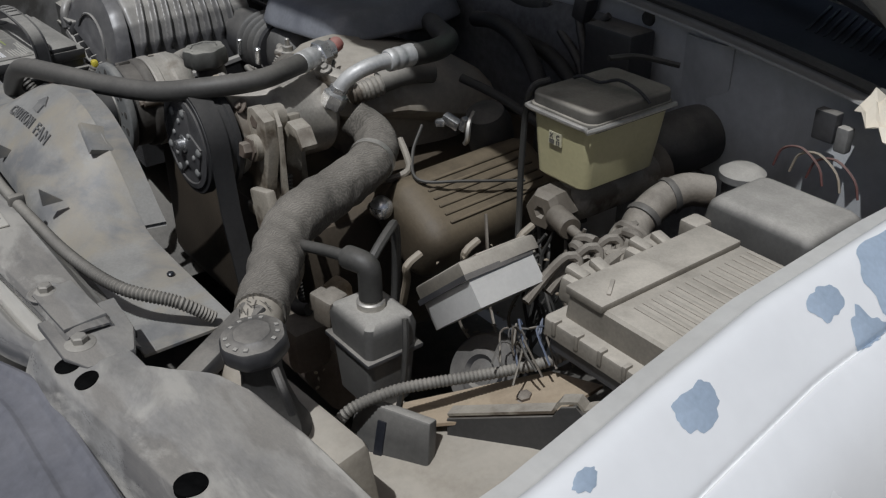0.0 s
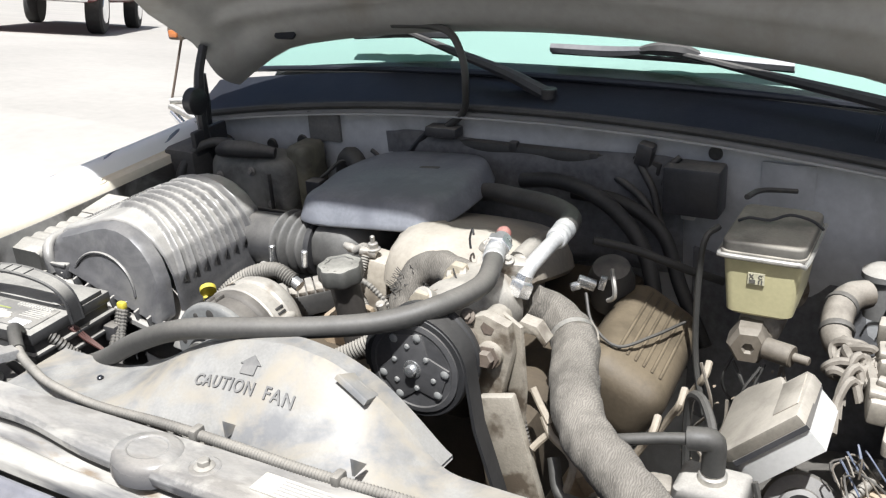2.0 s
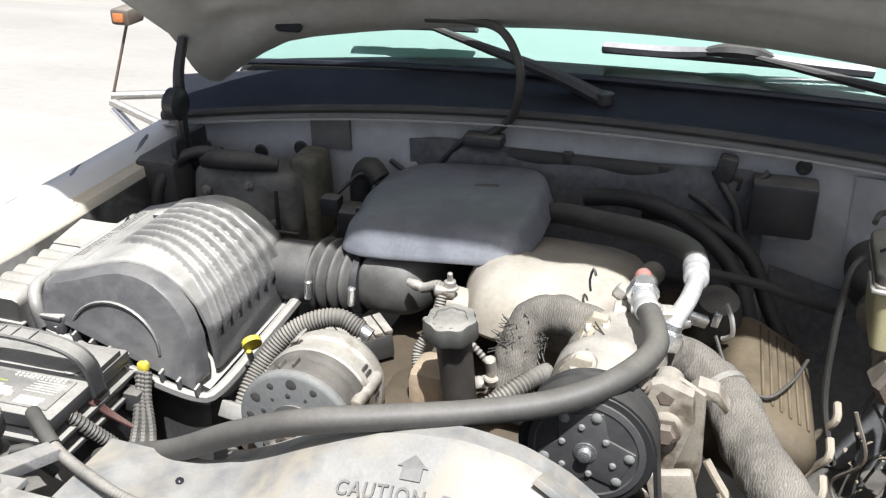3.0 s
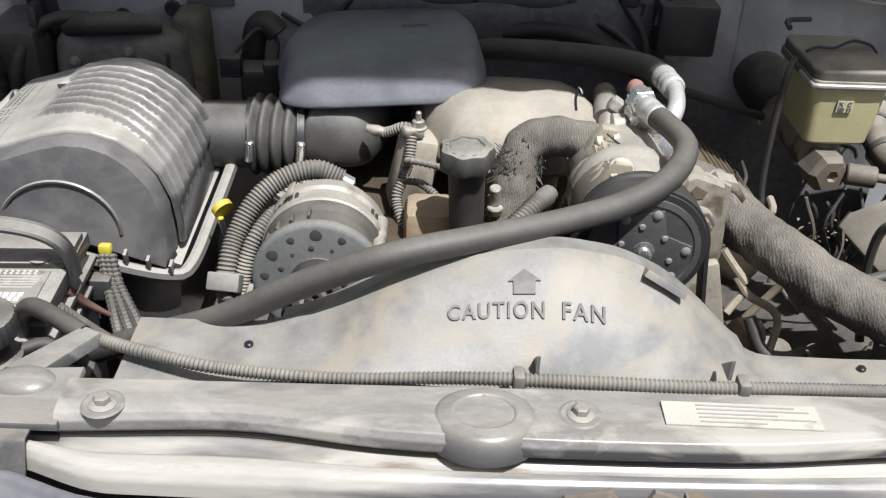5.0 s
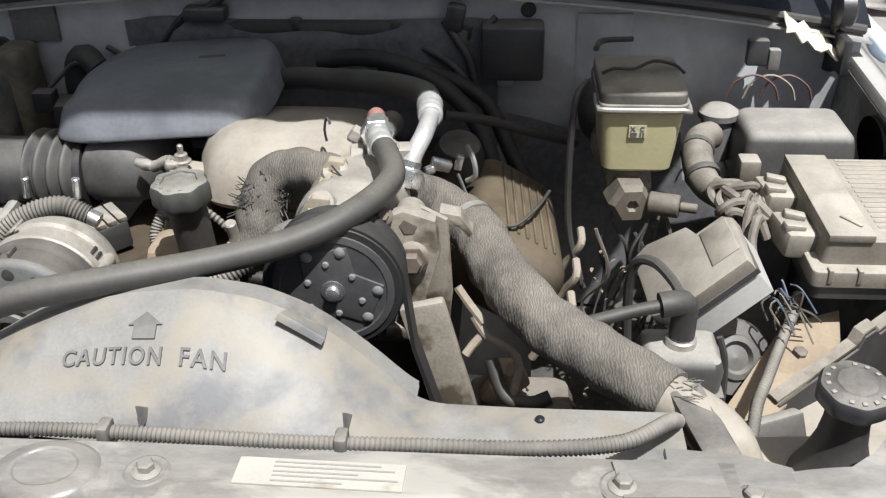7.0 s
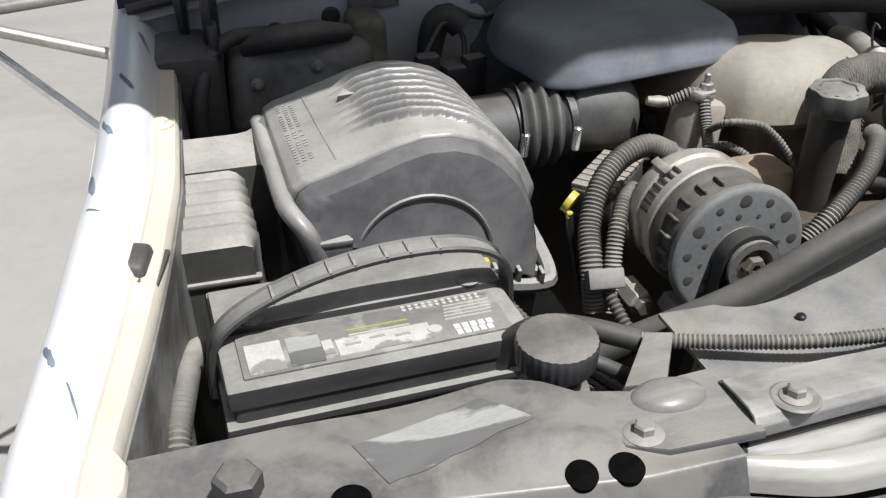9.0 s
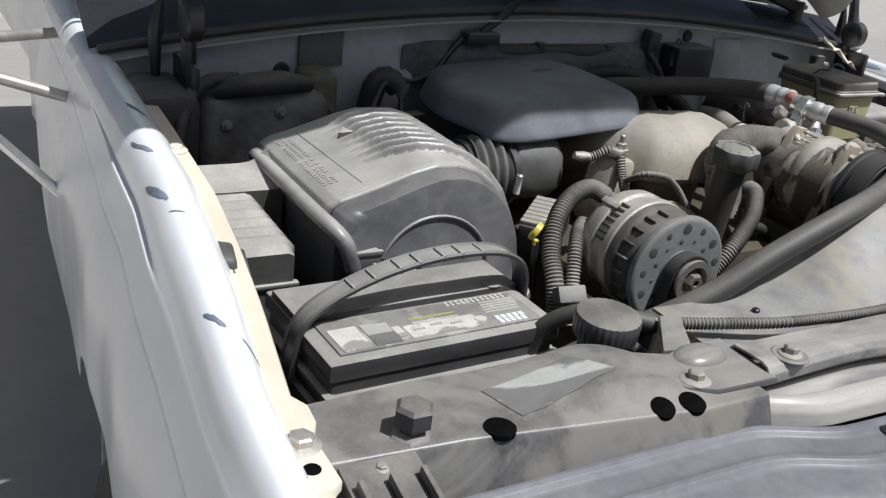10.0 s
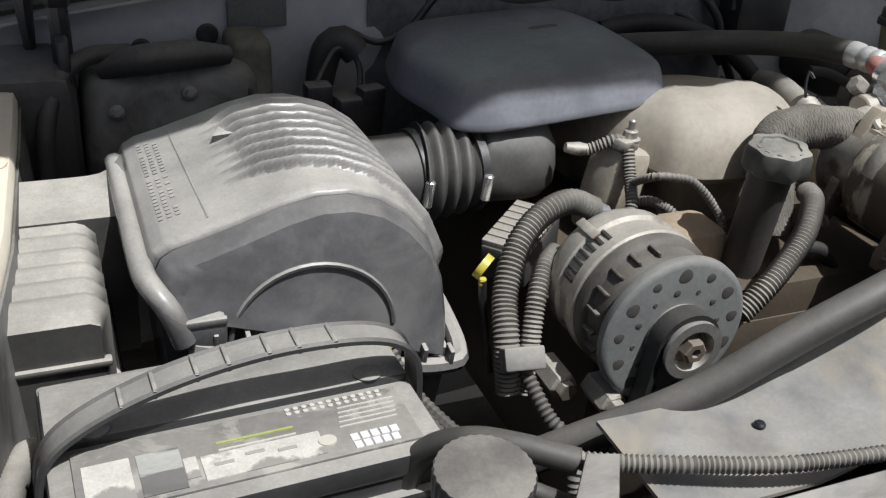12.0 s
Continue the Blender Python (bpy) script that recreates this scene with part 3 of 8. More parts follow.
def flake(y0, q0, ry, rq, seed, side=1, mat=PRIMER, slant=0.0):
    rnd = random.Random(seed)
    amp = [(k, rnd.uniform(0.02, 0.16) / k ** 0.5, rnd.uniform(0, 6.28)) for k in (2, 3, 4, 5, 7, 9, 13)]
    n_ = 44
    rim = []
    for i in range(n_):
        a = 2 * math.pi * i / n_
        w = 1 + sum(s * math.cos(k * a + f) for k, s, f in amp)
        rim.append((y0 + math.cos(a) * ry * w, q0 + math.sin(a) * rq * w + slant * math.cos(a)))
    b = bm_()
    c = b.verts.new(on_fender(y0, q0, side, 0.0008))
    prev = None
    for f in (0.25, 0.5, 0.75, 1.0):
        cur = [b.verts.new(on_fender(y0 + (y - y0) * f, q0 + (q - q0) * f, side, 0.0008 if f < 1 else 0.0004)) for y, q in rim]
        for i in range(n_):
            j = (i + 1) % n_
            b.faces.new((c, cur[i], cur[j]) if prev is None else (prev[i], cur[i], cur[j], prev[j]))
        prev = cur
    part("peeled_patch" if side > 0 else "scuff", b, mat, fender_r if side > 0 else fender_l, "blue-grey primer where the paint has peeled" if side > 0 else "dark scuff mark")


for args in ((0.315, 7.65, 0.024, 0.75, 1), (0.50, 7.65, 0.020, 0.72, 2), (0.195, 6.9, 0.012, 0.45, 3), (0.62, 8.2, 0.065, 2.4, 4), (0.53, 10.2, 0.024, 1.6, 5), (0.70, 3.9, 0.035, 0.5, 7), (0.82, 3.9, 0.045, 0.6, 8)):
    flake(*args)
for args in ((0.75, 4.6, 0.026, 0.26, 21), (0.61, 6.0, 0.020, 0.24, 22), (0.50, 7.2, 0.024, 0.26, 23), (0.39, 7.6, 0.030, 0.34, 24), (0.33, 6.6, 0.006, 0.12, 25), (0.14, 6.7, 0.014, 0.22, 26), (0.10, 4.6, 0.012, 0.10, 27)):
    flake(*args, side=-1, mat=SCUFF, slant=0.6)
# radiator support: centre tie bar, side panels, front lip
support = thing("radiator_support", (CX, 0, 0.7), "dusty black steel radiator support across the bay", "radiator support")
FRONT = [(-0.42, -0.014), (-0.36, -0.014), (-0.30, -0.010), (-0.24, -0.007), (-0.20, -0.009), (-0.15, -0.018), (-0.115, -0.024), (-0.06, -0.027), (0.0, -0.030), (0.09, -0.031), (0.175, -0.030), (0.26, -0.021), (0.345, -0.014), (0.39, -0.010), (0.47, -0.008)]


def front_edge(x):
    return sum(curve_at(FRONT, x + d) * w for d, w in ((-0.03, 0.25), (0.0, 0.5), (0.03, 0.25)))


def header_edge(x):
    t = max(0.0, min(1.0, (abs(x - CX) - 0.33) / 0.10))
    return -0.054 - 0.010 * max(0.0, 1 - ((x - CX) / 0.45) ** 2) + 0.026 * t * t * (3 - 2 * t)


def table(rows, v):
    q = v * (len(rows) - 1)
    i = min(int(q), len(rows) - 2)
    return tuple(a + (b2 - a) * (q - i) for a, b2 in zip(rows[i], rows[i + 1]))


def bar_fn(u, v):
    x = -0.354 + 0.799 * u
    f = front_edge(x)
    y, z = table([(0.052, 1.012), (0.040, 1.022), (0.036, 1.040), (0.030, 1.047), (f + 0.020, 1.0485), (f + 0.011, 1.0485), (f + 0.004, 1.0465), (f, 1.0410), (f + 0.0005, 1.032), (f + 0.004, 1.0275)], v)
    return (x, y, z)


b = bm_()
sheet(b, bar_fn, 90, 45, -0.002)
bar = part("tie_bar", b, SUPPORT_PAINT, support)
for x, y in ((0.036, 0.0), (0.366, 0.002), (-0.320, -0.001)):
    b = bm_()
    lathe(b, (x, y, 1.0475), (0, 0, 1), [(0.0165, 0), (0.0165, 0.0008), (0.0145, 0.0018), (0.0125, 0.0012), (0.009, 0.001)], 32)
    part("pressed_ring", b, SUPPORT_PAINT, bar)
    hexbolt(bar, (x, y, 1.049), r=0.0065, flange=0.0105, h=0.008)
# the round latch bump
b = bm_()
lathe(b, (-0.036, 0.0, 1.0455), (0, 0, 1), [(0.0440, -0.018), (0.0435, -0.010), (0.0420, -0.003), (0.0390, 0.0020), (0.0340, 0.0048), (0.0270, 0.0058), (0.0250, 0.0066), (0.0232, 0.0062), (0.0220, 0.0048), (0.010, 0.0054), (0.001, 0.0050)], 56)
for v in b.verts:
    v.co.y = -0.002 + (v.co.y - 0.0) * 0.80
part("round_boss", b, SUPPORT_PAINT, bar)
# label sticker with bars
b = bm_()
box(b, (0.158, 0.002, 1.0495), (0.118, 0.026, 0.0012), 0, rot=(0, 0, -1.5))
lab = part("emission_label", b, LABEL_FADED, bar, "faded cream paper label with unreadable print")
for i in range(5):
    b = bm_()
    w = (0.075, 0.085, 0.06, 0.088, 0.05)[i]
    box(b, (0.125 + w / 2, 0.011 - i * 0.0045, 1.0504), (w, 0.0014, 0.0006), 0, rot=(0, 0, -1.5))
    part("print_bar", b, LABEL_GREY, lab)
# seal strip along the bar's front
b = bm_()
tube(b, [(-0.354 + 0.799 * i / 24, bar_fn(i / 24, 1)[1] + 0.004, 1.0225) for i in range(25)], 0.0036, 8, step=0.03)
part("seal", b, RUBBER, support)
# front lip
def lip_fn(u, v):
    x = -0.42 + 0.89 * u
    t, z = table([(0.0, 1.012), (0.08, 1.0195), (0.17, 1.0210), (0.26, 1.0185), (0.36, 1.0145), (0.44, 1.0160), (0.54, 1.0240), (0.63, 1.0285), (0.76, 1.0290), (0.88, 1.0258), (0.96, 1.0200), (1.0, 1.0080)], v)
    a = front_edge(x) + 0.012
    return (x, a + (header_edge(x) + 0.007 - a) * t, z)


b = bm_()
sheet(b, lambda u, v: lip_fn(0.05 + 0.95 * u, v), 90, 45, -0.002)
part("front_lip", b, LIP_PAINT, support, "dusty rounded front lip of the support")
b = bm_()
sheet(b, lambda u, v: lip_fn(0.05 * u, v), 8, 45, -0.002)
part("lip_end", b, SUPPORT_PAINT, support, "darker scuffed end of the front lip")
# side panels, with a raised bump and holes
for side in (-1, 1):
    def crease(x):
        return -0.026 + 0.137 * max(0.0, x - 0.46)

    def pan_z(x, y):
        """Height of the pressed panel; past the crease it turns down."""
        z = 1.037 + 0.012 * math.exp(-((x - 0.51) / 0.055) ** 2) * max(0.0, min(1.0, (y - crease(x)) / 0.03)) - 0.006 * max(0, (x - 0.66) / 0.1)
        z += 0.003 * math.exp(-((x - 0.60) / 0.10) ** 2) * math.exp(-((y - 0.045) / 0.02) ** 2)
        t = max(0.0, crease(x) - y)
        return z - 0.25 * min(t, 0.003) - 2.2 * max(0.0, min(t, 0.022) - 0.003)

    def pan(u, v, side=side):
        x = 0.395 + (0.765 - 0.395) * u
        back = curve_at([(0.395, 0.030), (0.425, 0.050), (0.445, 0.054), (0.475, 0.056), (0.495, 0.070), (0.52, 0.079), (0.56, 0.081), (0.63, 0.085), (0.765, 0.088)], x) if side < 0 else curve_at([(0.395, 0.03), (0.47, 0.035), (0.50, 0.034), (0.52, 0.050), (0.54, 0.078), (0.57, 0.094), (0.63, 0.102), (0.765, 0.108)], x)
        c = crease(x)
        y = back + (c - back) * v / 0.7 if v < 0.7 else c - 0.022 * (v - 0.7) / 0.3
        z = pan_z(x, y)
        if v < 0.06:
            z -= (0.06 - v) * 0.35
        return (CX + side * x, y, z)
    b = bm_()
    sheet(b, pan, 60, 60, -0.002 * side)
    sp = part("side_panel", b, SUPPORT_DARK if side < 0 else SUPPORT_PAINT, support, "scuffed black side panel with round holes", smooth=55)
    b = bm_()
    sheet(b, lambda u, v: Vector(pan(u, 1)).lerp(Vector((pan(u, 1)[0], min(pan(u, 1)[1] - 0.004, header_edge(pan(u, 1)[0]) + 0.004), 0.986)), v), 44, 8, -0.002 * side)
    part("dusty_ledge", b, LEDGE_DUST, support, "tan dust-caked ledge in front of the panel")
    for x, y, r in ((0.498, -0.018, 0.010), (0.470, -0.020, 0.011), (0.632, 0.002, 0.012), (0.725, -0.020, 0.010)) if side < 0 else ((0.478, -0.012, 0.010), (0.446, -0.016, 0.011), (0.633, 0.004, 0.012), (0.725, -0.018, 0.010)):
        b = bm_()
        p0 = Vector((CX + side * x, y, pan_z(x, y)))
        gx, gy = (pan_z(x + 0.004, y) - pan_z(x - 0.004, y)) / 0.008 * side, (pan_z(x, y + 0.004) - pan_z(x, y - 0.004)) / 0.008
        nn = Vector((-gx, -gy, 1)).normalized()
        lathe(b, p0 - nn * 0.003, nn, [(r, 0), (r, 0.0040), (r * 0.97, 0.0041)], 28)
        part("hole", b, HOLE, sp)
    # bracket plate with the outer bolt
    b = bm_()
    plan(b, [(CX + side * a, y) for a, y in ((0.375, 0.050), (0.43, 0.046), (0.462, 0.034), (0.468, 0.012), (0.464, -0.006), (0.44, -0.017), (0.375, -0.018))], 1.036, 1.0425, 0.002)
    bp = part("end_bracket", b, SUPPORT_PAINT, support)
    hexbolt(bp, (CX + side * (0.449 if side < 0 else 0.428), 0.001, 1.0425), r=0.007, flange=0.013, h=0.008)
    b = bm_()
    if side > 0:
        plan(b, [(CX + a, y) for a, y in ((0.335, 0.026), (0.408, 0.032), (0.412, -0.006), (0.34, -0.010))], 1.0470, 1.0502, 0.0012)
        part("bracket_lap", b, SUPPORT_PAINT, support)
    else:
        rounded_swell = [(0.018, 0.0), (0.016, 0.004), (0.011, 0.0075), (0.004, 0.009), (0.0005, 0.0092)]
        lathe(b, (-0.392, 0.030, 1.041), (0, 0, 1), rounded_swell, 24)
        for v in b.verts:
            v.co.x = -0.392 + (v.co.x + 0.392) * 1.5
        part("pressed_swell", b, SUPPORT_PAINT, bp)
    if side < 0:
        b = bm_()

        def on_panel(u, v):
            x = -0.598 + 0.085 * v + 0.015 * u + 0.012 * u * v
            y = 0.044 - 0.030 * u + 0.012 * v - 0.006 * u * (1 - v) + 0.0008 * math.sin(19 * v) * u
            return (x, y, pan_z(CX - x, y) + 0.0008)
        sheet(b, on_panel, 14, 20, 0.0002)
        part("worn_label", b, LABEL_WORN, sp, "torn pale label remains")
        b = bm_()
        lathe(b, (-0.668, 0.020, 1.034), (0, 0, 1), [(0.017, 0), (0.014, 0.003), (0.0095, 0.004), (0.0095, 0.008), (0.0145, 0.010), (0.0145, 0.022), (0.0115, 0.025)], 6)
        part("stop_knob", b, BLACK_PLASTIC, support, "black hexagonal rubber hood stop")
    # ribbed end bracket at the corner
    b = bm_()
    x = CX + side * 0.735
    box(b, (x, -0.05, 1.030), (0.056, 0.085, 0.012), 0.002, rot=(14, 0, 0))
    cb = part("corner_bracket", b, BLACK_PLASTIC, support)
    for k in (-1, 0, 1):
        b = bm_()
        box(b, (x + k * 0.022, -0.064, 1.029), (0.004, 0.072, 0.026), 0.001, rot=(14, 0, 0))
        part("rib", b, BLACK_PLASTIC, cb)
    hexbolt(cb, (x, -0.018, 1.042), r=0.004, flange=0.006, h=0.004)
# radiator body below the shroud
b = bm_()
box(b, (0.0, 0.035, 0.74), (0.80, 0.06, 0.52), 0.004)
radiator = lone("radiator", b, LINER, "dark finned radiator core behind the grille", "radiator")

# grille header and grille shell below the lip
grille = thing("grille", (CX, -0.16, 0.7), "blue-grey plastic grille shell with raised ribs", "grille")


def header(u, v, x0=-0.70, x1=0.74):
    x = x0 + (x1 - x0) * u
    prof = [(0.0, 0.998), (-0.002, 1.010), (-0.005, 1.0155), (-0.008, 1.0165), (-0.012, 1.0150), (-0.016, 1.0115), (-0.034, 1.0085), (-0.038, 1.0100), (-0.042, 1.0090), (-0.046, 1.0055), (-0.075, 0.998), (-0.100, 0.986), (-0.125, 0.96), (-0.138, 0.92), (-0.142, 0.88)]
    q = v * (len(prof) - 1)
    i = min(int(q), len(prof) - 2)
    y, z = (prof[i][k] + (prof[i + 1][k] - prof[i][k]) * (q - i) for k in (0, 1))
    return (x, y + header_edge(x), z)


for x0, x1 in ((-0.74, -0.105), (0.155, 0.79)):
    b = bm_()
    sheet(b, lambda u, v, x0=x0, x1=x1: header(u, v, x0, x1), 40, 70, -0.003)
    hp = part("header_panel", b, GRILLE_GREY, grille)
    for x in ((-0.27,) if x0 < 0 else (0.33,)):
        b = bm_()
        box(b, (x, header_edge(x) - 0.022, 1.0065), (0.024, 0.026, 0.012), 0.002, rot=(8, 0, 0))
        part("clip_pocket", b, COWL, hp)
    # chipped white paint on the front of the shell
    b = bm_()

    def chipped(u, v, x0=x0, x1=x1):
        x = x0 + (x1 - x0) * u
        ragged = 0.03 * noise.noise(Vector((x * 30, 1.3, 0))) + 0.02 * noise.noise(Vector((x * 110, 4.1, 0)))
        p = Vector(header(u, 0.735 + ragged + (0.99 - 0.735 - ragged) * v, x0, x1))
        return p + Vector((0, -0.0009, 0.0009))
    sheet(b, chipped, 220, 16, 0.0003)
    part("chipped_paint", b, WHITE_PAINT, hp, "chipped white paint")
for x, w in ((-0.088, 0.022), (0.138, 0.026)):
    b = bm_()
    box(b, (x, -0.088, 0.985), (w, 0.020, 0.05), 0.003)
    part("filler_panel", b, GRILLE_GREY, grille)
b = bm_()
box(b, (CX, -0.085, 0.86), (1.40, 0.02, 0.22), 0.004)
part("backing", b, LINER, grille)
b = bm_()
box(b, (-0.03, -0.078, 0.985), (0.13, 0.03, 0.05), 0.008)
part("centre_panel", b, GRILLE_GREY, grille)
b = bm_()
sheet(b, lambda u, v: (-0.70 + 1.44 * u, -0.208 - 0.04 * v - 0.02 * (1 - ((u - 0.5) * 2) ** 2), 0.905 - 0.05 * v), 30, 6, 0.004)
part("chrome_trim", b, LABEL_WHITE, grille, "white painted lower trim")
for x in (-0.085, 0.105):
    hexbolt(grille, (x, -0.068, 1.009), axis=(0, -0.5, 1), r=0.0045, flange=0.007)

# hood latch, rusty
LAT = Vector((0.0, 0.046, 0.028))


def latch_part(name, bm, mat, parent):
    bmesh.ops.translate(bm, verts=bm.verts, vec=LAT)
    return part(name, bm, mat, parent)


latch = thing("hood_latch", (0.07, -0.074, 0.978), "rusty brown hood latch with striker jaws", "latch")
b = bm_()
prism(b, [(-0.07, 0.0), (-0.05, 0.03), (-0.015, 0.036), (-0.006, 0.022), (0.006, 0.022), (0.015, 0.036), (0.05, 0.026), (0.07, 0.0), (0.06, -0.05), (-0.06, -0.05)], pose(0.07, -0.112, 0.965, 68, 0, 0), 0.006, 0.0015)
latch_part("latch_plate", b, RUST, latch)
for k, a in ((-1, 20), (1, -20)):
    b = bm_()
    tube(b, [(0.07 + k * 0.028, -0.122, 0.955), (0.07 + k * 0.034, -0.122, 0.985), (0.07 + k * 0.022, -0.12, 1.003), (0.07 + k * 0.010, -0.12, 0.995), (0.07 + k * 0.012, -0.122, 0.975)], 0.0042, 8)
    latch_part("jaw", b, RUST, latch)
    b = bm_()
    cyl(b, (0.07 + k * 0.035, -0.128, 0.965), (0.07 + k * 0.035, -0.112, 0.968), 0.011)
    latch_part("pivot", b, STEEL, latch)
b = bm_()
tube(b, [(0.05, -0.13, 0.955), (0.07, -0.134, 0.945), (0.09, -0.13, 0.957)], 0.003, 6)
latch_part("spring", b, STEEL, latch)
b = bm_()
box(b, (0.103, -0.118, 0.985), (0.002, 0.012, 0.05), 0.0005)
latch_part("tab", b, RUST, latch)

# ---- firewall, cowl, windshield ----
firewall = thing("firewall", (CX, 0.86, 0.7), "pale painted steel firewall with recesses", "firewall")


def wall(u, v):
    x = CX - 0.74 + 1.48 * u
    z = 1.155 - 0.045 * ((x - CX) / 0.62) ** 2 - 0.70 * v
    y = 0.845 + 0.05 * max(0.0, v - 0.12) + 0.012 * math.sin(x * 9) * (v > 0.1)
    return (x, y, z)


b = bm_()
sheet(b, wall, 50, 24, 0.003)
part("panel", b, FIREWALL_PAINT, firewall)
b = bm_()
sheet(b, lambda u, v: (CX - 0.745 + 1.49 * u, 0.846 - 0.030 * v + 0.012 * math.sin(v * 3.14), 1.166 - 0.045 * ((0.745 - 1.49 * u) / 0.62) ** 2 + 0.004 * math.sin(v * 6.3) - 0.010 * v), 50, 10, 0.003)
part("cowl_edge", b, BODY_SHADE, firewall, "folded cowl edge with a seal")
b = bm_()
tube(b, [(CX - 0.74 + 1.48 * i / 20, 0.838, 1.1685 - 0.045 * ((0.74 - 1.48 * i / 20) / 0.62) ** 2) for i in range(21)], 0.007, 8, step=0.05)
part("cowl_seal", b, RUBBER, firewall)
# square foam patch and grommets
b = bm_()
box(b, (-0.404, 0.838, 1.108), (0.068, 0.008, 0.054), 0.001)
part("foam_patch", b, GREY_PLASTIC, firewall, "square grey foam patch")
for x, z, r in ((-0.461, 1.073, 0.013), (-0.535, 1.06, 0.012), (0.306, 1.129, 0.011)):
    b = bm_()
    lathe(b, (x, 0.848, z), (0, -1, 0), [(r, 0), (r, 0.006), (r * 0.85, 0.010), (r * 0.5, 0.011), (0.001, 0.009)], 24)
    part("grommet", b, RUBBER, firewall, "dark rubber plug")
# wide recess duct in the middle, and boxes on the wall
b = bm_()
box(b, (0.0, 0.836, 1.100), (0.40, 0.022, 0.030), 0.012, taper=(0.94, 1))
part("wiring_trough", b, RUBBER, firewall)
# Two dark sheets added over the wall, to bring its tone down there.
b = bm_()
sheet(b, lambda u, v: (-0.270 + 0.535 * u, 0.838 - 0.016 * smooth_step(min(u, 1 - u, v + 0.02, 1 - v) * 9) + 0.004 * math.sin(u * 21 + v * 5), 1.112 - 0.19 * v + 0.006 * math.sin(u * 9)), 60, 24, 0.003)
part("dark_wall_sheet", b, MAT_DARK, firewall, "dark rumpled sheet over the middle of the firewall")
b = bm_()
sheet(b, lambda u, v: (0.28 + 0.36 * u, 0.842 + 0.004 * math.sin(u * 17 + v * 4), 0.975 - 0.30 * v - 0.03 * math.sin(u * 3.1)), 30, 20, 0.003)
part("lower_wall_sheet", b, MAT_DARK, firewall, "dark rumpled sheet over the lower firewall")

for k, x in enumerate((-0.16, -0.02, 0.12, 0.22)):
    b = bm_()
    box(b, (x, 0.832, 1.112 - 0.004 * k), (0.016, 0.014, 0.022), 0.003, rot=(0, 6 * k - 8, 0))
    part("trough_clip", b, LINER, firewall)
for pts, r in (([(0.19, 0.825, 1.118), (0.205, 0.815, 1.098), (0.225, 0.805, 1.07), (0.236, 0.80, 1.03), (0.255, 0.79, 0.99)], 0.006),
               ([(0.14, 0.83, 1.085), (0.175, 0.815, 1.075), (0.21, 0.81, 1.05), (0.24, 0.80, 1.01)], 0.006),
               ([(0.262, 0.812, 1.128), (0.248, 0.806, 1.112), (0.242, 0.80, 1.085)], 0.005),
               ([(-0.30, 0.83, 1.075), (-0.26, 0.82, 1.06), (-0.22, 0.82, 1.075), (-0.18, 0.828, 1.09)], 0.004)):
    b = bm_()
    tube(b, pts, r, 10)
    part("cable", b, LINER, firewall)
b = bm_()
box(b, (0.205, 0.822, 1.124), (0.026, 0.026, 0.036), 0.005, rot=(0, 12, 0))
part("junction", b, BLACK_PLASTIC, firewall)
b = bm_()
box(b, (0.275, 0.825, 1.035), (0.022, 0.02, 0.016), 0.003)
part("pale_connector", b, PALE_PLASTIC, firewall)
b = bm_()
sheet(b, lambda u, v: (0.375 + 0.075 * u, 0.842 - 0.004 * math.sin(3.1 * u), 1.125 - 0.12 * v), 8, 8, 0.003)
part("pressed_panel", b, FIREWALL_PAINT, firewall)

# evaporator housing (passenger side of the firewall)
evap = thing("evaporator_case", (-0.56, 0.75, 0.95), "dusty dark heater and evaporator case on the firewall", "heater case")
b = bm_()
box(b, (-0.515, 0.780, 0.985), (0.20, 0.12, 0.165), 0.022, taper=(0.90, 0.72), seg=4)
part("case", b, EVAP_PLASTIC, evap)
b = bm_()
box(b, (-0.425, 0.800, 1.012), (0.050, 0.075, 0.150), 0.012, taper=(0.92, 0.9), seg=3)
part("end_cover", b, EVAP_OLIVE, evap, "olive-brown stained end cover")
b = bm_()
tube(b, [(-0.585, 0.752, 1.070), (-0.55, 0.735, 1.082), (-0.50, 0.735, 1.085), (-0.455, 0.75, 1.078)], [0.012, 0.016, 0.016, 0.010], 12)
part("top_duct", b, LINER, evap)
for x, z in ((-0.575, 1.03), (-0.50, 1.045), (-0.455, 0.99)):
    hexbolt(evap, (x, 0.722 + 0.15 * (z - 0.985), z), axis=(0, -1, 0.1), r=0.005, flange=0.008)
b = bm_()
box(b, (-0.50, 0.706, 0.985), (0.19, 0.006, 0.008), 0.002)
box(b, (-0.44, 0.708, 1.02), (0.006, 0.006, 0.07), 0.002)
part("seam_flange", b, LINER, evap)
b = bm_()
box(b, (-0.655, 0.77, 0.98), (0.085, 0.13, 0.20), 0.02)
part("blower_box", b, LINER, evap)
b = bm_()
tube(b, [(-0.650, 0.69, 0.97), (-0.645, 0.70, 1.03), (-0.625, 0.725, 1.072), (-0.595, 0.745, 1.086), (-0.555, 0.755, 1.085)], 0.0095, 10)
part("hose", b, RUBBER, evap)
b = bm_()
tube(b, [(-0.342, 0.800, 1.000), (-0.338, 0.797, 1.040), (-0.330, 0.795, 1.066), (-0.315, 0.790, 1.074), (-0.300, 0.785, 1.060)], [0.015, 0.017, 0.018, 0.018, 0.017], 16)
part("elbow_hose", b, RUBBER, evap)
b = bm_()
box(b, (-0.318, 0.740, 1.005), (0.060, 0.050, 0.050), 0.006, rot=(0, 4, 12))
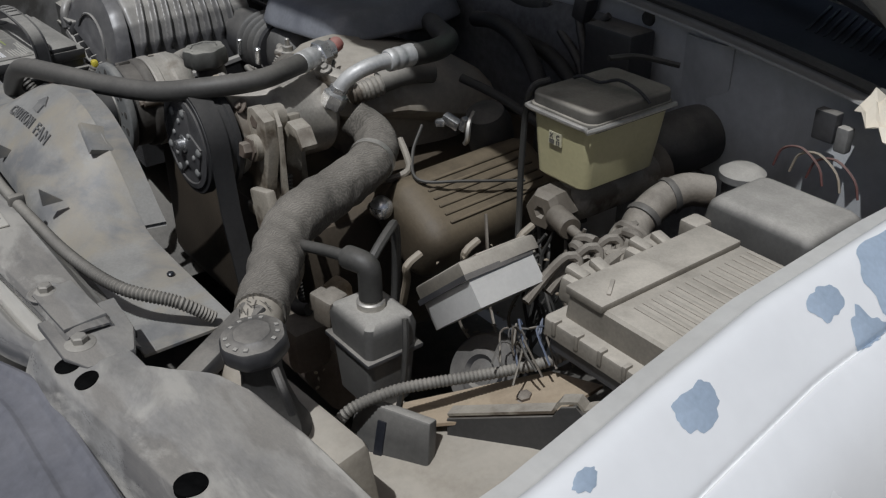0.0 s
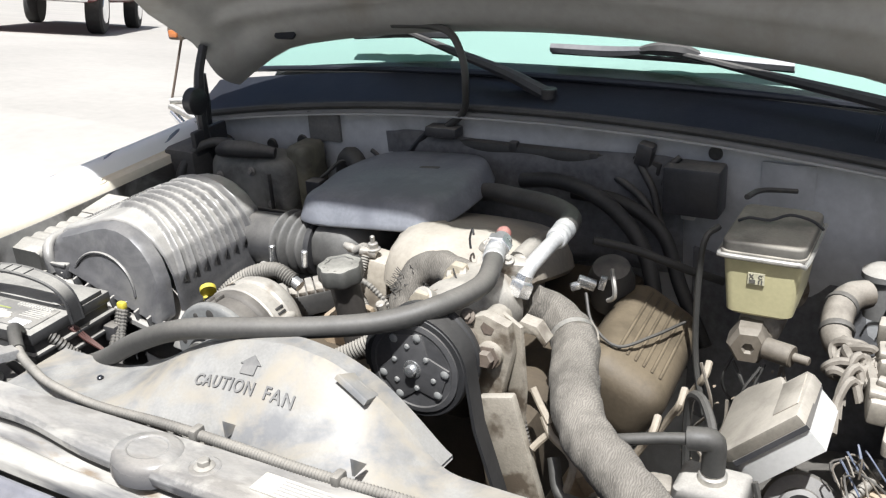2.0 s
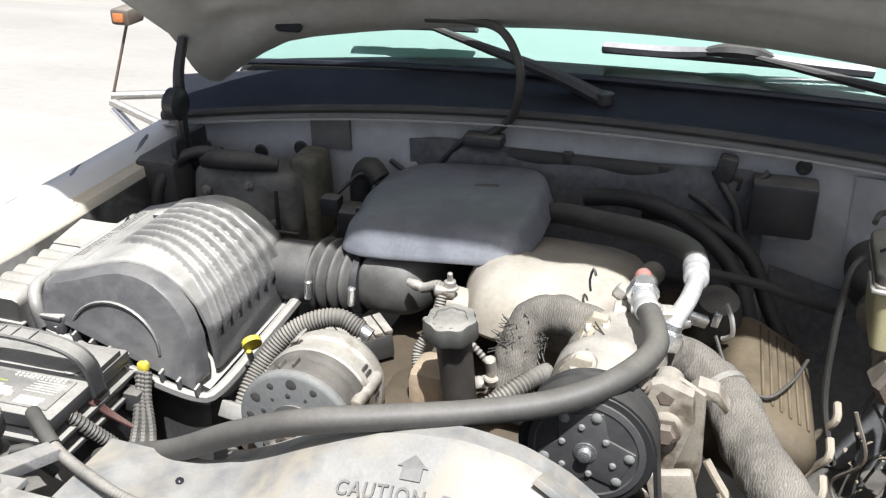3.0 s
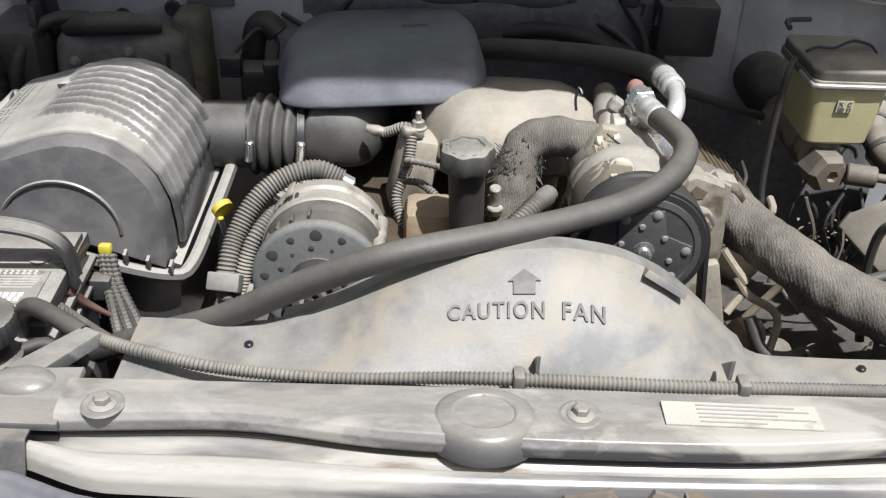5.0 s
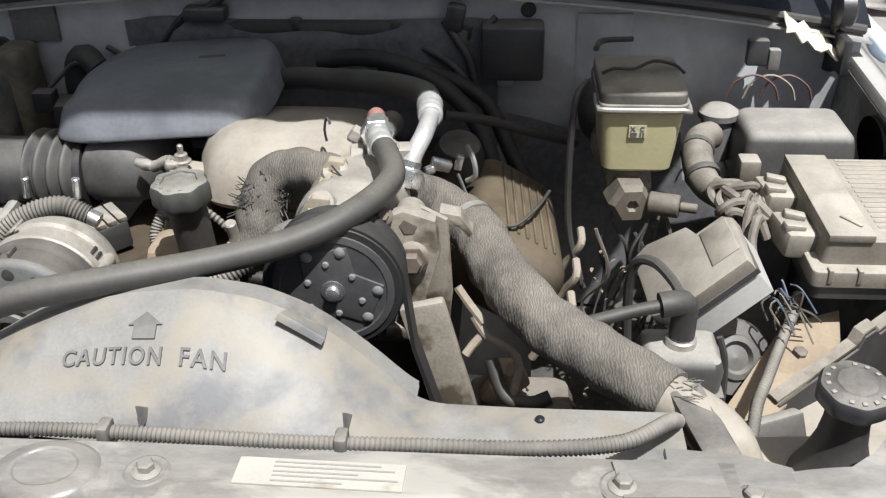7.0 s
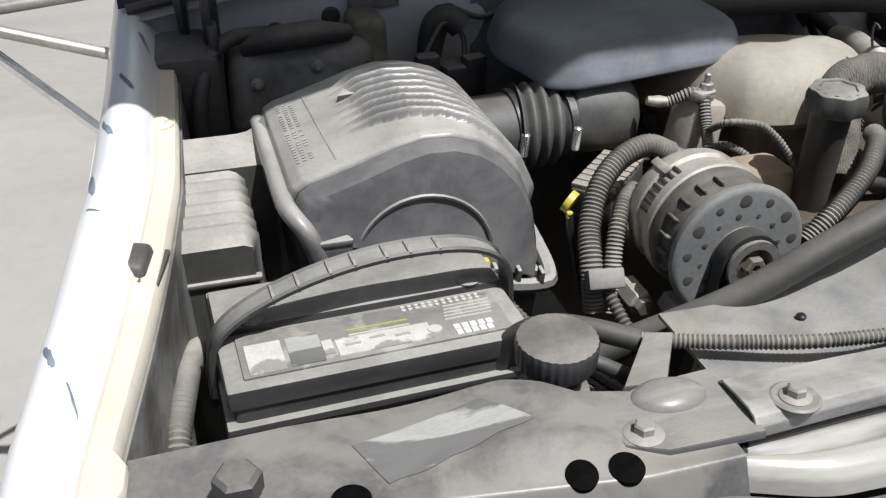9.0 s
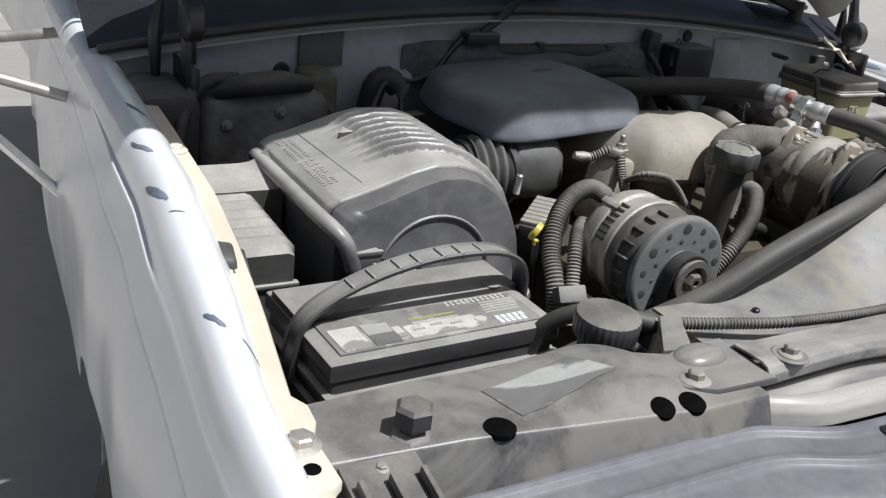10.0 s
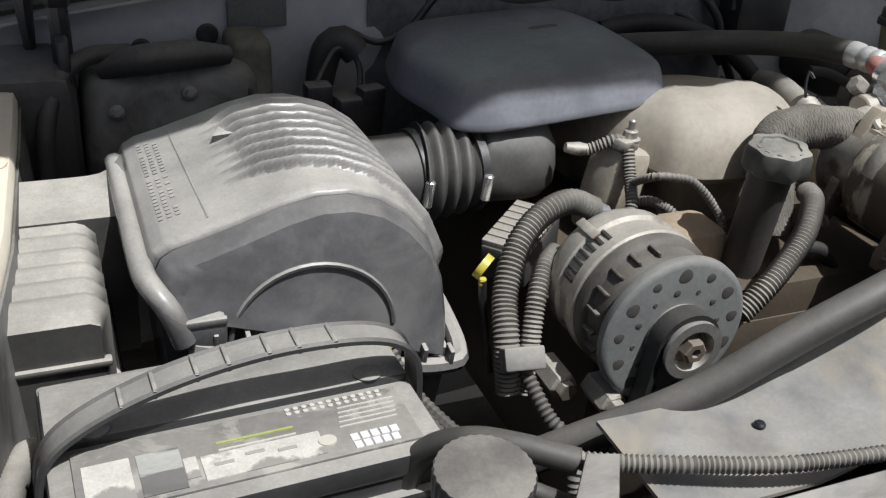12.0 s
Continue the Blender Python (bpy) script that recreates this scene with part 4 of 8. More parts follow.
box(b, (-0.300, 0.728, 1.030), (0.030, 0.022, 0.020), 0.004, rot=(0, 0, 12))
part("sensor_block", b, BLACK_PLASTIC, evap)
b = bm_()
tube(b, [(-0.37, 0.73, 1.03), (-0.345, 0.76, 1.055), (-0.325, 0.775, 1.07), (-0.30, 0.775, 1.05), (-0.31, 0.74, 1.0)], 0.0035, 6)
part("wire", b, RUBBER, evap)
b = bm_()
box(b, (-0.36, 0.735, 1.03), (0.03, 0.025, 0.03), 0.004)
part("connector", b, BLACK_PLASTIC, evap)

cowl = thing("cowl", (CX, 0.93, 1.15), "black glossy cowl panel below the windshield", "cowl")
b = bm_()
sheet(b, lambda u, v: (CX - 0.75 + 1.5 * u, 0.846 + 0.085 * v, 1.172 + 0.030 * v - (0.045 - 0.01 * v) * ((0.75 - 1.5 * u) / 0.62) ** 2), 40, 10, 0.003)
cw = part("panel", b, COWL, cowl)
for i in range(13):
    b = bm_()
    x = 0.52 + i * 0.012
    box(b, (x, 0.900, 1.194 - 0.042 * ((x - CX) / 0.62) ** 2), (0.004, 0.05, 0.003), 0.001, rot=(25, 0, 0))
    part("louvre", b, COWL, cw)


def glass(u, v):
    x = CX - 0.74 + 1.48 * u
    k = ((x - CX) / 0.74) ** 2
    return (x * (1 - 0.12 * v), 0.925 + 0.62 * v + 0.06 * k, 1.205 + 0.46 * v - 0.045 * k)


windshield = thing("windshield", (CX, 1.2, 1.2), "green-tinted curved windshield glass", "windshield")
b = bm_()
sheet(b, glass, 30, 16, 0.005)
ws = part("pane", b, GLASS, windshield)
ws.visible_shadow = False
b = bm_()
tube(b, [glass(i / 20, 0.0) for i in range(21)], 0.006, 8, step=0.05)
part("lower_seal", b, COWL, windshield)
b = bm_()
sheet(b, lambda u, v: Vector(glass(u, 0.005 + 0.040 * (1 - (2 * u - 1) ** 2) + 0.90 * v)) + Vector((0, 0.022, -0.012 + 0.0008 * math.sin(u * 23))), 50, 12, 0.004)
lone("sunshade", b, SUNSHADE, "pale sunshade standing behind the windshield", "sunshade")
b = bm_()
sheet(b, lambda u, v: (CX - 0.68 + 1.36 * u, 0.97 + 0.35 * v, 1.140 + 0.01 * v), 10, 6, 0.03)
lone("dashboard", b, LINER, "dark dashboard top under the windshield", "dashboard")

# wipers
def wiper(tag, a, bnd, pivot):
    th = thing("wiper", pivot, tag, "wiper", group="windshield wipers")
    a, bnd, pivot = Vector(a), Vector(bnd), Vector(pivot)
    mid = (a + bnd) / 2
    up = Vector((0, -0.55, 0.8)) * 0.012
    b = bm_()
    tube(b, [a, mid + up * 0.3, bnd], 0.0045, 6)
    part("blade", b, WIPER, th)
    b = bm_()
    tube(b, [a + up * 0.8, a.lerp(mid, 0.5) + up * 1.0, mid + up * 1.9, mid.lerp(bnd, 0.5) + up * 1.0, bnd + up * 0.8], [0.0085, 0.0095, 0.006, 0.0095, 0.0085], 6)
    part("bridge", b, WIPER_GREY, th, "grey metal wiper bridge")
    b = bm_()
    along = (bnd - a).normalized()
    tube(b, [mid - along * 0.055 + up * 1.2, mid - along * 0.02 + up * 2.1, mid + along * 0.02 + up * 2.2, mid + along * 0.06 + up * 1.3], [0.005, 0.011, 0.012, 0.005], 8)
    part("knuckle", b, WIPER, th, "black joint in the middle of the blade")
    b = bm_()
    tube(b, [mid + up * 2, mid.lerp(pivot, 0.35) + up * 1.7, mid.lerp(pivot, 0.75) + up * 1.4, pivot], [0.004, 0.007, 0.010, 0.013], 8)
    part("arm", b, WIPER, th)
    b = bm_()
    cyl(b, pivot - Vector((0, 0, 0.03)), pivot + Vector((0, 0, 0.012)), 0.014)
    part("pivot_cap", b, WIPER, th)


wiper("black wiper with a grey bridge, resting on the glass", (0.002, 0.945, 1.243), (0.385, 0.985, 1.225), (0.64, 0.90, 1.175))
wiper("black wiper lying low on the glass", (-0.42, 0.985, 1.24), (-0.20, 0.965, 1.255), (0.02, 0.885, 1.185))

# ---- hood, open ----
hood = thing("hood", (CX, 0.9, 1.3), "open hood, pale underside with pressed ribs", "hood")
HT = radians(45)


def hood_fn(u, v, off=0.0):
    """u across, v from the hinge edge to the nose; off: metres towards the outside skin."""
    w = 0.634 + 0.062 * min(1.0, v / 0.20) ** 0.8 - 0.040 * max(0.0, v - 0.3)
    x = CX + (2 * u - 1) * w + 0.006 * max(0.0, 2 * u - 1)
    k = ((x - CX) / 0.69) ** 2
    crown = -0.105 * k - (0.03 * max(0, abs(x - CX) - 0.52) / 0.16)
    crown *= 1 - 0.85 * smooth_step(2 * u - 1.2) * smooth_step((v - 0.02) / 0.22)
    run = (1.022 - 0.05 * k) * v
    y = 0.865 - run * math.cos(HT) + (off + crown * 0.35) * math.sin(HT) + 0.02 * k
    z = 1.292 + run * math.sin(HT) + (off + crown) * (math.cos(HT) * 0.6 + 0.4 * (1 - v))
    z -= 0.034 * max(0.0, (abs(x - CX) - 0.48) / 0.155) ** 1.5 * max(0.0, 1 - v / 0.10)
    return Vector((x, y, z))


def hood_under(u, v):
    """The pressed inner panel: a rolled rim, a broad recess and four deeper pockets."""
    p = hood_fn(u, v)
    a, c = abs(2 * u - 1), v

    def inside(lo, hi, t0, t1, soft):
        e = min((a - lo) / soft, (hi - a) / soft, (c - t0) / soft * 1.2, (t1 - c) / soft * 1.2, 1.0)
        return smooth_step(e)
    rim = 0.010 * math.sin(math.pi * min(1.0, c / 0.075)) * (c < 0.075)
    deep = 0.018 * inside(-1, 0.93 - 0.25 * max(0.0, 0.2 - c), 0.085 + 0.03 * a ** 3, 0.94, 0.035)
    deep += 0.011 * inside(0.06, 0.42, 0.17, 0.86, 0.05) + 0.011 * inside(0.50, 0.86, 0.19, 0.86, 0.05)
    deep += 0.012 * math.exp(-((a - 0.86) / 0.05) ** 2 - ((c - 0.075) / 0.03) ** 2)
    return p + Vector((0, math.sin(HT), math.cos(HT))) * (deep - rim)


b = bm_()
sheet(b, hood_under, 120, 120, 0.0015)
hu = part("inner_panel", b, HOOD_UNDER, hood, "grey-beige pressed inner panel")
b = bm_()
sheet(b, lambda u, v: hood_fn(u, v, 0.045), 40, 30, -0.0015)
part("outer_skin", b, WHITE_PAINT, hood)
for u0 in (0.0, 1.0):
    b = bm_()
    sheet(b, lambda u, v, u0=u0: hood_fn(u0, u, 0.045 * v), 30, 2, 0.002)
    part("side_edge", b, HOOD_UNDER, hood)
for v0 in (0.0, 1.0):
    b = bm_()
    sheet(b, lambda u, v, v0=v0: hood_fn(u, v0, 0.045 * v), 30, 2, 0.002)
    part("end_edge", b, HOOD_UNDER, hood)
for u, v in ((0.133, 0.045), (0.905, 0.05)):
    b = bm_()
    p = hood_under(u, v) + Vector((0, -0.004, -0.002))
    prism(b, rounded(-0.022, -0.007, 0.022, 0.007, 0.0065), pose(*p, 90 + math.degrees(HT) - 90, 0, 0), 0.004)
    part("slot", b, COWL, hu)
for side in (-1, 1):
    x = CX + side * (0.645 if side < 0 else 0.700)
    dy = 0.0 if side < 0 else 0.075
    b = bm_()
    tube(b, [(x, 0.76 + dy, 1.05), (x, 0.752 + dy, 1.13), (x + side * 0.004, 0.765 + dy, 1.20), (x + side * 0.004, 0.79 + dy, 1.255)], [0.010, 0.010, 0.009, 0.008], 8)
    hg = part("hinge", b, DARK_METAL, hood, "black steel hood hinge")
    b = bm_()
    lathe(b, (x - side * 0.012, 0.742 + dy, 1.163 - 0.3 * dy), (side, 0, 0), [(0.021, 0), (0.025, 0.003), (0.025, 0.02), (0.021, 0.024)], 28)
    part("pivot_disc", b, DARK_METAL, hg)
    b = bm_()
    box(b, (x, 0.765 + dy * 0.7, 1.085), (0.012, 0.09, 0.05), 0.004)
    part("base_plate", b, DARK_METAL, hg)
    b = bm_()
    tube(b, [(x + side * 0.03, 0.80 + dy, 1.08), (x + side * 0.03, 0.80 + dy, 1.14), (x + side * 0.02, 0.80 + dy, 1.20)], [0.006, 0.010, 0.002], 8)
    part("link", b, DARK_METAL, hg)
# crumpled bright end of the cowl edge beside the driver-side hinge
b = bm_()
crumple = random.Random(8)
jag = [[crumple.uniform(-1, 1) for _ in range(9)] for _ in range(5)]
sheet(b, lambda u, v: (0.648 + 0.078 * u, 0.828 - 0.040 * v + 0.006 * jag[int(v * 4)][int(u * 8)], 1.128 - 0.040 * u - 0.012 * v + 0.006 * jag[4 - int(v * 4)][int(u * 8)]), 8, 4, 0.002)
part("cowl_corner", b, FLANGE_PAINT, firewall, "crumpled cream-painted cowl corner", smooth=0)
# washer hose from the hood to the firewall
b = bm_()
tube(b, [(-0.238, 0.815, 1.05), (-0.20, 0.822, 1.10), (-0.175, 0.825, 1.125)], 0.0055, 8)
lone("support_rod", b, DARK_METAL, "slim black rod clipped to the firewall", "rod")
hose = thing("washer_hose", (-0.15, 0.82, 1.12), "black rubber washer hose looping up to the hood", "hose")
b = bm_()
tube(b, [(-0.14, 0.825, 1.135), (-0.105, 0.82, 1.165), (-0.088, 0.80, 1.21), (-0.09, 0.80, 1.255), (-0.12, 0.82, 1.292), (-0.17, 0.838, 1.300), (-0.24, 0.835, 1.30)], 0.0062, 10)
part("tube", b, RUBBER, hose)
b = bm_()
box(b, (-0.145, 0.822, 1.128), (0.06, 0.03, 0.018), 0.004)
part("clip", b, BLACK_PLASTIC, hose)

# ---- fan shroud ----
shroud = thing("fan_shroud", (0.0, 0.12, 0.9), "dusty grey plastic fan shroud with a moulded fan warning", "fan shroud")


RIM = [(-0.40, 1.020), (-0.30, 1.018), (-0.222, 1.018), (-0.198, 1.022), (-0.16, 1.040), (-0.113, 1.069), (-0.075, 1.085), (-0.02, 1.099), (0.035, 1.104), (0.085, 1.096), (0.126, 1.077), (0.155, 1.054), (0.184, 1.026), (0.206, 1.002), (0.225, 0.994), (0.30, 0.992), (0.45, 0.99)]


def wing_z(x):
    return 1.018 - 0.026 * smooth_step((x + 0.20) / 0.42)


def rim_z(x):
    """The rear rim's height, smoothed."""
    return sum(curve_at(RIM, x + d) * w for d, w in ((-0.012, 0.25), (0.0, 0.5), (0.012, 0.25)))


def dome(x, v):
    """v from the front edge (0) to the rear rim (1)."""
    zf = min(1.030, wing_z(x) + 0.012 * smooth_step((0.24 - abs(x - 0.005)) / 0.06))
    rise = max(0.0, rim_z(x) - zf)
    y = 0.058 + (0.150 - 0.058) * v
    return Vector((x, y, zf + rise * (0.25 * smooth_step(v) + 0.75 * v ** 0.58)))


b = bm_()
sheet(b, lambda u, v: dome(-0.335 + 0.765 * u, v), 110, 26, 0.003)
dome_ob = part("shroud_top", b, SHROUD_PLASTIC, shroud)
b = bm_()
secs = []
for dz, y in ((-0.001, 0.149), (-0.004, 0.175), (-0.009, 0.175), (-0.006, 0.149)):
    secs.append([(-0.21 + 0.42 * i / 60, y, rim_z(-0.21 + 0.42 * i / 60) + dz) for i in range(61)])
secs.append(secs[0])
rings(b, secs, closed=False)
part("ring", b, SHROUD_PLASTIC, shroud)
# rear notch block and small front fins
b = bm_()
prism(b, [(-0.020, -0.016), (0.022, -0.016), (0.022, 0.016), (-0.014, 0.016)], pose(0.118, 0.144, 1.074, -22, 30, -6), 0.007, 0.002)
part("tab", b, SHROUD_PLASTIC, shroud)
for x in (0.008, 0.165):
    b = bm_()
    prism(b, [(0, 0), (0.022, 0), (0.0, 0.020)], pose(x, 0.060, 1.036, 90, 0, 90), 0.003)
    part("fin", b, SHROUD_PLASTIC, shroud)
for x, y in ((-0.233, 0.113), (0.314, 0.134)):
    b = bm_()
    z = dome(x, (y - 0.058) / 0.092).z
    cyl(b, (x, y, z), (x, y, z + 0.004), 0.004)
    part("hole_plug", b, COWL, shroud)


def on_dome(x, s, up):
    """A point on the dome: s metres up its slope from the lettering's foot."""
    v = 0.335 + s / 0.112
    p = dome(x, v)
    t = (dome(x, v + 0.02) - p).normalized()
    c = (dome(x + 0.004, v) - dome(x - 0.004, v)).normalized()
    return p + c.cross(t) * up


for body, x, size, sp in (("CAUTION", -0.0235, 0.0215, 1.18), ("FAN", 0.0495, 0.0215, 1.18)):
    tb = text_mesh(body, size, 0.0011, sp)
    xs = [v.co.x for v in tb.verts]
    want = 0.080 if body == "CAUTION" else 0.036
    k = want / (max(xs) - min(xs))
    mid = (max(xs) + min(xs)) / 2
    for v in tb.verts:
        lift = 0.0022 if v.co.z > 0 else -0.001
        v.co = on_dome(x + (v.co.x - mid) * k, 0.012 + v.co.y * 0.86, lift)
    part("moulded_word", tb, LETTER_GREY, shroud, "raised letters " + body)
ab = bm_()
pts = [(-0.0092, 0.031), (0.0092, 0.031), (0.0092, 0.042), (0.0138, 0.042), (0.0, 0.053), (-0.0138, 0.042), (-0.0092, 0.042)]
lo = [ab.verts.new(on_dome(x, s, -0.001)) for x, s in pts]
hi = [ab.verts.new(on_dome(x, s, 0.0022)) for x, s in pts]
ab.faces.new(hi)
for i in range(len(pts)):
    j = (i + 1) % len(pts)
    ab.faces.new((lo[i], lo[j], hi[j], hi[i]))
part("moulded_arrow", ab, LETTER_GREY, shroud, "raised arrow", smooth=0)

# corrugated conduit along the support
cond = thing("wire_conduit", (0, 0.045, 1.04), "long dusty corrugated wire conduit along the support", "conduit")
b = bm_()
tube(b, [(-0.378, 0.114, 1.028), (-0.350, 0.098, 1.031), (-0.31, 0.080, 1.034), (-0.25, 0.058, 1.038), (-0.156, 0.041, 1.044), (-0.05, 0.040, 1.048), (0.037, 0.037, 1.049), (0.126, 0.034, 1.049), (0.217, 0.037, 1.047), (0.306, 0.045, 1.041), (0.372, 0.065, 1.032), (0.412, 0.102, 1.022), (0.425, 0.13, 1.00)],
     [0.0056, 0.0053, 0.0048, 0.0046, 0.0048, 0.0052, 0.0055, 0.0055, 0.0055, 0.0056, 0.0058, 0.006, 0.006], 12, ribs=0.0007, pitch=0.0036)
part("conduit", b, CONDUIT, cond)
for x, y in ((-0.008, 0.0385), (0.168, 0.0355)):
    b = bm_()
    box(b, (x, y, 1.049), (0.010, 0.017, 0.017), 0.003)
    part("clip", b, CONDUIT, cond)

# ---- refrigerant lines ----
ac = thing("refrigerant_hose", (0.0, 0.2, 1.1), "thick black rubber refrigerant hose arching over the shroud", "hose")
b = bm_()
tube(b, [(-0.40, 0.20, 0.94), (-0.335, 0.175, 0.980), (-0.262, 0.152, 1.020), (-0.188, 0.142, 1.064), (-0.112, 0.139, 1.097), (-0.04, 0.159, 1.104), (0.034, 0.191, 1.104), (0.101, 0.226, 1.107), (0.148, 0.264, 1.116), (0.174, 0.322, 1.120), (0.164, 0.374, 1.122), (0.155, 0.395, 1.122)], 0.0122, 18)
part("hose", b, HOSE_GREY, ac)
b = bm_()
lathe(b, (0.158, 0.388, 1.122), (-0.010, 0.030, 0.002), [(0.0122, 0), (0.0131, 0.001), (0.0133, 0.008), (0.0124, 0.010), (0.0124, 0.013), (0.0133, 0.015), (0.0130, 0.024), (0.0105, 0.030)], 24)
part("crimp_collar", b, CRIMP, ac)
fit_ = thing("line_fitting", (0.148, 0.43, 1.11), "bright aluminium line fitting with a red cap", "pipe fitting")
b = bm_()
cyl(b, (0.149, 0.414, 1.123), (0.146, 0.442, 1.126), 0.0125)
lathe(b, (0.144, 0.430, 1.100), (0, 0, 1), [(0.013, -0.02), (0.013, 0.015), (0.010, 0.022)], 6)
part("body", b, BRIGHT, fit_)
b = bm_()
lathe(b, (0.1455, 0.440, 1.127), (-0.15, 0.9, 0.35), [(0.0095, 0), (0.0095, 0.012), (0.007, 0.016)], 18)
part("red_cap", b, RED, fit_, "faded red valve cap")
b = bm_()
cyl(b, (0.120, 0.43, 1.09), (0.134, 0.43, 1.092), 0.016)
part("service_port", b, CAST_ALU, fit_)
b = bm_()
lathe(b, (0.1475, 0.424, 1.1235), (-0.15, 0.95, 0.1), [(0.0165, -0.006), (0.0175, -0.005), (0.0175, 0.006), (0.0155, 0.008)], 6)
part("hose_nut", b, BRIGHT, fit_, smooth=25)
b = bm_()
lathe(b, (0.128, 0.442, 1.108), (-0.8, 0.1, 0.5), [(0.008, -0.012), (0.010, -0.010), (0.010, 0.012), (0.006, 0.014)], 6)
part("sensor", b, CAST_ALU, fit_, smooth=25)
b = bm_()
box(b, (0.163, 0.428, 1.098), (0.040, 0.016, 0.020), 0.003, rot=(20, 8, 25))
part("clamp_block", b, CAST_ALU, fit_)
hexbolt(fit_, (0.163, 0.420, 1.110), axis=(0.1, -0.4, 0.9), r=0.005, flange=0.008)
low = thing("low_pressure_line", (0.19, 0.48, 1.1), "bright aluminium elbow pipe joining a black hose", "pipe")
b = bm_()
tube(b, [(0.178, 0.422, 1.076), (0.184, 0.432, 1.095), (0.193, 0.450, 1.109), (0.197, 0.478, 1.1145), (0.197, 0.505, 1.1145)], 0.0098, 16)
part("elbow", b, CRIMP, low)
b = bm_()
lathe(b, (0.177, 0.421, 1.074), (0.25, 0.35, 0.85), [(0.015, -0.010), (0.016, -0.008), (0.016, 0.008), (0.014, 0.010), (0.0115, 0.011), (0.0115, 0.018)], 6)
part("nut", b, BRIGHT, low)
b = bm_()
lathe(b, (0.197, 0.492, 1.1145), (-0.10, 0.98, -0.03), [(0.0120, -0.004), (0.0138, -0.002), (0.0142, 0.004), (0.0130, 0.006), (0.0130, 0.009), (0.0142, 0.011), (0.0142, 0.018), (0.0130, 0.020), (0.0130, 0.023), (0.0145, 0.026), (0.0148, 0.034), (0.0145, 0.037)], 24)
part("crimp_collar", b, CRIMP, low)
b = bm_()
tube(b, [(0.195, 0.525, 1.1135), (0.180, 0.580, 1.107), (0.130, 0.637, 1.096), (0.063, 0.67, 1.088), (-0.015, 0.712, 1.073), (-0.12, 0.74, 1.04)], 0.0145, 14)
part("hose", b, RUBBER, low)

# ---- compressor, brackets, belt ----
comp = thing("ac_compressor", (0.127, 0.34, 1.0), "dusty cast compressor with a black clutch pulley", "compressor")
CC = Vector((0.127, 0.233, 1.046))
b = bm_()
lathe(b, CC + Vector((0, 0.058, 0)), (0, 1, 0), [(0.046, 0), (0.054, 0.004), (0.054, 0.05), (0.058, 0.055), (0.058, 0.07), (0.054, 0.075), (0.054, 0.13), (0.045, 0.14)], 30)
part("housing", b, CAST_ALU, comp)
b = bm_()
lathe(b, CC + Vector((0, 0.012, 0)), (0, 1, 0), [(0.050, 0), (0.0625, 0.0), (0.0640, 0.002), (0.0640, 0.010), (0.0615, 0.012), (0.0615, 0.034), (0.0640, 0.036), (0.0640, 0.042), (0.05, 0.043)], 48)
part("pulley", b, BELT_RUBBER, comp)
b = bm_()
lathe(b, CC + Vector((0, 0.014, 0)), (0, -1, 0), [(0.056, 0), (0.056, 0.0045), (0.050, 0.0055), (0.0485, 0.0042), (0.0005, 0.0042)], 48)
cl = part("clutch_plate", b, CLUTCH, comp)
b = bm_()
tri_ = []
for i in range(3):
    a = radians(100 + 120 * i)
    for da, rr in ((-28, 0.047), (28, 0.047), (60, 0.027)):
        tri_.append((rr * math.cos(a + radians(da)), rr * math.sin(a + radians(da))))
prism(b, tri_, Matrix.Translation(CC + Vector((0, 0.0125, 0))) @ pose(0, 0, 0, 90, 0, 0), 0.005, 0.001)
part("hub_plate", b, CLUTCH, cl)
for i in range(3):
    for da, rr, r in ((-22, 0.041, 0.0052), (22, 0.041, 0.0052), (60, 0.024, 0.0035), (0, 0.028, 0.0035)):
        a = radians(100 + 120 * i + da)
        b = bm_()
        lathe(b, CC + Vector((rr * math.cos(a), 0.009, rr * math.sin(a))), (0, -1, 0), [(r, 0), (r, 0.002), (r * 0.7, 0.0035), (0.0005, 0.0038)], 12)
        part("rivet", b, DISC_GREY, cl)
b = bm_()
lathe(b, CC + Vector((0, 0.008, 0)), (0, -1, 0), [(0.011, 0), (0.011, 0.002), (0.0065, 0.003), (0.0065, 0.009), (0.004, 0.010)], 16)
part("centre_nut", b, BRIGHT, cl)
# mounting ears and top casting
for at, ax in (((0.108, 0.300, 1.104), (-0.1, -0.75, 0.6)), ((0.108, 0.384, 1.099), (-0.1, -0.7, 0.7))):
    b = bm_()
    lathe(b, Vector(at) - Vector(ax).normalized() * 0.018, ax, [(0.014, 0), (0.014, 0.016), (0.012, 0.018), (0.0062, 0.018), (0.0062, 0.008)], 20)
    part("mounting_ear", b, CAST_ALU, comp)
b = bm_()
for q in ((0.096, 0.402, 1.096), (0.128, 0.410, 1.098), (0.170, 0.405, 1.080), (0.178, 0.320, 1.066), (0.160, 0.288, 1.070), (0.096, 0.290, 1.092), (0.074, 0.400, 1.048), (0.072, 0.300, 1.044), (0.182, 0.410, 1.040), (0.182, 0.300, 1.036)):
    b.verts.new(q)
bmesh.ops.convex_hull(b, input=b.verts[:])
bmesh.ops.dissolve_limit(b, angle_limit=radians(3), verts=b.verts[:], edges=b.edges[:])
bmesh.ops.bevel(b, geom=b.edges[:], offset=0.005, segments=2, affect="EDGES")
part("top_casting", b, COMP_CAST, comp)
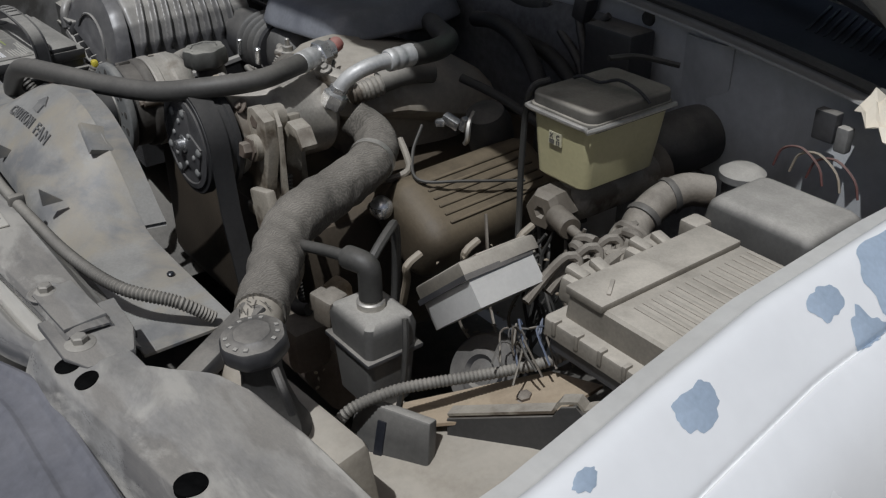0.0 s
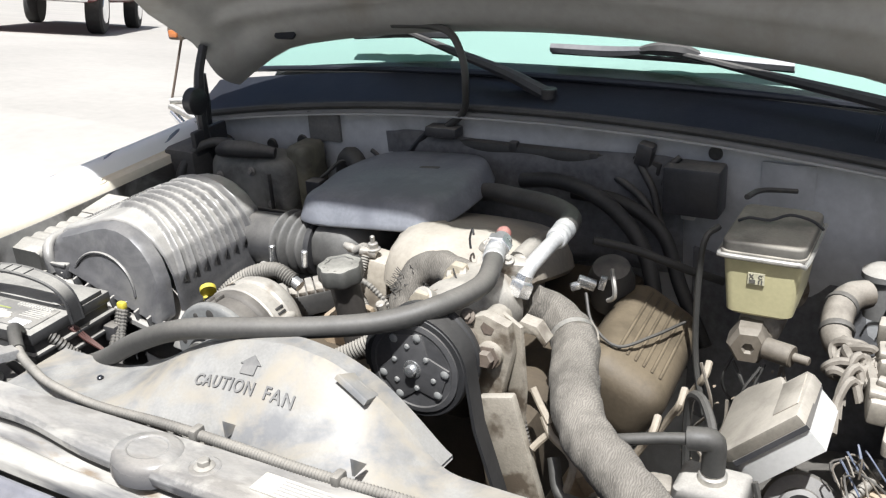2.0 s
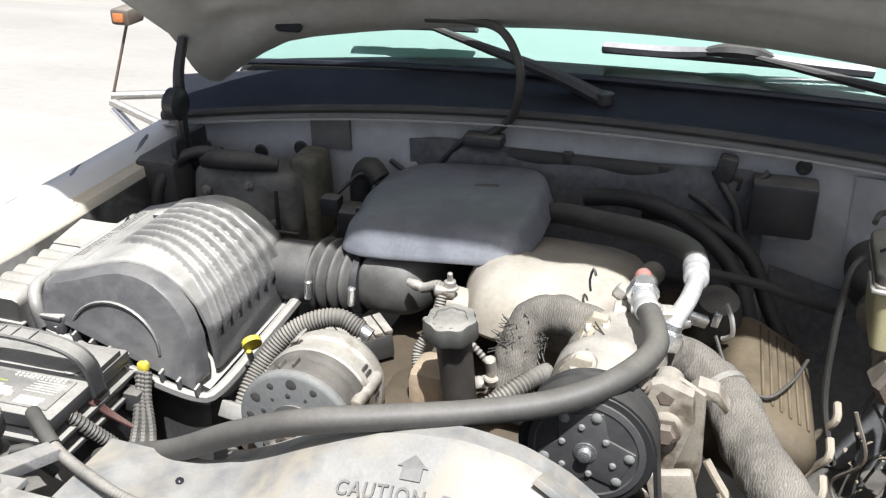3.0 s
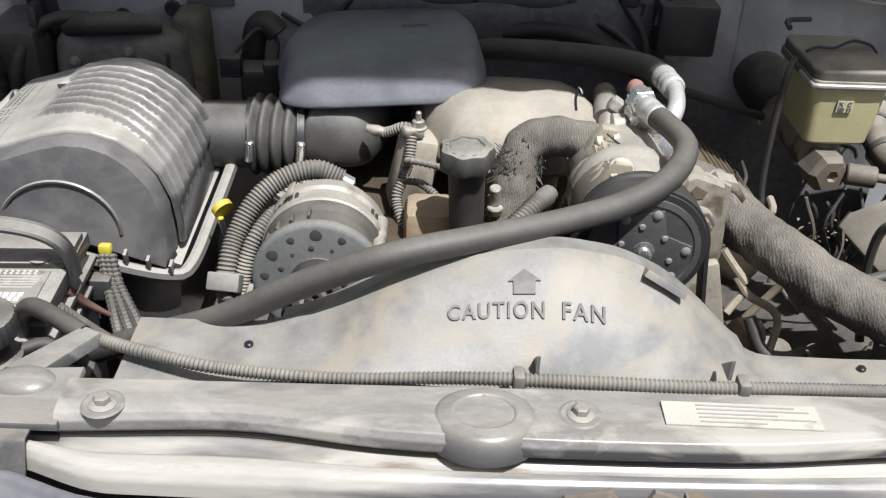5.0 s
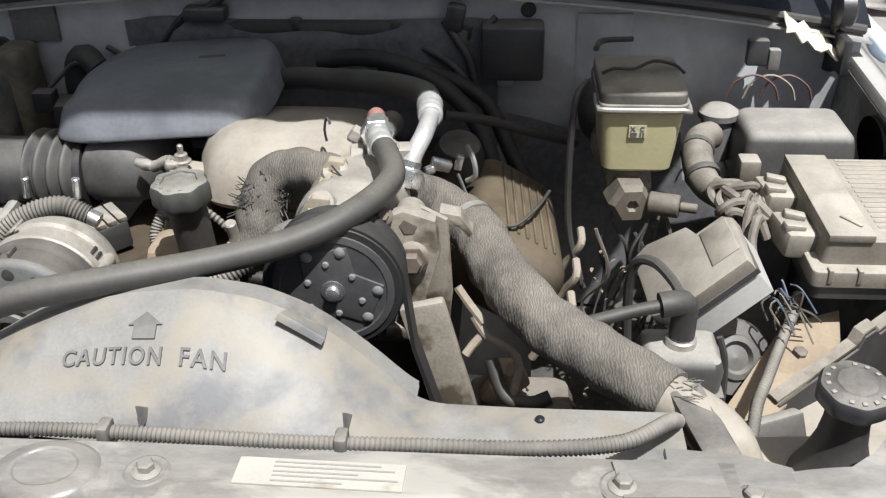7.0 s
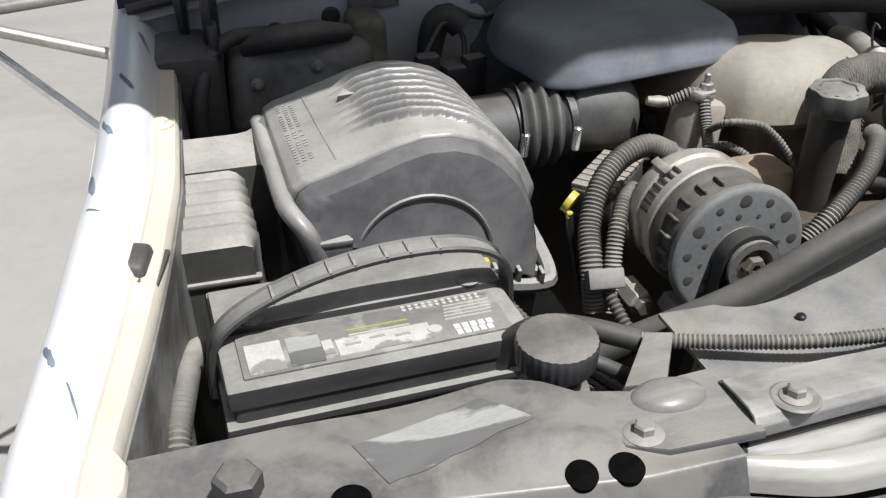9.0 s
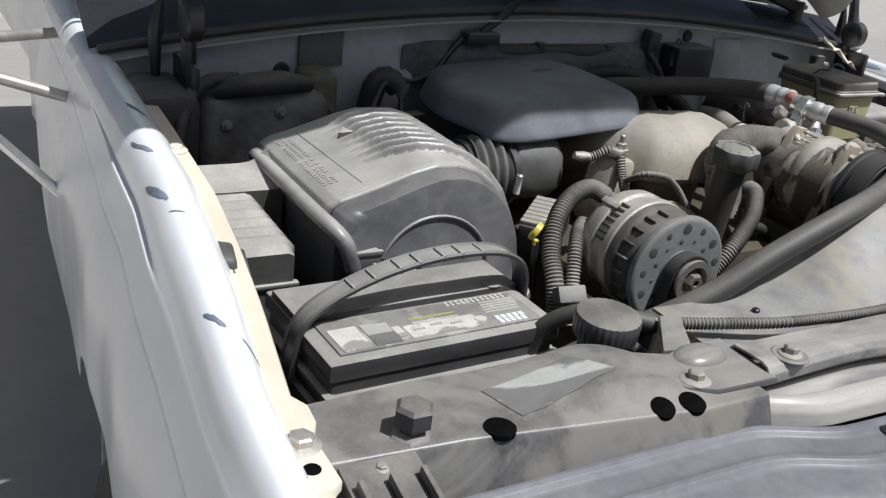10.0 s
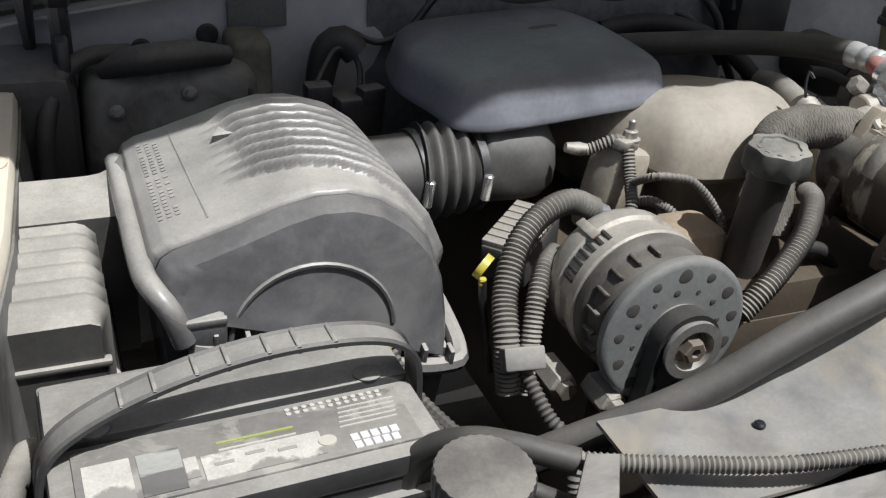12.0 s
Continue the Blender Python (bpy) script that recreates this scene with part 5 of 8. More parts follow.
for y, zz in ((0.302, 1.045), (0.390, 1.042)):
    b = bm_()
    prism(b, [(0.016, 0.058), (0.024, 0.066), (0.040, 0.064), (0.046, 0.045), (0.030, 0.0), (0.008, -0.03), (-0.002, -0.052), (-0.020, -0.060), (-0.020, -0.046), (-0.006, -0.014), (0.002, 0.026)], pose(0.078, y + 0.008, zz, 90, 0, 0), 0.012, 0.002)
    st_ = part("mounting_strap", b, COMP_CAST, comp)
    hexbolt(st_, (0.062, y - 0.006, zz - 0.050), axis=(-1, -0.2, 0.1), r=0.006, flange=0.010, mat=RUST)
for k in range(5):
    b = bm_()
    tube(b, [(0.094 + 0.002 * k, 0.322 + 0.013 * k, 1.094), (0.080, 0.318 + 0.013 * k, 1.068), (0.072, 0.316 + 0.013 * k, 1.030)], [0.0022, 0.0035, 0.0020], 6)
    part("casting_rib", b, COMP_CAST, comp)
b = bm_()
lathe(b, (CC.x - 0.002, 0.300, CC.z - 0.004), (0, 1, 0), [(0.050, 0), (0.057, 0.006), (0.057, 0.075), (0.050, 0.082)], 30)
part("cylinder_body", b, COMP_BODY, comp, "brown dusty cylinder body")
b = bm_()
tube(b, [(0.106, 0.383, 1.104), (0.115, 0.372, 1.100), (0.135, 0.352, 1.094), (0.16, 0.34, 1.085)], 0.0011, 5)
part("wire_tie", b, DARK_METAL, comp)

brk = thing("accessory_bracket", (0.2, 0.32, 0.95), "dusty cast accessory bracket with large bolts", "bracket")
b = bm_()
prism(b, [(-0.04, 0.03), (0.0, 0.045), (0.030, 0.035), (0.034, 0.0), (0.020, -0.05), (0.012, -0.10), (-0.028, -0.10), (-0.018, -0.04), (-0.045, -0.01)], pose(0.186, 0.318, 1.050, 90, 0, 0), 0.014, 0.003)
part("plate", b, BRACKET, brk)
b = bm_()
box(b, (0.192, 0.335, 1.02), (0.012, 0.06, 0.11), 0.003, rot=(0, -6, 0))
part("web", b, BRACKET, brk)
b = bm_()
box(b, (0.190, 0.312, 0.962), (0.05, 0.035, 0.016), 0.004)
part("foot", b, BRACKET, brk)
for at in ((0.190, 0.318, 1.078), (0.194, 0.296, 1.048)):
    b = bm_()
    lathe(b, at, (0.05, -1, 0.1), [(0.016, -0.022), (0.016, 0.001), (0.0125, 0.003)], 24)
    part("boss", b, BRACKET, brk)
    b = bm_()
    lathe(b, at, (0.05, -1, 0.1), [(0.0145, 0.002), (0.0145, 0.0045), (0.0100, 0.005), (0.0100, 0.013), (0.0085, 0.0145)], 6)
    part("bolt", b, RUST, brk, smooth=25)
b = bm_()
prism(b, [(-0.026, -0.095), (-0.012, -0.040), (-0.004, 0.004), (0.012, 0.024), (0.032, 0.020), (0.044, 0.002), (0.041, -0.004), (0.030, 0.008), (0.016, 0.010), (0.006, -0.006), (0.002, -0.045), (-0.010, -0.095)], pose(0.206, 0.352, 1.056, 90, 0, 0), 0.020, 0.0012)
part("strap_arm", b, BRACKET, brk, smooth=25)
b = bm_()
prism(b, [(-0.012, 0.07), (0.016, 0.06), (0.020, -0.02), (0.010, -0.12), (-0.016, -0.12), (-0.018, 0.0)], pose(0.212, 0.326, 1.02, 90, 0, -18), 0.005, 0.001)
part("side_plate", b, BRACKET, brk, smooth=25)
for at in ((0.203, 0.318, 0.945), (0.168, 0.300, 1.092), (0.150, 0.292, 1.080)):
    hexbolt(brk, at, axis=(0.1, -0.8, 0.5), r=0.0055, flange=0.009, mat=RUST)
b = bm_()
box(b, (0.226, 0.300, 0.895), (0.046, 0.014, 0.21), 0.004, rot=(0, -14, 0))
part("leg", b, BRACKET, brk)
b = bm_()
tube(b, [(0.214, 0.33, 1.012), (0.218, 0.325, 0.97), (0.228, 0.32, 0.92), (0.236, 0.32, 0.85)], 0.0048, 8, ribs=0.0007, pitch=0.0045)
part("conduit", b, CONDUIT_DARK, brk)

belt = thing("drive_belt", (0.18, 0.256, 0.9), "black ribbed drive belt running down from the pulley", "belt")
b = bm_()
pts = [(CC.x + 0.066 * math.cos(radians(a)), 0.258, CC.z + 0.066 * math.sin(radians(a))) for a in range(190, -6, -8)]
pts += [(0.200, 0.258, 0.98), (0.222, 0.258, 0.90), (0.25, 0.258, 0.78), (0.262, 0.258, 0.70)]
secs = []
for i, p in enumerate(pts):
    p = Vector(p)
    d = (Vector(pts[min(i + 1, len(pts) - 1)]) - Vector(pts[max(i - 1, 0)])).normalized()
    nrm = Vector((d.z, 0, -d.x))
    secs.append([p + Vector((0, w, 0)) + nrm * h for w, h in ((-0.012, 0), (0.012, 0), (0.012, 0.004), (-0.012, 0.004))])
rings(b, secs)
part("band", b, BELT_RUBBER, belt)

# ---- radiator hose ----
rh = thing("radiator_hose", (0.3, 0.3, 1.0), "upper radiator hose in a frayed woven sleeve", "hose")
HP = [(0.178, 0.446, 1.046), (0.198, 0.459, 1.030), (0.226, 0.449, 1.017), (0.252, 0.416, 1.011), (0.273, 0.358, 1.005), (0.303, 0.292, 1.004), (0.334, 0.252, 0.998), (0.371, 0.222, 0.993), (0.427, 0.175, 0.987)]
b = bm_()
braid(b, HP, [0.022, 0.026, 0.0275, 0.0285, 0.0285, 0.028, 0.0275, 0.027, 0.026], around=24, pitch=0.0056, deep=0.0005, seg=110, step=0.0012, rough=0.09)
sl = part("sleeve", b, HOSE_SLEEVE, rh, "woven sleeve")
b = bm_()
tube(b, [(0.420, 0.180, 0.986), (0.447, 0.158, 0.982), (0.468, 0.138, 0.972), (0.480, 0.126, 0.945)], [0.0235, 0.024, 0.024, 0.024], 20)
part("bare_end", b, PLENUM, rh, "dusty bare hose end")
rnd = random.Random(5)
b = bm_()
for i in range(60):
    a = rnd.uniform(0, 6.28)
    p = Vector((0.432, 0.166, 0.985)) + Vector((rnd.uniform(-0.012, 0.008), math.cos(a) * 0.020, math.sin(a) * 0.024))
    q = p + Vector((rnd.uniform(0.004, 0.016), rnd.uniform(-0.010, 0.004), rnd.uniform(-0.004, 0.006)))
    tube(b, [p, q], 0.0005, 3, step=0.01)
part("frayed_threads", b, HOSE_SLEEVE, rh)
b = bm_()
lathe(b, (0.243, 0.430, 1.013), (0.55, -0.75, -0.15), [(0.0295, -0.004), (0.0295, 0.004)], 24)
part("clamp", b, STEEL, rh)

# coolant bypass hose with frayed mesh, in front of the plenum
by = thing("bypass_hose", (0.04, 0.43, 1.0), "short coolant hose in a frayed mesh sleeve", "hose")
b = bm_()
braid(b, [(0.012, 0.40, 0.98), (0.016, 0.418, 1.028), (0.026, 0.436, 1.058), (0.052, 0.438, 1.074), (0.088, 0.423, 1.076), (0.115, 0.41, 1.070)], [0.024, 0.024, 0.0235, 0.023, 0.022, 0.022], around=18, pitch=0.0052, deep=0.0006, seg=90, rough=0.12)
part("sleeve", b, HOSE_SLEEVE, by)
b = bm_()
for i in range(320):
    t = rnd.uniform(0.1, 0.5)
    c = Vector((0.016, 0.418, 1.028)).lerp(Vector((0.03, 0.437, 1.062)), rnd.random())
    a = rnd.uniform(0, 6.28)
    p = c + Vector((math.cos(a) * 0.023, -abs(math.sin(a)) * 0.018, math.sin(a) * 0.010))
    q = p + Vector((rnd.uniform(-0.016, 0.006), rnd.uniform(-0.008, 0.004), rnd.uniform(-0.016, 0.012)))
    tube(b, [p, q], 0.0006, 3, step=0.02)
part("frayed_threads", b, CONDUIT_DARK, by)

# ---- intake plenum and air horn ----
plen = thing("intake_plenum", (0.0, 0.6, 0.98), "dusty tan intake plenum with a rounded top", "intake")


def rounded_block(bm, outline, z0, levels):
    """Stack scaled copies of an outline: (height, shrink in metres)."""
    cx = sum(p[0] for p in outline) / len(outline)
    cy = sum(p[1] for p in outline) / len(outline)
    secs = []
    for h, s in levels:
        sec = []
        for x, y in outline:
            d = Vector((x - cx, y - cy))
            k = max(0.02, (d.length - s) / d.length)
            sec.append((cx + d.x * k, cy + d.y * k, z0 + h))
        secs.append(sec)
    return rings(bm, secs)


def soft_outline(pts, n=6):
    p = [Vector((*q, 0)) for q in pts]
    out = []
    m_ = len(p)
    for i in range(m_):
        a, b2, c, d = p[i - 1], p[i], p[(i + 1) % m_], p[(i + 2) % m_]
        for k in range(n):
            t = k / n
            q = 0.5 * ((2 * b2) + (c - a) * t + (2 * a - 5 * b2 + 4 * c - d) * t * t + (3 * b2 - a - 3 * c + d) * t ** 3)
            out.append((q.x, q.y))
    return out


b = bm_()
rounded_block(b, soft_outline([(-0.078, 0.52), (-0.056, 0.472), (0.0, 0.455), (0.08, 0.462), (0.125, 0.50), (0.14, 0.60), (0.12, 0.74), (0.0, 0.78), (-0.10, 0.74), (-0.10, 0.60)]), 0.90,
              [(0, 0.060), (0.088, 0.052), (0.100, 0.030), (0.108, 0.006), (0.116, 0.0), (0.135, 0.004), (0.158, 0.014), (0.172, 0.030), (0.180, 0.052), (0.183, 0.08)])
for v in b.verts:
    v.co.z -= 0.30 * max(0.0, v.co.y - 0.555) * (v.co.z > 0.98)
part("dome", b, PLENUM, plen)
b = bm_()
box(b, (-0.10, 0.52, 0.985), (0.05, 0.05, 0.10), 0.01, rot=(0, 12, 10))
part("end_flange", b, PLENUM, plen)
# engine block mass under it all
b = bm_()
box(b, (0.0, 0.58, 0.82), (0.44, 0.50, 0.22), 0.03)
box(b, (0.0, 0.40, 0.86), (0.30, 0.12, 0.20), 0.02)
eng = lone("engine_block", b, ENGINE_BROWN, "oily brown cast engine block and heads", "engine")
# driver side valve cover
vc = thing("valve_cover", (0.27, 0.56, 0.90), "oily brown ribbed valve cover, partly darkened in colour for its shade", "valve cover")
f = pose(0.280, 0.560, 0.925, 0, 32, 3)
b = bm_()
box(b, (0, 0, 0), (0.125, 0.245, 0.10), 0.034, seg=5, m=f)
part("cover", b, SHADE_BROWN, vc)
for i in range(6):
    b = bm_()
    box(b, (0, 0, 0), (0.0045, 0.17, 0.005), 0.002, m=f @ Matrix.Translation((-0.030 + i * 0.0125, 0.0, 0.050)))
    part("rib", b, SHADE_BROWN, vc)
b = bm_()
tube(b, [(0.225, 0.52, 1.03), (0.245, 0.49, 1.005), (0.285, 0.47, 0.99), (0.315, 0.52, 0.985), (0.335, 0.60, 0.97)], 0.0022, 6)
part("wire", b, RUBBER, vc)
b = bm_()
tube(b, [(0.225, 0.485, 1.020), (0.245, 0.480, 1.008), (0.257, 0.475, 0.992), (0.248, 0.455, 0.982), (0.232, 0.440, 0.978)], 0.0045, 8)
part("vacuum_line", b, BRACKET, vc)
b = bm_()
lathe(b, (0.262, 0.432, 0.955), (0.4, -0.8, 0.3), [(0.014, 0), (0.016, 0.006), (0.012, 0.016), (0.006, 0.02)], 14)
part("sender", b, BRIGHT, vc, "bright metal sender")
for k, (x, y, z) in enumerate(((0.335, 0.42, 0.875), (0.345, 0.50, 0.87), (0.355, 0.58, 0.868))):
    b = bm_()
    tube(b, [(x - 0.02, y, z - 0.03), (x + 0.005, y - 0.01, z + 0.02), (x + 0.02, y - 0.02, z + 0.05), (x + 0.02, y, z + 0.06)], 0.005, 8)
    part("plug_lead", b, WIRE_TAN, vc)

# resonator over the throttle body
res = thing("intake_resonator", (-0.15, 0.65, 1.05), "smooth dark grey intake resonator cover", "resonator")
RO = soft_outline([(-0.274, 0.61), (-0.266, 0.565), (-0.235, 0.546), (-0.18, 0.542), (-0.10, 0.543), (-0.050, 0.546), (-0.022, 0.560), (-0.012, 0.60), (-0.010, 0.66), (-0.018, 0.74), (-0.05, 0.80), (-0.15, 0.815), (-0.25, 0.80), (-0.285, 0.70)])
b = bm_()
rounded_block(b, RO, 1.058, [(-0.010, 0.04), (-0.004, 0.008), (0.0, 0.001), (0.003, 0.0), (0.008, 0.002), (0.028, 0.0095), (0.0345, 0.0130), (0.0395, 0.019), (0.0420, 0.028), (0.0450, 0.060), (0.0460, 0.10)])
for v in b.verts:
    v.co.z += 0.075 * (v.co.x + 0.15)
part("shell", b, CLEAN_PLASTIC, res)
b = bm_()
prism(b, rounded(-0.018, -0.005, 0.018, 0.005, 0.004), pose(-0.105, 0.70, 1.1055, 0, -4.3, 0), 0.002)
part("badge", b, LINER, res)
for k in range(7):
    b = bm_()
    box(b, (-0.200 + 0.024 * k, 0.640 + 0.004 * abs(k - 3), 1.0975 + 0.0018 * (k - 2)), (0.014, 0.010, 0.004), 0.001, rot=(4, -4, 4 * (k - 3)))
    part("embossed_bar", b, CLEAN_PLASTIC, res)
duct = thing("intake_duct", (-0.28, 0.57, 1.0), "black ribbed rubber intake duct", "duct")
b = bm_()
tube(b, [(-0.365, 0.572, 1.000), (-0.335, 0.574, 1.000), (-0.300, 0.577, 1.0)], 0.043, 28)
part("inlet", b, DUCT_RUBBER, duct)
b = bm_()
bell = []
for i in range(49):
    t = i / 48
    r = 0.044 + 0.0085 * (0.5 + 0.5 * math.cos(2 * math.pi * 4 * t)) ** 0.6 - 0.004 * t
    c = Vector((-0.300 + 0.062 * t, 0.577 + 0.004 * t, 1.0))
    bell.append([c + Vector((0.10 * math.cos(q) * r, math.cos(q) * r, math.sin(q) * r)) for q in (2 * math.pi * j / 36 for j in range(36))])
rings(b, bell)
part("bellows", b, BELLOWS, duct, "deeply ribbed dusty rubber bellows")
b = bm_()
rounded_block(b, soft_outline([(-0.242, 0.556), (-0.226, 0.541), (-0.190, 0.536), (-0.160, 0.545), (-0.140, 0.580), (-0.135, 0.66), (-0.20, 0.69), (-0.240, 0.64)]), 0.962, [(0, 0.03), (0.010, 0.010), (0.022, 0.001), (0.040, 0.0), (0.062, 0.003), (0.078, 0.012), (0.088, 0.03)])
part("elbow", b, BELLOWS, duct, "rounded dusty elbow")
for x in (-0.306, -0.243):
    b = bm_()
    lathe(b, (x, 0.577, 1.0), (1, 0.08, 0), [(0.0445, -0.005), (0.0465, -0.0045), (0.0465, 0.0045), (0.0445, 0.005)], 32)
    cb_ = part("clamp", b, DARK_METAL, duct)
    b = bm_()
    cyl(b, (x + 0.001, 0.5305, 0.984), (x + 0.004, 0.5305, 1.012), 0.0052)
    part("clamp_screw", b, BRIGHT, cb_)

# stud with cable ends
st = thing("ground_stud", (-0.095, 0.508, 1.04), "threaded stud with cable lugs on the intake", "stud")
b = bm_()
cyl(b, (-0.095, 0.508, 1.03), (-0.095, 0.508, 1.068), 0.0035)
lathe(b, (-0.095, 0.508, 1.046), (0, 0, 1), [(0.011, 0), (0.011, 0.002), (0.0075, 0.003), (0.0075, 0.010), (0.006, 0.011)], 12)
part("nut", b, STEEL, st)
b = bm_()
tube(b, [(-0.134, 0.520, 1.034), (-0.145, 0.524, 1.034), (-0.158, 0.527, 1.036)], [0.0055, 0.0075, 0.005], 10)
part("lug", b, CAST_ALU, st)
b = bm_()
tube(b, [(-0.098, 0.508, 1.044), (-0.112, 0.511, 1.046), (-0.126, 0.517, 1.038), (-0.136, 0.521, 1.033)], 0.0062, 10, ribs=0.0008, pitch=0.0036)
part("lead", b, CONDUIT, st)
b = bm_()
box(b, (-0.102, 0.506, 1.043), (0.026, 0.022, 0.012), 0.004, rot=(0, 8, 20))
part("terminal", b, CAST_ALU, st)
b = bm_()
tube(b, [(-0.102, 0.498, 1.040), (-0.105, 0.482, 1.015), (-0.112, 0.462, 1.000), (-0.118, 0.448, 0.98), (-0.105, 0.42, 0.95), (-0.095, 0.41, 0.93)], 0.0062, 10, ribs=0.0007, pitch=0.0036)
part("cable", b, CONDUIT, st)
b = bm_()
tube(b, [(-0.112, 0.462, 1.0), (-0.09, 0.455, 1.0), (-0.068, 0.442, 0.985), (-0.055, 0.435, 0.955)], 0.005, 8, ribs=0.0006, pitch=0.0034)
part("branch", b, CONDUIT, st)

# oil filler
oil = thing("oil_filler", (-0.04, 0.36, 0.97), "oil filler tube with a scalloped grey cap", "oil filler")
b = bm_()
tube(b, [(-0.034, 0.385, 0.90), (-0.038, 0.372, 0.98), (-0.042, 0.358, 1.078)], [0.019, 0.019, 0.020], 20)
part("tube", b, FILLER, oil)
b = bm_()
lathe(b, (-0.0425, 0.356, 1.072), (-0.02, -0.06, 1), [(0.020, 0), (0.0265, 0.003), (0.0285, 0.006), (0.0285, 0.021), (0.0265, 0.026), (0.018, 0.0275), (0.017, 0.026), (0.0, 0.026)], 72, lobes=7, depth=0.06)
oc = part("cap", b, OIL_CAP, oil)
for i in range(11):
    a = radians(20 + i * 30)
    b = bm_()
    box(b, (-0.0425 + 0.0205 * math.cos(a) - 0.0005, 0.356 + 0.0205 * math.sin(a) - 0.0016, 1.0985 + 0.001 * math.sin(a)), (0.0042, 0.0028, 0.0008), 0, rot=(0, 0, math.degrees(a) + 90))
    part("raised_bar", b, OIL_CAP, oc)
# hoses around the filler
nc = thing("small_hoses", (0.0, 0.36, 0.98), "bundle of small corrugated lines beside the oil filler", "hose")
b = bm_()
tube(b, [(0.055, 0.405, 1.018), (0.040, 0.380, 1.020), (0.012, 0.352, 1.006), (-0.018, 0.334, 0.990), (-0.050, 0.320, 0.974), (-0.078, 0.315, 0.952)], 0.0105, 14, ribs=0.0010, pitch=0.0042)
part("ribbed_line", b, CONDUIT, nc)
b = bm_()
cyl(b, (-0.005, 0.40, 0.985), (-0.008, 0.385, 1.035), 0.0065)
cyl(b, (-0.006, 0.39, 1.0), (-0.0065, 0.388, 1.01), 0.009)
part("sender", b, CAST_ALU, nc)
b = bm_()
box(b, (-0.078, 0.41, 0.965), (0.06, 0.06, 0.07), 0.012)
part("housing", b, RUST_PLATE, nc)

# ---- alternator ----
alt = thing("alternator", (-0.19, 0.31, 0.95), "dusty cast alternator with a grey fan disc and pulley", "alternator")
AC = Vector((-0.190, 0.0, 0.985))


def alt_ring(name, mat, y0, prof, seg=56, way=1, label=""):
    b = bm_()
    lathe(b, (AC.x, y0, AC.z), (0, way, 0), prof, seg)
    return part(name, b, mat, alt, label)


alt_ring("front_casting", ALT_DARK, 0.278, [(0.040, 0.002), (0.0565, 0.003), (0.0590, 0.006), (0.0600, 0.012), (0.0600, 0.026), (0.0640, 0.029), (0.0650, 0.032), (0.0650, 0.039), (0.0625, 0.041)], label="dark brown front casting, the disc's shade put into its colour")
alt_ring("housing", CAST_ALU, 0.318, [(0.058, 0.0), (0.0645, 0.001), (0.0662, 0.003), (0.0662, 0.012), (0.0630, 0.014), (0.0618, 0.030), (0.0650, 0.033), (0.0645, 0.046), (0.0600, 0.056), (0.0520, 0.063), (0.030, 0.068)])
# Black ring drawn in where the gap behind the disc lies in shade.
alt_ring("fan_gap_shade", HOSE_DARK, 0.2765, [(0.04, 0.0), (0.0600, 0.0005), (0.0605, 0.004), (0.04, 0.0045)], 48, label="dark ring put in for the shaded gap behind the fan disc")
for i in range(13):
    a = radians(5 + i * 6.5 if i < 6 else 118 + (i - 6) * 7.5)
    b = bm_()
    box(b, (0, 0, 0), (0.0150, 0.0036, 0.0050), 0.0008, m=Matrix.Translation((AC.x + 0.0618 * math.cos(a), 0.3405, AC.z + 0.0618 * math.sin(a))) @ frame_of((math.cos(a), 0, math.sin(a)), (0, 1, 0)))
    part("vent_slot", b, HOSE_DARK, alt)
for i in range(9):
    a = radians(100 + i * 17)
    b = bm_()
    box(b, (0, 0, 0), (0.016, 0.0026, 0.0060), 0.0008, m=Matrix.Translation((AC.x + 0.0615 * math.cos(a), 0.297, AC.z + 0.0615 * math.sin(a))) @ frame_of((math.cos(a), 0, math.sin(a)), (0, 1, 0)))
    part("cooling_fin", b, ALT_DARK, alt)
for a, rr in ((20, 0.062), (250, 0.062)):
    b = bm_()
    c = Vector((AC.x + rr * math.cos(radians(a)), 0.316, AC.z + rr * math.sin(radians(a))))
    lathe(b, c, (0, 1, 0), [(0.0070, -0.024), (0.0080, -0.020), (0.0080, 0.036), (0.005, 0.042)], 14)
    boss_ = part("case_boss", b, CAST_ALU, alt)
    hexbolt(boss_, c + Vector((0, -0.024, 0)), axis=(0, -1, 0), r=0.0045, flange=0.007, mat=RUST)
b = bm_()
lathe(b, (AC.x, 0.276, AC.z), (0, -1, 0), [(0.0660, 0), (0.0680, 0.003), (0.0676, 0.009), (0.0655, 0.011), (0.0620, 0.0118), (0.028, 0.0112), (0.0245, 0.005)], 64)
fd = part("fan_disc", b, DISC_GREY, alt, "grey fan disc with round vents")
for ring_r, n_, r_ in ((0.0545, 13, 0.0058), (0.0400, 12, 0.0028)):
    for i in range(n_):
        a = 2 * math.pi * (i + 0.3) / n_
        b = bm_()
        c, k = Vector((AC.x + ring_r * math.cos(a), 0.2645, AC.z + ring_r * math.sin(a))), 0.9 + 0.2 * math.sin(i * 2.7)
        secs = []
        for h_, g in ((0.001, 1.0), (-0.0004, 1.0), (-0.0006, 0.9)):
            secs.append([c + Vector((0, h_, 0)) + Vector((math.cos(q), 0, math.sin(q))) * r_ * g * k * (1 + 0.06 * math.sin(3 * q + i)) for q in (2 * math.pi * j / 14 for j in range(14))])
        rings(b, secs)
        part("vent", b, VENT_DARK, fd)
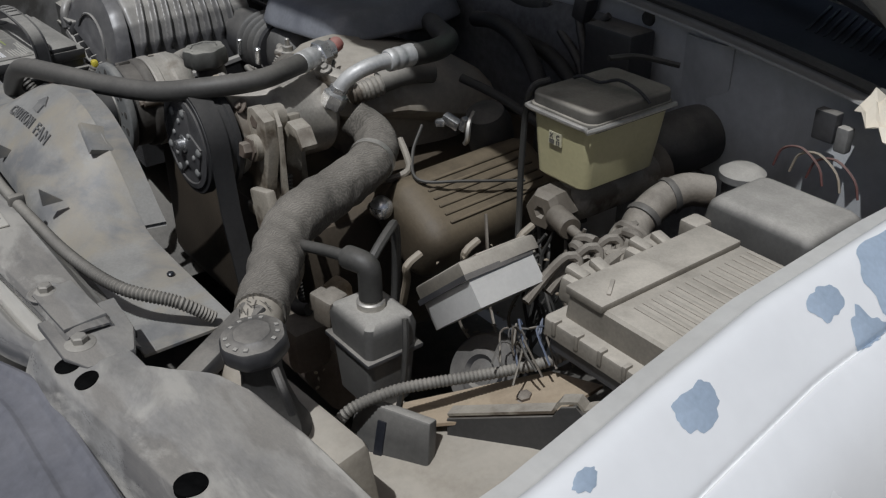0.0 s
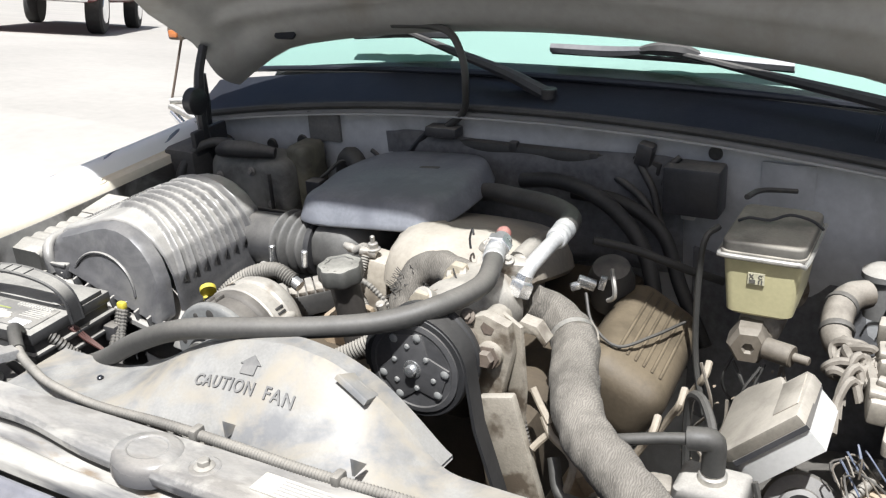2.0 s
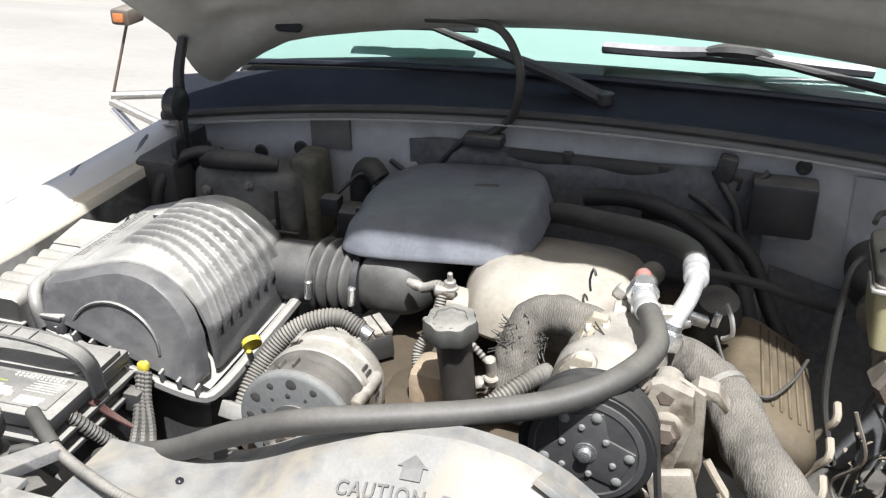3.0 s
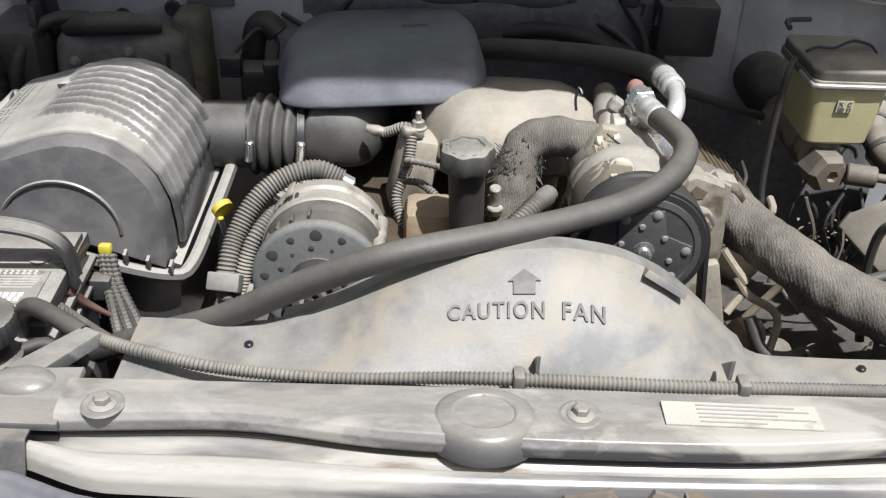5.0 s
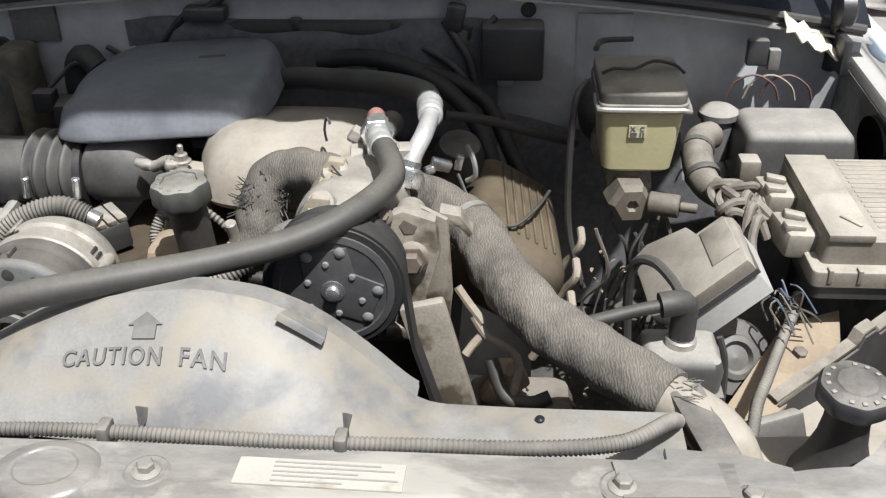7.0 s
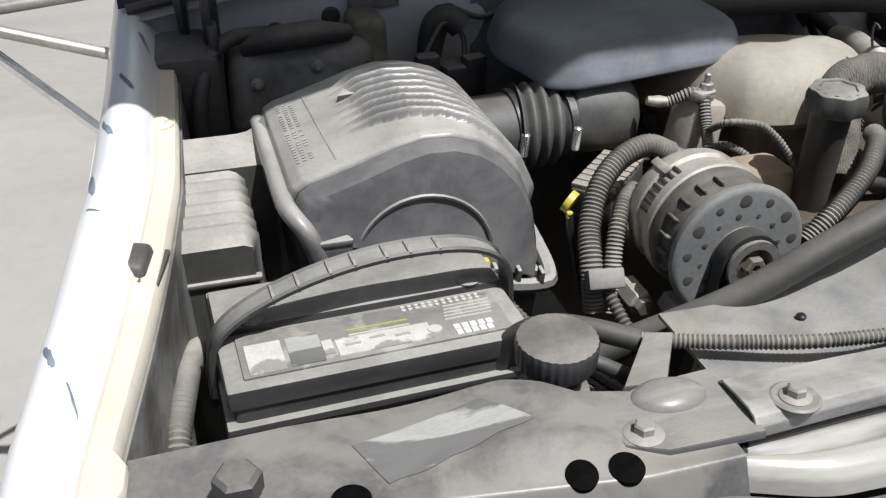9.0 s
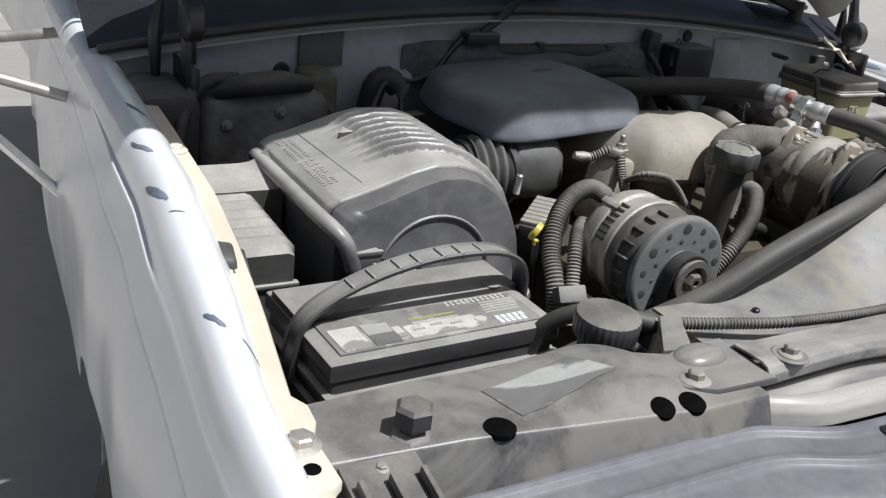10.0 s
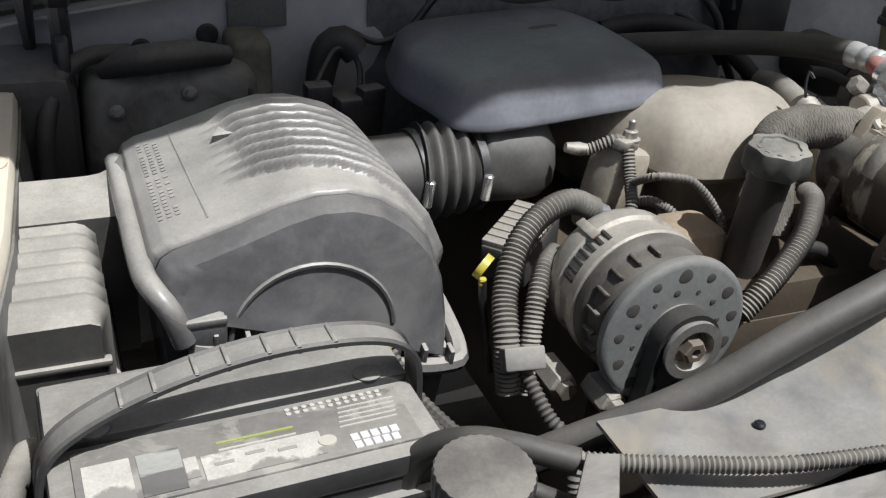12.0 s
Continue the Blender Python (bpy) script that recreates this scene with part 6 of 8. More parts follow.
alt_ring("pulley", STEEL, 0.268, [(0.024, 0), (0.0280, 0.002), (0.0280, 0.006), (0.0235, 0.009), (0.0235, 0.024), (0.0262, 0.026), (0.0262, 0.030), (0.0185, 0.0305), (0.0165, 0.022)], 40, -1)
b = bm_()
lathe(b, (AC.x, 0.247, AC.z), (0, -1, 0), [(0.0150, -0.002), (0.0150, 0.003), (0.0105, 0.004), (0.0105, 0.011), (0.0090, 0.0125), (0.0045, 0.0125), (0.0045, 0.006)], 6)
part("nut", b, RUST, alt, smooth=25)
belt_path = [(AC.x + 0.0262 * math.cos(radians(a)), AC.z + 0.0262 * math.sin(radians(a))) for a in range(-30, 190, 12)] + [(AC.x - 0.032, 0.93), (AC.x - 0.047, 0.85), (AC.x - 0.066, 0.74)]
b = bm_()
secs = []
for i, (x, z) in enumerate(belt_path):
    (xa, za), (xb, zb) = belt_path[max(0, i - 1)], belt_path[min(len(belt_path) - 1, i + 1)]
    d = Vector((xb - xa, 0, zb - za)).normalized()
    n2 = Vector((d.z, 0, -d.x))
    secs.append([Vector((x, w, z)) + n2 * h_ for w, h_ in ((0.245, -0.002), (0.262, -0.002), (0.262, 0.003), (0.245, 0.003))])
rings(b, secs)
part("belt_run", b, BELT_RUBBER, alt)
for at in ((-0.268, 0.30, 0.925), (-0.236, 0.270, 0.920)):
    b = bm_()
    lathe(b, at, (0, -1, 0), [(0.013, -0.03), (0.013, 0.004), (0.010, 0.006), (0.0085, 0.006), (0.0085, 0.013)], 6)
    part("lug_bolt", b, CAST_ALU, alt, smooth=25)
b = bm_()
box(b, (0, 0, 0), (0.030, 0.009, 0.003), 0.0014, m=Matrix.Translation((AC.x + 0.0660 * math.cos(radians(125)), 0.357, AC.z + 0.0660 * math.sin(radians(125)))) @ frame_of((math.cos(radians(125)), 0, math.sin(radians(125))), (0, 1, 0)))
part("raised_plate", b, CAST_ALU, alt)
ah = thing("alternator_harness", (-0.29, 0.37, 0.95), "pair of black corrugated harness conduits over the alternator", "conduit")
b = bm_()
tube(b, [(-0.300, 0.33, 0.90), (-0.300, 0.345, 0.945), (-0.292, 0.372, 0.975), (-0.272, 0.397, 1.005), (-0.242, 0.415, 1.024), (-0.208, 0.424, 1.030), (-0.18, 0.425, 1.018)], 0.0112, 14, ribs=0.0010, pitch=0.0040)
part("large_conduit", b, CONDUIT, ah)
b = bm_()
tube(b, [(-0.285, 0.325, 0.90), (-0.282, 0.335, 0.94), (-0.272, 0.352, 0.975), (-0.255, 0.375, 0.995), (-0.235, 0.392, 1.0)], 0.0085, 12, ribs=0.0009, pitch=0.0038)
part("small_conduit", b, CONDUIT, ah)
b = bm_()
box(b, (-0.298, 0.318, 0.945), (0.036, 0.018, 0.020), 0.002, rot=(-35, 0, -8))
part("strap_block", b, GREY_PLASTIC, ah, "pale plastic strap block")
b = bm_()
tube(b, [(-0.18, 0.425, 1.018), (-0.168, 0.424, 1.012)], 0.009, 10)
part("lug", b, BRIGHT, ah)
b = bm_()
tube(b, [(-0.295, 0.31, 0.93), (-0.285, 0.28, 0.905), (-0.265, 0.262, 0.885), (-0.272, 0.25, 0.86), (-0.27, 0.24, 0.82)], 0.0065, 10, ribs=0.0008, pitch=0.005)
part("lower_conduit", b, CONDUIT_DARK, ah)

# heater fins piece behind, and the dipstick ring
dip = thing("dipstick", (-0.31, 0.38, 0.98), "yellow pull ring of a dipstick", "dipstick")
b = bm_()
lathe(b, (-0.309, 0.386, 0.998), (-0.627, 0.631, 0.456), [(0.0120, -0.0035), (0.0120, 0.0035), (0.0090, 0.0035), (0.0090, -0.0035), (0.0120, -0.0035)], 24)
box(b, (-0.311, 0.381, 0.986), (0.007, 0.006, 0.008), 0.002)
part("ring", b, YELLOW, dip)
b = bm_()
tube(b, [(-0.311, 0.381, 0.988), (-0.305, 0.385, 0.95), (-0.29, 0.39, 0.88)], 0.004, 8)
part("tube", b, DARK_METAL, dip)
shield = thing("finned_heat_shield", (-0.225, 0.495, 0.95), "dusty finned metal cover beside the alternator", "heat shield")
b = bm_()
box(b, (-0.219, 0.487, 0.952), (0.092, 0.050, 0.036), 0.004, rot=(0, -4, 42))
part("body", b, LINER, shield)
for i in range(7):
    s = -0.039 + i * 0.013
    b = bm_()
    box(b, (-0.219 + s * math.cos(radians(42)), 0.487 + s * math.sin(radians(42)), 0.9725 + s * 0.07), (0.0112, 0.049, 0.006), 0.0012, rot=(0, -4, 42))
    part("fin", b, CAST_ALU, shield)
for k, (pts, r) in enumerate((([(-0.106, 0.478, 1.012), (-0.104, 0.445, 1.034), (-0.082, 0.440, 1.033), (-0.059, 0.44, 1.025), (-0.031, 0.44, 0.999), (-0.010, 0.44, 0.966), (-0.008, 0.45, 0.92)], 0.0040), ([(0.005, 0.36, 0.985), (0.030, 0.36, 0.982), (0.052, 0.36, 0.973), (0.067, 0.36, 0.952), (0.051, 0.362, 0.937), (0.02, 0.365, 0.93)], 0.0075))):
    b = bm_()
    tube(b, pts, r, 10, ribs=0.0006 if k == 0 else 0, pitch=0.005)
    lone("vacuum_hose", b, CONDUIT if k == 0 else HOSE_DARK, "thin dusty corrugated line beside the oil filler" if k == 0 else "short dark hose looping under the compressor", "hose")
for at, r in (((-0.030, 0.435, 0.965), 0.008), ((-0.012, 0.432, 0.955), 0.006)):
    b = bm_()
    lathe(b, at, (-0.3, -0.7, 0.6), [(r * 1.4, -0.02), (r * 1.4, 0), (r, 0.001), (r, 0.012), (r * 0.6, 0.014)], 8)
    lone("sender_unit", b, CAST_ALU, "small dusty sender screwed into the block", "sensor", group="senders")

# ---- behind the engine ----
dst = thing("distributor", (0.22, 0.63, 1.0), "dark distributor cap with silver clips", "distributor")
b = bm_()
lathe(b, (0.218, 0.640, 0.985), (0.1, -0.35, 1), [(0.030, -0.03), (0.033, 0.0), (0.033, 0.02), (0.026, 0.038), (0.010, 0.045)], 24)
part("cap", b, LINER, dst)
for at, sz, rt in (((0.200, 0.588, 1.010), (0.026, 0.012, 0.014), (10, 20, 20)), ((0.222, 0.592, 1.012), (0.010, 0.010, 0.020), (0, 15, 10)), ((0.186, 0.580, 1.006), (0.014, 0.010, 0.010), (0, -10, 30))):
    b = bm_()
    box(b, at, sz, 0.002, rot=rt)
    part("clip", b, BRIGHT, dst)
b = bm_()
tube(b, [(0.232, 0.600, 1.030), (0.240, 0.585, 1.020), (0.243, 0.58, 1.0), (0.232, 0.585, 0.99)], 0.0035, 6)
part("lead", b, STEEL, dst)
hh = thing("heater_hoses", (0.22, 0.72, 1.0), "dark heater hoses sweeping along the firewall", "hose")
for k, (pts, r) in enumerate((
        ([(0.02, 0.775, 1.075), (0.08, 0.765, 1.085), (0.146, 0.752, 1.076), (0.205, 0.735, 1.045), (0.245, 0.715, 1.0), (0.275, 0.68, 0.93), (0.32, 0.64, 0.87)], 0.012),
        ([(0.10, 0.79, 1.06), (0.18, 0.785, 1.055), (0.25, 0.77, 1.02), (0.29, 0.74, 0.95), (0.34, 0.70, 0.88)], 0.011),
        ([(0.205, 0.60, 1.07), (0.26, 0.62, 1.055), (0.32, 0.64, 1.03), (0.37, 0.66, 1.01)], 0.006),
        ([(0.13, 0.52, 1.06), (0.135, 0.56, 1.065), (0.14, 0.60, 1.06)], 0.015))):
    b = bm_()
    tube(b, pts, r, 14)
    part("hose", b, HOSE_DARK if k < 3 else CONDUIT, hh)
b = bm_()
box(b, (0.285, 0.81, 1.082), (0.086, 0.05, 0.076), 0.006)
lone("module_box", b, BLACK_PLASTIC, "dark plastic module box on the firewall", "module")
b = bm_()
tube(b, [(0.128, 0.475, 1.052), (0.132, 0.50, 1.056), (0.136, 0.52, 1.060)], 0.0135, 14, ribs=0.0012, pitch=0.006)
lone("vent_hose", b, CAST_ALU, "pale ribbed vent hose behind the compressor", "hose")
b = bm_()
tube(b, [(0.085, 0.470, 1.092), (0.083, 0.472, 1.105), (0.086, 0.475, 1.118), (0.090, 0.47, 1.112)], 0.0016, 6)
lone("wire_hook", b, DARK_METAL, "thin bent wire hook", "wire")

pw = thing("pump_wires", (0.27, 0.30, 0.92), "looped tan wires below the hose", "wire")
for k, pts in enumerate(([(0.235, 0.325, 1.0), (0.247, 0.318, 0.985), (0.262, 0.31, 0.968)], [(0.252, 0.315, 0.972), (0.266, 0.305, 0.955), (0.29, 0.295, 0.945), (0.298, 0.29, 0.93), (0.292, 0.28, 0.90)], [(0.262, 0.31, 0.955), (0.252, 0.305, 0.945), (0.244, 0.30, 0.935)])):
    b = bm_()
    tube(b, pts, 0.0045, 8)
    part("wire", b, WIRE_TAN, pw)

# ---- air cleaner ----
air = thing("air_cleaner", (-0.47, 0.46, 0.9), "black ribbed air cleaner box with a dusty lid", "air cleaner")
AP = [(-0.590, 1.046), (-0.584, 1.058), (-0.574, 1.064), (-0.552, 1.070), (-0.520, 1.080), (-0.490, 1.090), (-0.462, 1.096), (-0.435, 1.095), (-0.410, 1.087), (-0.387, 1.071), (-0.368, 1.048), (-0.356, 1.018), (-0.352, 0.985), (-0.351, 0.960)]
AC_MID = (-0.462, 0.985)


def air_prof(q):
    i = min(int(q), len(AP) - 2)
    t = q - i
    return AP[i][0] + (AP[i + 1][0] - AP[i][0]) * t, AP[i][1] + (AP[i + 1][1] - AP[i][1]) * t


def air_lid(u, v):
    """u round the arch, v from front to rear."""
    x, z = air_prof(u * (len(AP) - 1))
    y = 0.372 + 0.215 * v
    d = Vector((x - AC_MID[0], z - AC_MID[1]))
    rib = 0.0
    k = (u - 0.30) / 0.59
    if 0 < k < 1:
        ph = (y - (0.433 - 0.049 * k)) / (0.0167 + 0.0066 * k)
        if -0.4 < ph < 7.4:
            rib = 0.0092 * max(0.0, math.cos(2 * math.pi * ph)) * smooth_step(k / 0.16) * smooth_step((1 - k) / 0.08)
    edge = min(v / 0.05, (1 - v) / 0.05, 1.0)
    shrink = 1 - 0.045 * (1 - math.sqrt(max(0, 1 - (1 - edge) ** 2)))
    return (AC_MID[0] + d.x * (shrink + rib / max(0.02, d.length)), y, AC_MID[1] + d.y * (shrink + rib / max(0.02, d.length)))


b = bm_()
sheet(b, air_lid, 100, 170, 0.003)
lid = part("lid", b, AIRBOX, air)
# front face with its round embossing
b = bm_()
front = []
for k, (yy, s) in enumerate(((0.375, 0.955), (0.362, 0.94), (0.3535, 0.90), (0.350, 0.82))):
    sec = []
    for i in range(61):
        x, z = air_prof(i / 60 * (len(AP) - 1))
        sec.append((AC_MID[0] + (x - AC_MID[0]) * s, yy - 0.016 * (1 - (z - 0.95) / 0.15), AC_MID[1] + (z - AC_MID[1]) * s))
    sec += [(-0.36 - 0.225 * t, yy - 0.016, 0.950 + 0.078 * t) for t in (0.02, 0.25, 0.5, 0.75, 0.98)]
    front.append(sec)
rings(b, front, cap0=False)
ff = part("front_face", b, AIRBOX_FACE, lid, "smooth dark front face")
b = bm_()
tube(b, [(-0.472 + 0.064 * math.cos(radians(a)), 0.3495 - 0.016 * (1 - (0.040 + 0.058 * math.sin(radians(a))) / 0.15), 0.990 + 0.058 * math.sin(radians(a))) for a in range(0, 181, 9)], 0.0022, 6, raw=True)
part("arc_rib", b, AIRBOX, ff)
# flange round the lid's foot
b = bm_()
tube(b, [(-0.592, 0.569, 1.046), (-0.592, 0.50, 1.046), (-0.592, 0.38, 1.046), (-0.588, 0.350, 1.043), (-0.578, 0.336, 1.030), (-0.570, 0.332, 1.005)], 0.009, 10)
part("lid_edge", b, AIRBOX, air)
b = bm_()
tube(b, [(-0.565, 0.334, 0.998), (-0.50, 0.334, 0.975), (-0.42, 0.334, 0.952), (-0.362, 0.336, 0.940), (-0.342, 0.352, 0.942), (-0.335, 0.45, 0.955), (-0.330, 0.55, 0.970), (-0.335, 0.60, 0.975)], 0.008, 8)
fl = part("lower_flange", b, AIRBOX, air)
for i in range(9):
    t = i / 8
    b = bm_()
    box(b, (-0.548 + 0.19 * t, 0.335, 1.000 - 0.052 * t), (0.004, 0.012, 0.022), 0.001, rot=(12, 0, 0))
    part("flange_tooth", b, AIRBOX, fl)
b = bm_()
box(b, (-0.556, 0.338, 1.010), (0.034, 0.018, 0.024), 0.004)
box(b, (-0.556, 0.330, 1.021), (0.034, 0.006, 0.006), 0.002)
part("latch", b, AIRBOX, air)
b = bm_()
rings(b, [[(-0.585, 0.35, 1.03), (-0.352, 0.35, 0.945), (-0.345, 0.59, 0.965), (-0.585, 0.59, 1.035)], [(-0.57, 0.36, 0.82), (-0.37, 0.36, 0.80), (-0.37, 0.58, 0.80), (-0.57, 0.58, 0.82)]])
part("lower_box", b, AIRBOX, air, smooth=20)
# moulded line and unreadable print on the flat of the lid
b = bm_()
tube(b, [(-0.545, 0.565, 1.0726), (-0.540, 0.39, 1.0738)], 0.0008, 5)
part("moulded_line", b, AIRBOX, lid)
b = bm_()
rnd = random.Random(3)
for k in range(3):
    for i in range(24):
        if rnd.random() > 0.12:
            box(b, (-0.572 + k * 0.0066, 0.555 - i * 0.0062, 1.0650 + k * 0.0018), (0.0036, 0.0034 + 0.0016 * rnd.random(), 0.0006), 0, rot=(0, -16, 0))
part("embossed_print", b, AIRBOX, lid, "rows of small unreadable embossed print")
b = bm_()
prism(b, [(0, -0.010), (0.012, 0.0), (0.0, 0.010)], pose(-0.506, 0.51, 1.0835, 0, -18, 100), 0.006, 0.001)
part("triangle_mark", b, AIRBOX, lid)

inlet = thing("air_inlet_box", (-0.655, 0.46, 0.9), "dusty black stepped air inlet duct beside the fender", "air duct")
b = bm_()
secs = []
for i in range(61):
    y = 0.352 + 0.138 * i / 60
    g = 0.0042 * abs(math.sin(math.pi * (y - 0.365) / 0.0225)) if y > 0.365 else -0.004 * (0.365 - y) / 0.013
    z = 1.026 + 0.03 * (y - 0.42) + g
    secs.append([(-0.700 - g, y, 0.86), (-0.700 - g, y, z - 0.012), (-0.697, y, z - 0.003), (-0.690, y, z), (-0.632, y, z), (-0.625, y, z - 0.003), (-0.621 + g, y, z - 0.012), (-0.621 + g, y, 0.86)])
rings(b, secs)
part("ribbed_duct", b, DUCT_DUST, inlet, "soft corrugated duct top", smooth=60)
b = bm_()
box(b, (-0.661, 0.353, 0.986), (0.084, 0.010, 0.006), 0.0025)
part("seam_lip", b, DUCT_DUST, inlet)
b = bm_()
box(b, (-0.655, 0.44, 0.90), (0.088, 0.16, 0.12), 0.010)
part("lower_duct", b, AIRBOX, inlet)
b = bm_()
secs = []
for i in range(13):
    v = i / 12
    y, z = 0.487 + 0.062 * v, 1.034 + 0.010 * v
    top = [(-0.703 + 0.116 * k / 12, y, z + 0.018 * v * abs(k / 6 - 1) ** 6) for k in range(13)]
    secs.append([(-0.700, y, 0.90)] + top + [(-0.590, y, 0.90)])
rings(b, secs)
part("rear_duct", b, DUCT_DUST, inlet, "flared rear plate of the duct", smooth=30)

# ---- battery ----
bat = thing("battery", (-0.57, 0.225, 0.85), "dusty black car battery with a worn label and strap handle", "battery")
b = bm_()
box(b, (-0.571, 0.226, 0.895), (0.236, 0.166, 0.19), 0.005)
part("case", b, BATTERY, bat)
b = bm_()
box(b, (-0.571, 0.226, 0.991), (0.244, 0.174, 0.018), 0.004)
part("lid", b, BATTERY, bat)
b = bm_()
box(b, (-0.571, 0.226, 0.966), (0.250, 0.182, 0.007), 0.0025)
part("lid_rim", b, BATTERY, bat)
b = bm_()
box(b, (-0.571, 0.226, 0.944), (0.250, 0.182, 0.007), 0.0025)
part("case_ledge", b, BATTERY, bat)
b = bm_()
box(b, (-0.571, 0.262, 1.0015), (0.240, 0.072, 0.010), 0.002)
part("vent_cover", b, BATTERY, bat)
b = bm_()
box(b, (-0.571, 0.186, 1.0008), (0.214, 0.066, 0.0022), 0.0005)
lb = part("top_label", b, BATTERY_TOP, bat, "worn grey top label with unreadable print")


def lbar(x, y, w, h, mat, name="print_bar", z=1.0022):
    b = bm_()
    box(b, (-0.571 + x, 0.186 + y, z), (w, h, 0.0008), 0)
    part(name, b, mat, lb)


lbar(-0.088, -0.008, 0.028, 0.046, BAT_WHITE, "white_panel")
lbar(-0.057, -0.007, 0.026, 0.044, LABEL_WORN, "worn_panel")
lbar(0.005, -0.014, 0.076, 0.026, BAT_WHITE, "white_panel")
lbar(-0.0395, -0.010, 0.008, 0.022, BAT_WHITE, "white_panel")
lbar(0.004, 0.010, 0.050, 0.0022, LABEL_GREEN, "green_bar")
lbar(0.004, 0.002, 0.050, 0.0015, BAT_WHITE)
for i in range(3):
    lbar(-0.020 + 0.02 * i, -0.013 + 0.004 * (i % 2), 0.012, 0.003, LABEL_GREY, z=1.0028)
for i in range(5):
    lbar(0.082 - 0.001 * i, 0.020 - i * 0.0055, 0.040, 0.0010, BAT_WHITE)
for i in range(12):
    for k in range(2):
        b = bm_()
        lathe(b, (-0.571 + 0.030 + i * 0.0058, 0.186 + 0.0255 + k * 0.005, 1.002), (0, 0, 1), [(0.0019, 0), (0.0019, 0.0007)], 8)
        part("dot", b, BAT_WHITE, lb)
for k, w in ((0, 0.034), (1, 0.032)):
    for i in range(5):
        lbar(0.064 + i * w / 5, -0.0165 - k * 0.009, w / 6.5, 0.0072, LABEL_WHITE, "bold_mark")
b = bm_()
lathe(b, (-0.571 + 0.046, 0.1715, 1.002), (0, 0, 1), [(0.006, 0), (0.006, 0.0014)], 20)
part("round_mark", b, LABEL_PAPER, lb)
b = bm_()
pts = [(-0.698, 0.222, 0.955), (-0.692, 0.221, 0.998), (-0.668, 0.220, 1.022), (-0.618, 0.219, 1.042), (-0.560, 0.219, 1.052), (-0.505, 0.218, 1.052), (-0.468, 0.224, 1.040), (-0.450, 0.228, 1.020), (-0.446, 0.230, 0.985)]
line = spline(pts, 0.006)
secs = []
for i, p in enumerate(line):
    d = (line[min(i + 1, len(line) - 1)] - line[max(i - 1, 0)]).normalized()
    up = d.cross(Vector((0, 1, 0))).normalized()
    secs.append([p + Vector((0, w, 0)) + up * h for w, h in ((-0.014, 0), (0.014, 0), (0.014, 0.003), (0.012, 0.005), (0.010, 0.003), (-0.010, 0.003), (-0.012, 0.005), (-0.014, 0.003))])
rings(b, secs)
hd = part("strap_handle", b, BATTERY, bat, "arched black strap handle")
for i in range(7):
    p = line[int(len(line) * (0.30 + 0.065 * i))]
    b = bm_()
    box(b, p + Vector((0, 0, 0.0018)), (0.003, 0.027, 0.006), 0.0008, rot=(0, -(i - 3) * 3.2, 0))
    part("strap_rib", b, BATTERY, hd)
for x in (-0.662, -0.478):
    b = bm_()
    lathe(b, (x, 0.235, 1.0065), (0, 0, 1), [(0.011, 0), (0.011, 0.001), (0.009, 0.0018), (0.0, 0.0018)], 24)
    part("vent_cap", b, BATTERY, bat)
bat.location += Vector((0.021, 0.012, 0.007))
bat.rotation_euler.z, bat.scale.x, bat.scale.y = radians(2), 0.98, 0.84
b = bm_()
tube(b, [(-0.455, 0.185, 0.985), (-0.438, 0.200, 0.990), (-0.425, 0.215, 0.965), (-0.41, 0.235, 0.93), (-0.39, 0.25, 0.90)], 0.008, 10, ribs=0.001, pitch=0.005)
lone("battery_cable", b, CONDUIT_DARK, "black corrugated cable leaving the battery", "cable")
b = bm_()
for k in range(3):
    tube(b, [(-0.452, 0.225 + k * 0.004, 0.99), (-0.435, 0.235 + k * 0.004, 0.985), (-0.425, 0.25 + k * 0.003, 0.96), (-0.405, 0.27, 0.93)], 0.0022, 6)
lone("battery_wires", b, WIRE_RED, "reddish wires beside the battery", "wire")
b = bm_()
tube(b, [(-0.664, 0.345, 0.90), (-0.680, 0.315, 0.945), (-0.690, 0.275, 0.962), (-0.697, 0.225, 0.970), (-0.706, 0.175, 0.960), (-0.708, 0.140, 0.92)], 0.0095, 12, ribs=0.0010, pitch=0.0048)
lone("side_conduit", b, CONDUIT, "dust-caked corrugated conduit between battery and fender", "conduit")
# wiring with yellow tags between battery and alternator
hw = thing("tagged_harness", (-0.40, 0.30, 0.95), "wiring harness with yellow tags beside the battery", "harness")
for k in range(3):
    b = bm_()
    tube(b, [(-0.426 + k * 0.005, 0.320, 0.975), (-0.418 + k * 0.006, 0.300, 0.952), (-0.404 + k * 0.011, 0.268, 0.930), (-0.385 + k * 0.014, 0.225, 0.918), (-0.368 + k * 0.016, 0.18, 0.915)], 0.0055, 8, ribs=0.0006, pitch=0.005)
    part("conduit", b, CONDUIT_DARK, hw)
b = bm_()
box(b, (-0.422, 0.322, 0.981), (0.014, 0.010, 0.012), 0.003)
part("yellow_tag", b, YELLOW, hw)
b = bm_()
box(b, (-0.424, 0.300, 0.948), (0.024, 0.020, 0.026), 0.003)
part("connector", b, BLACK_PLASTIC, hw)

# ---- caps ----
tankl = thing("coolant_tank", (-0.446, 0.09, 0.95), "dark overflow tank with a broad ribbed black cap", "coolant tank")
b = bm_()
lathe(b, (-0.446, 0.090, 1.039), (0, -0.05, 1), [(0.022, -0.002), (0.0270, 0.0), (0.0282, 0.003), (0.0286, 0.018), (0.0278, 0.0205), (0.023, 0.0215), (0.0, 0.0205)], 180, lobes=30, depth=0.012)
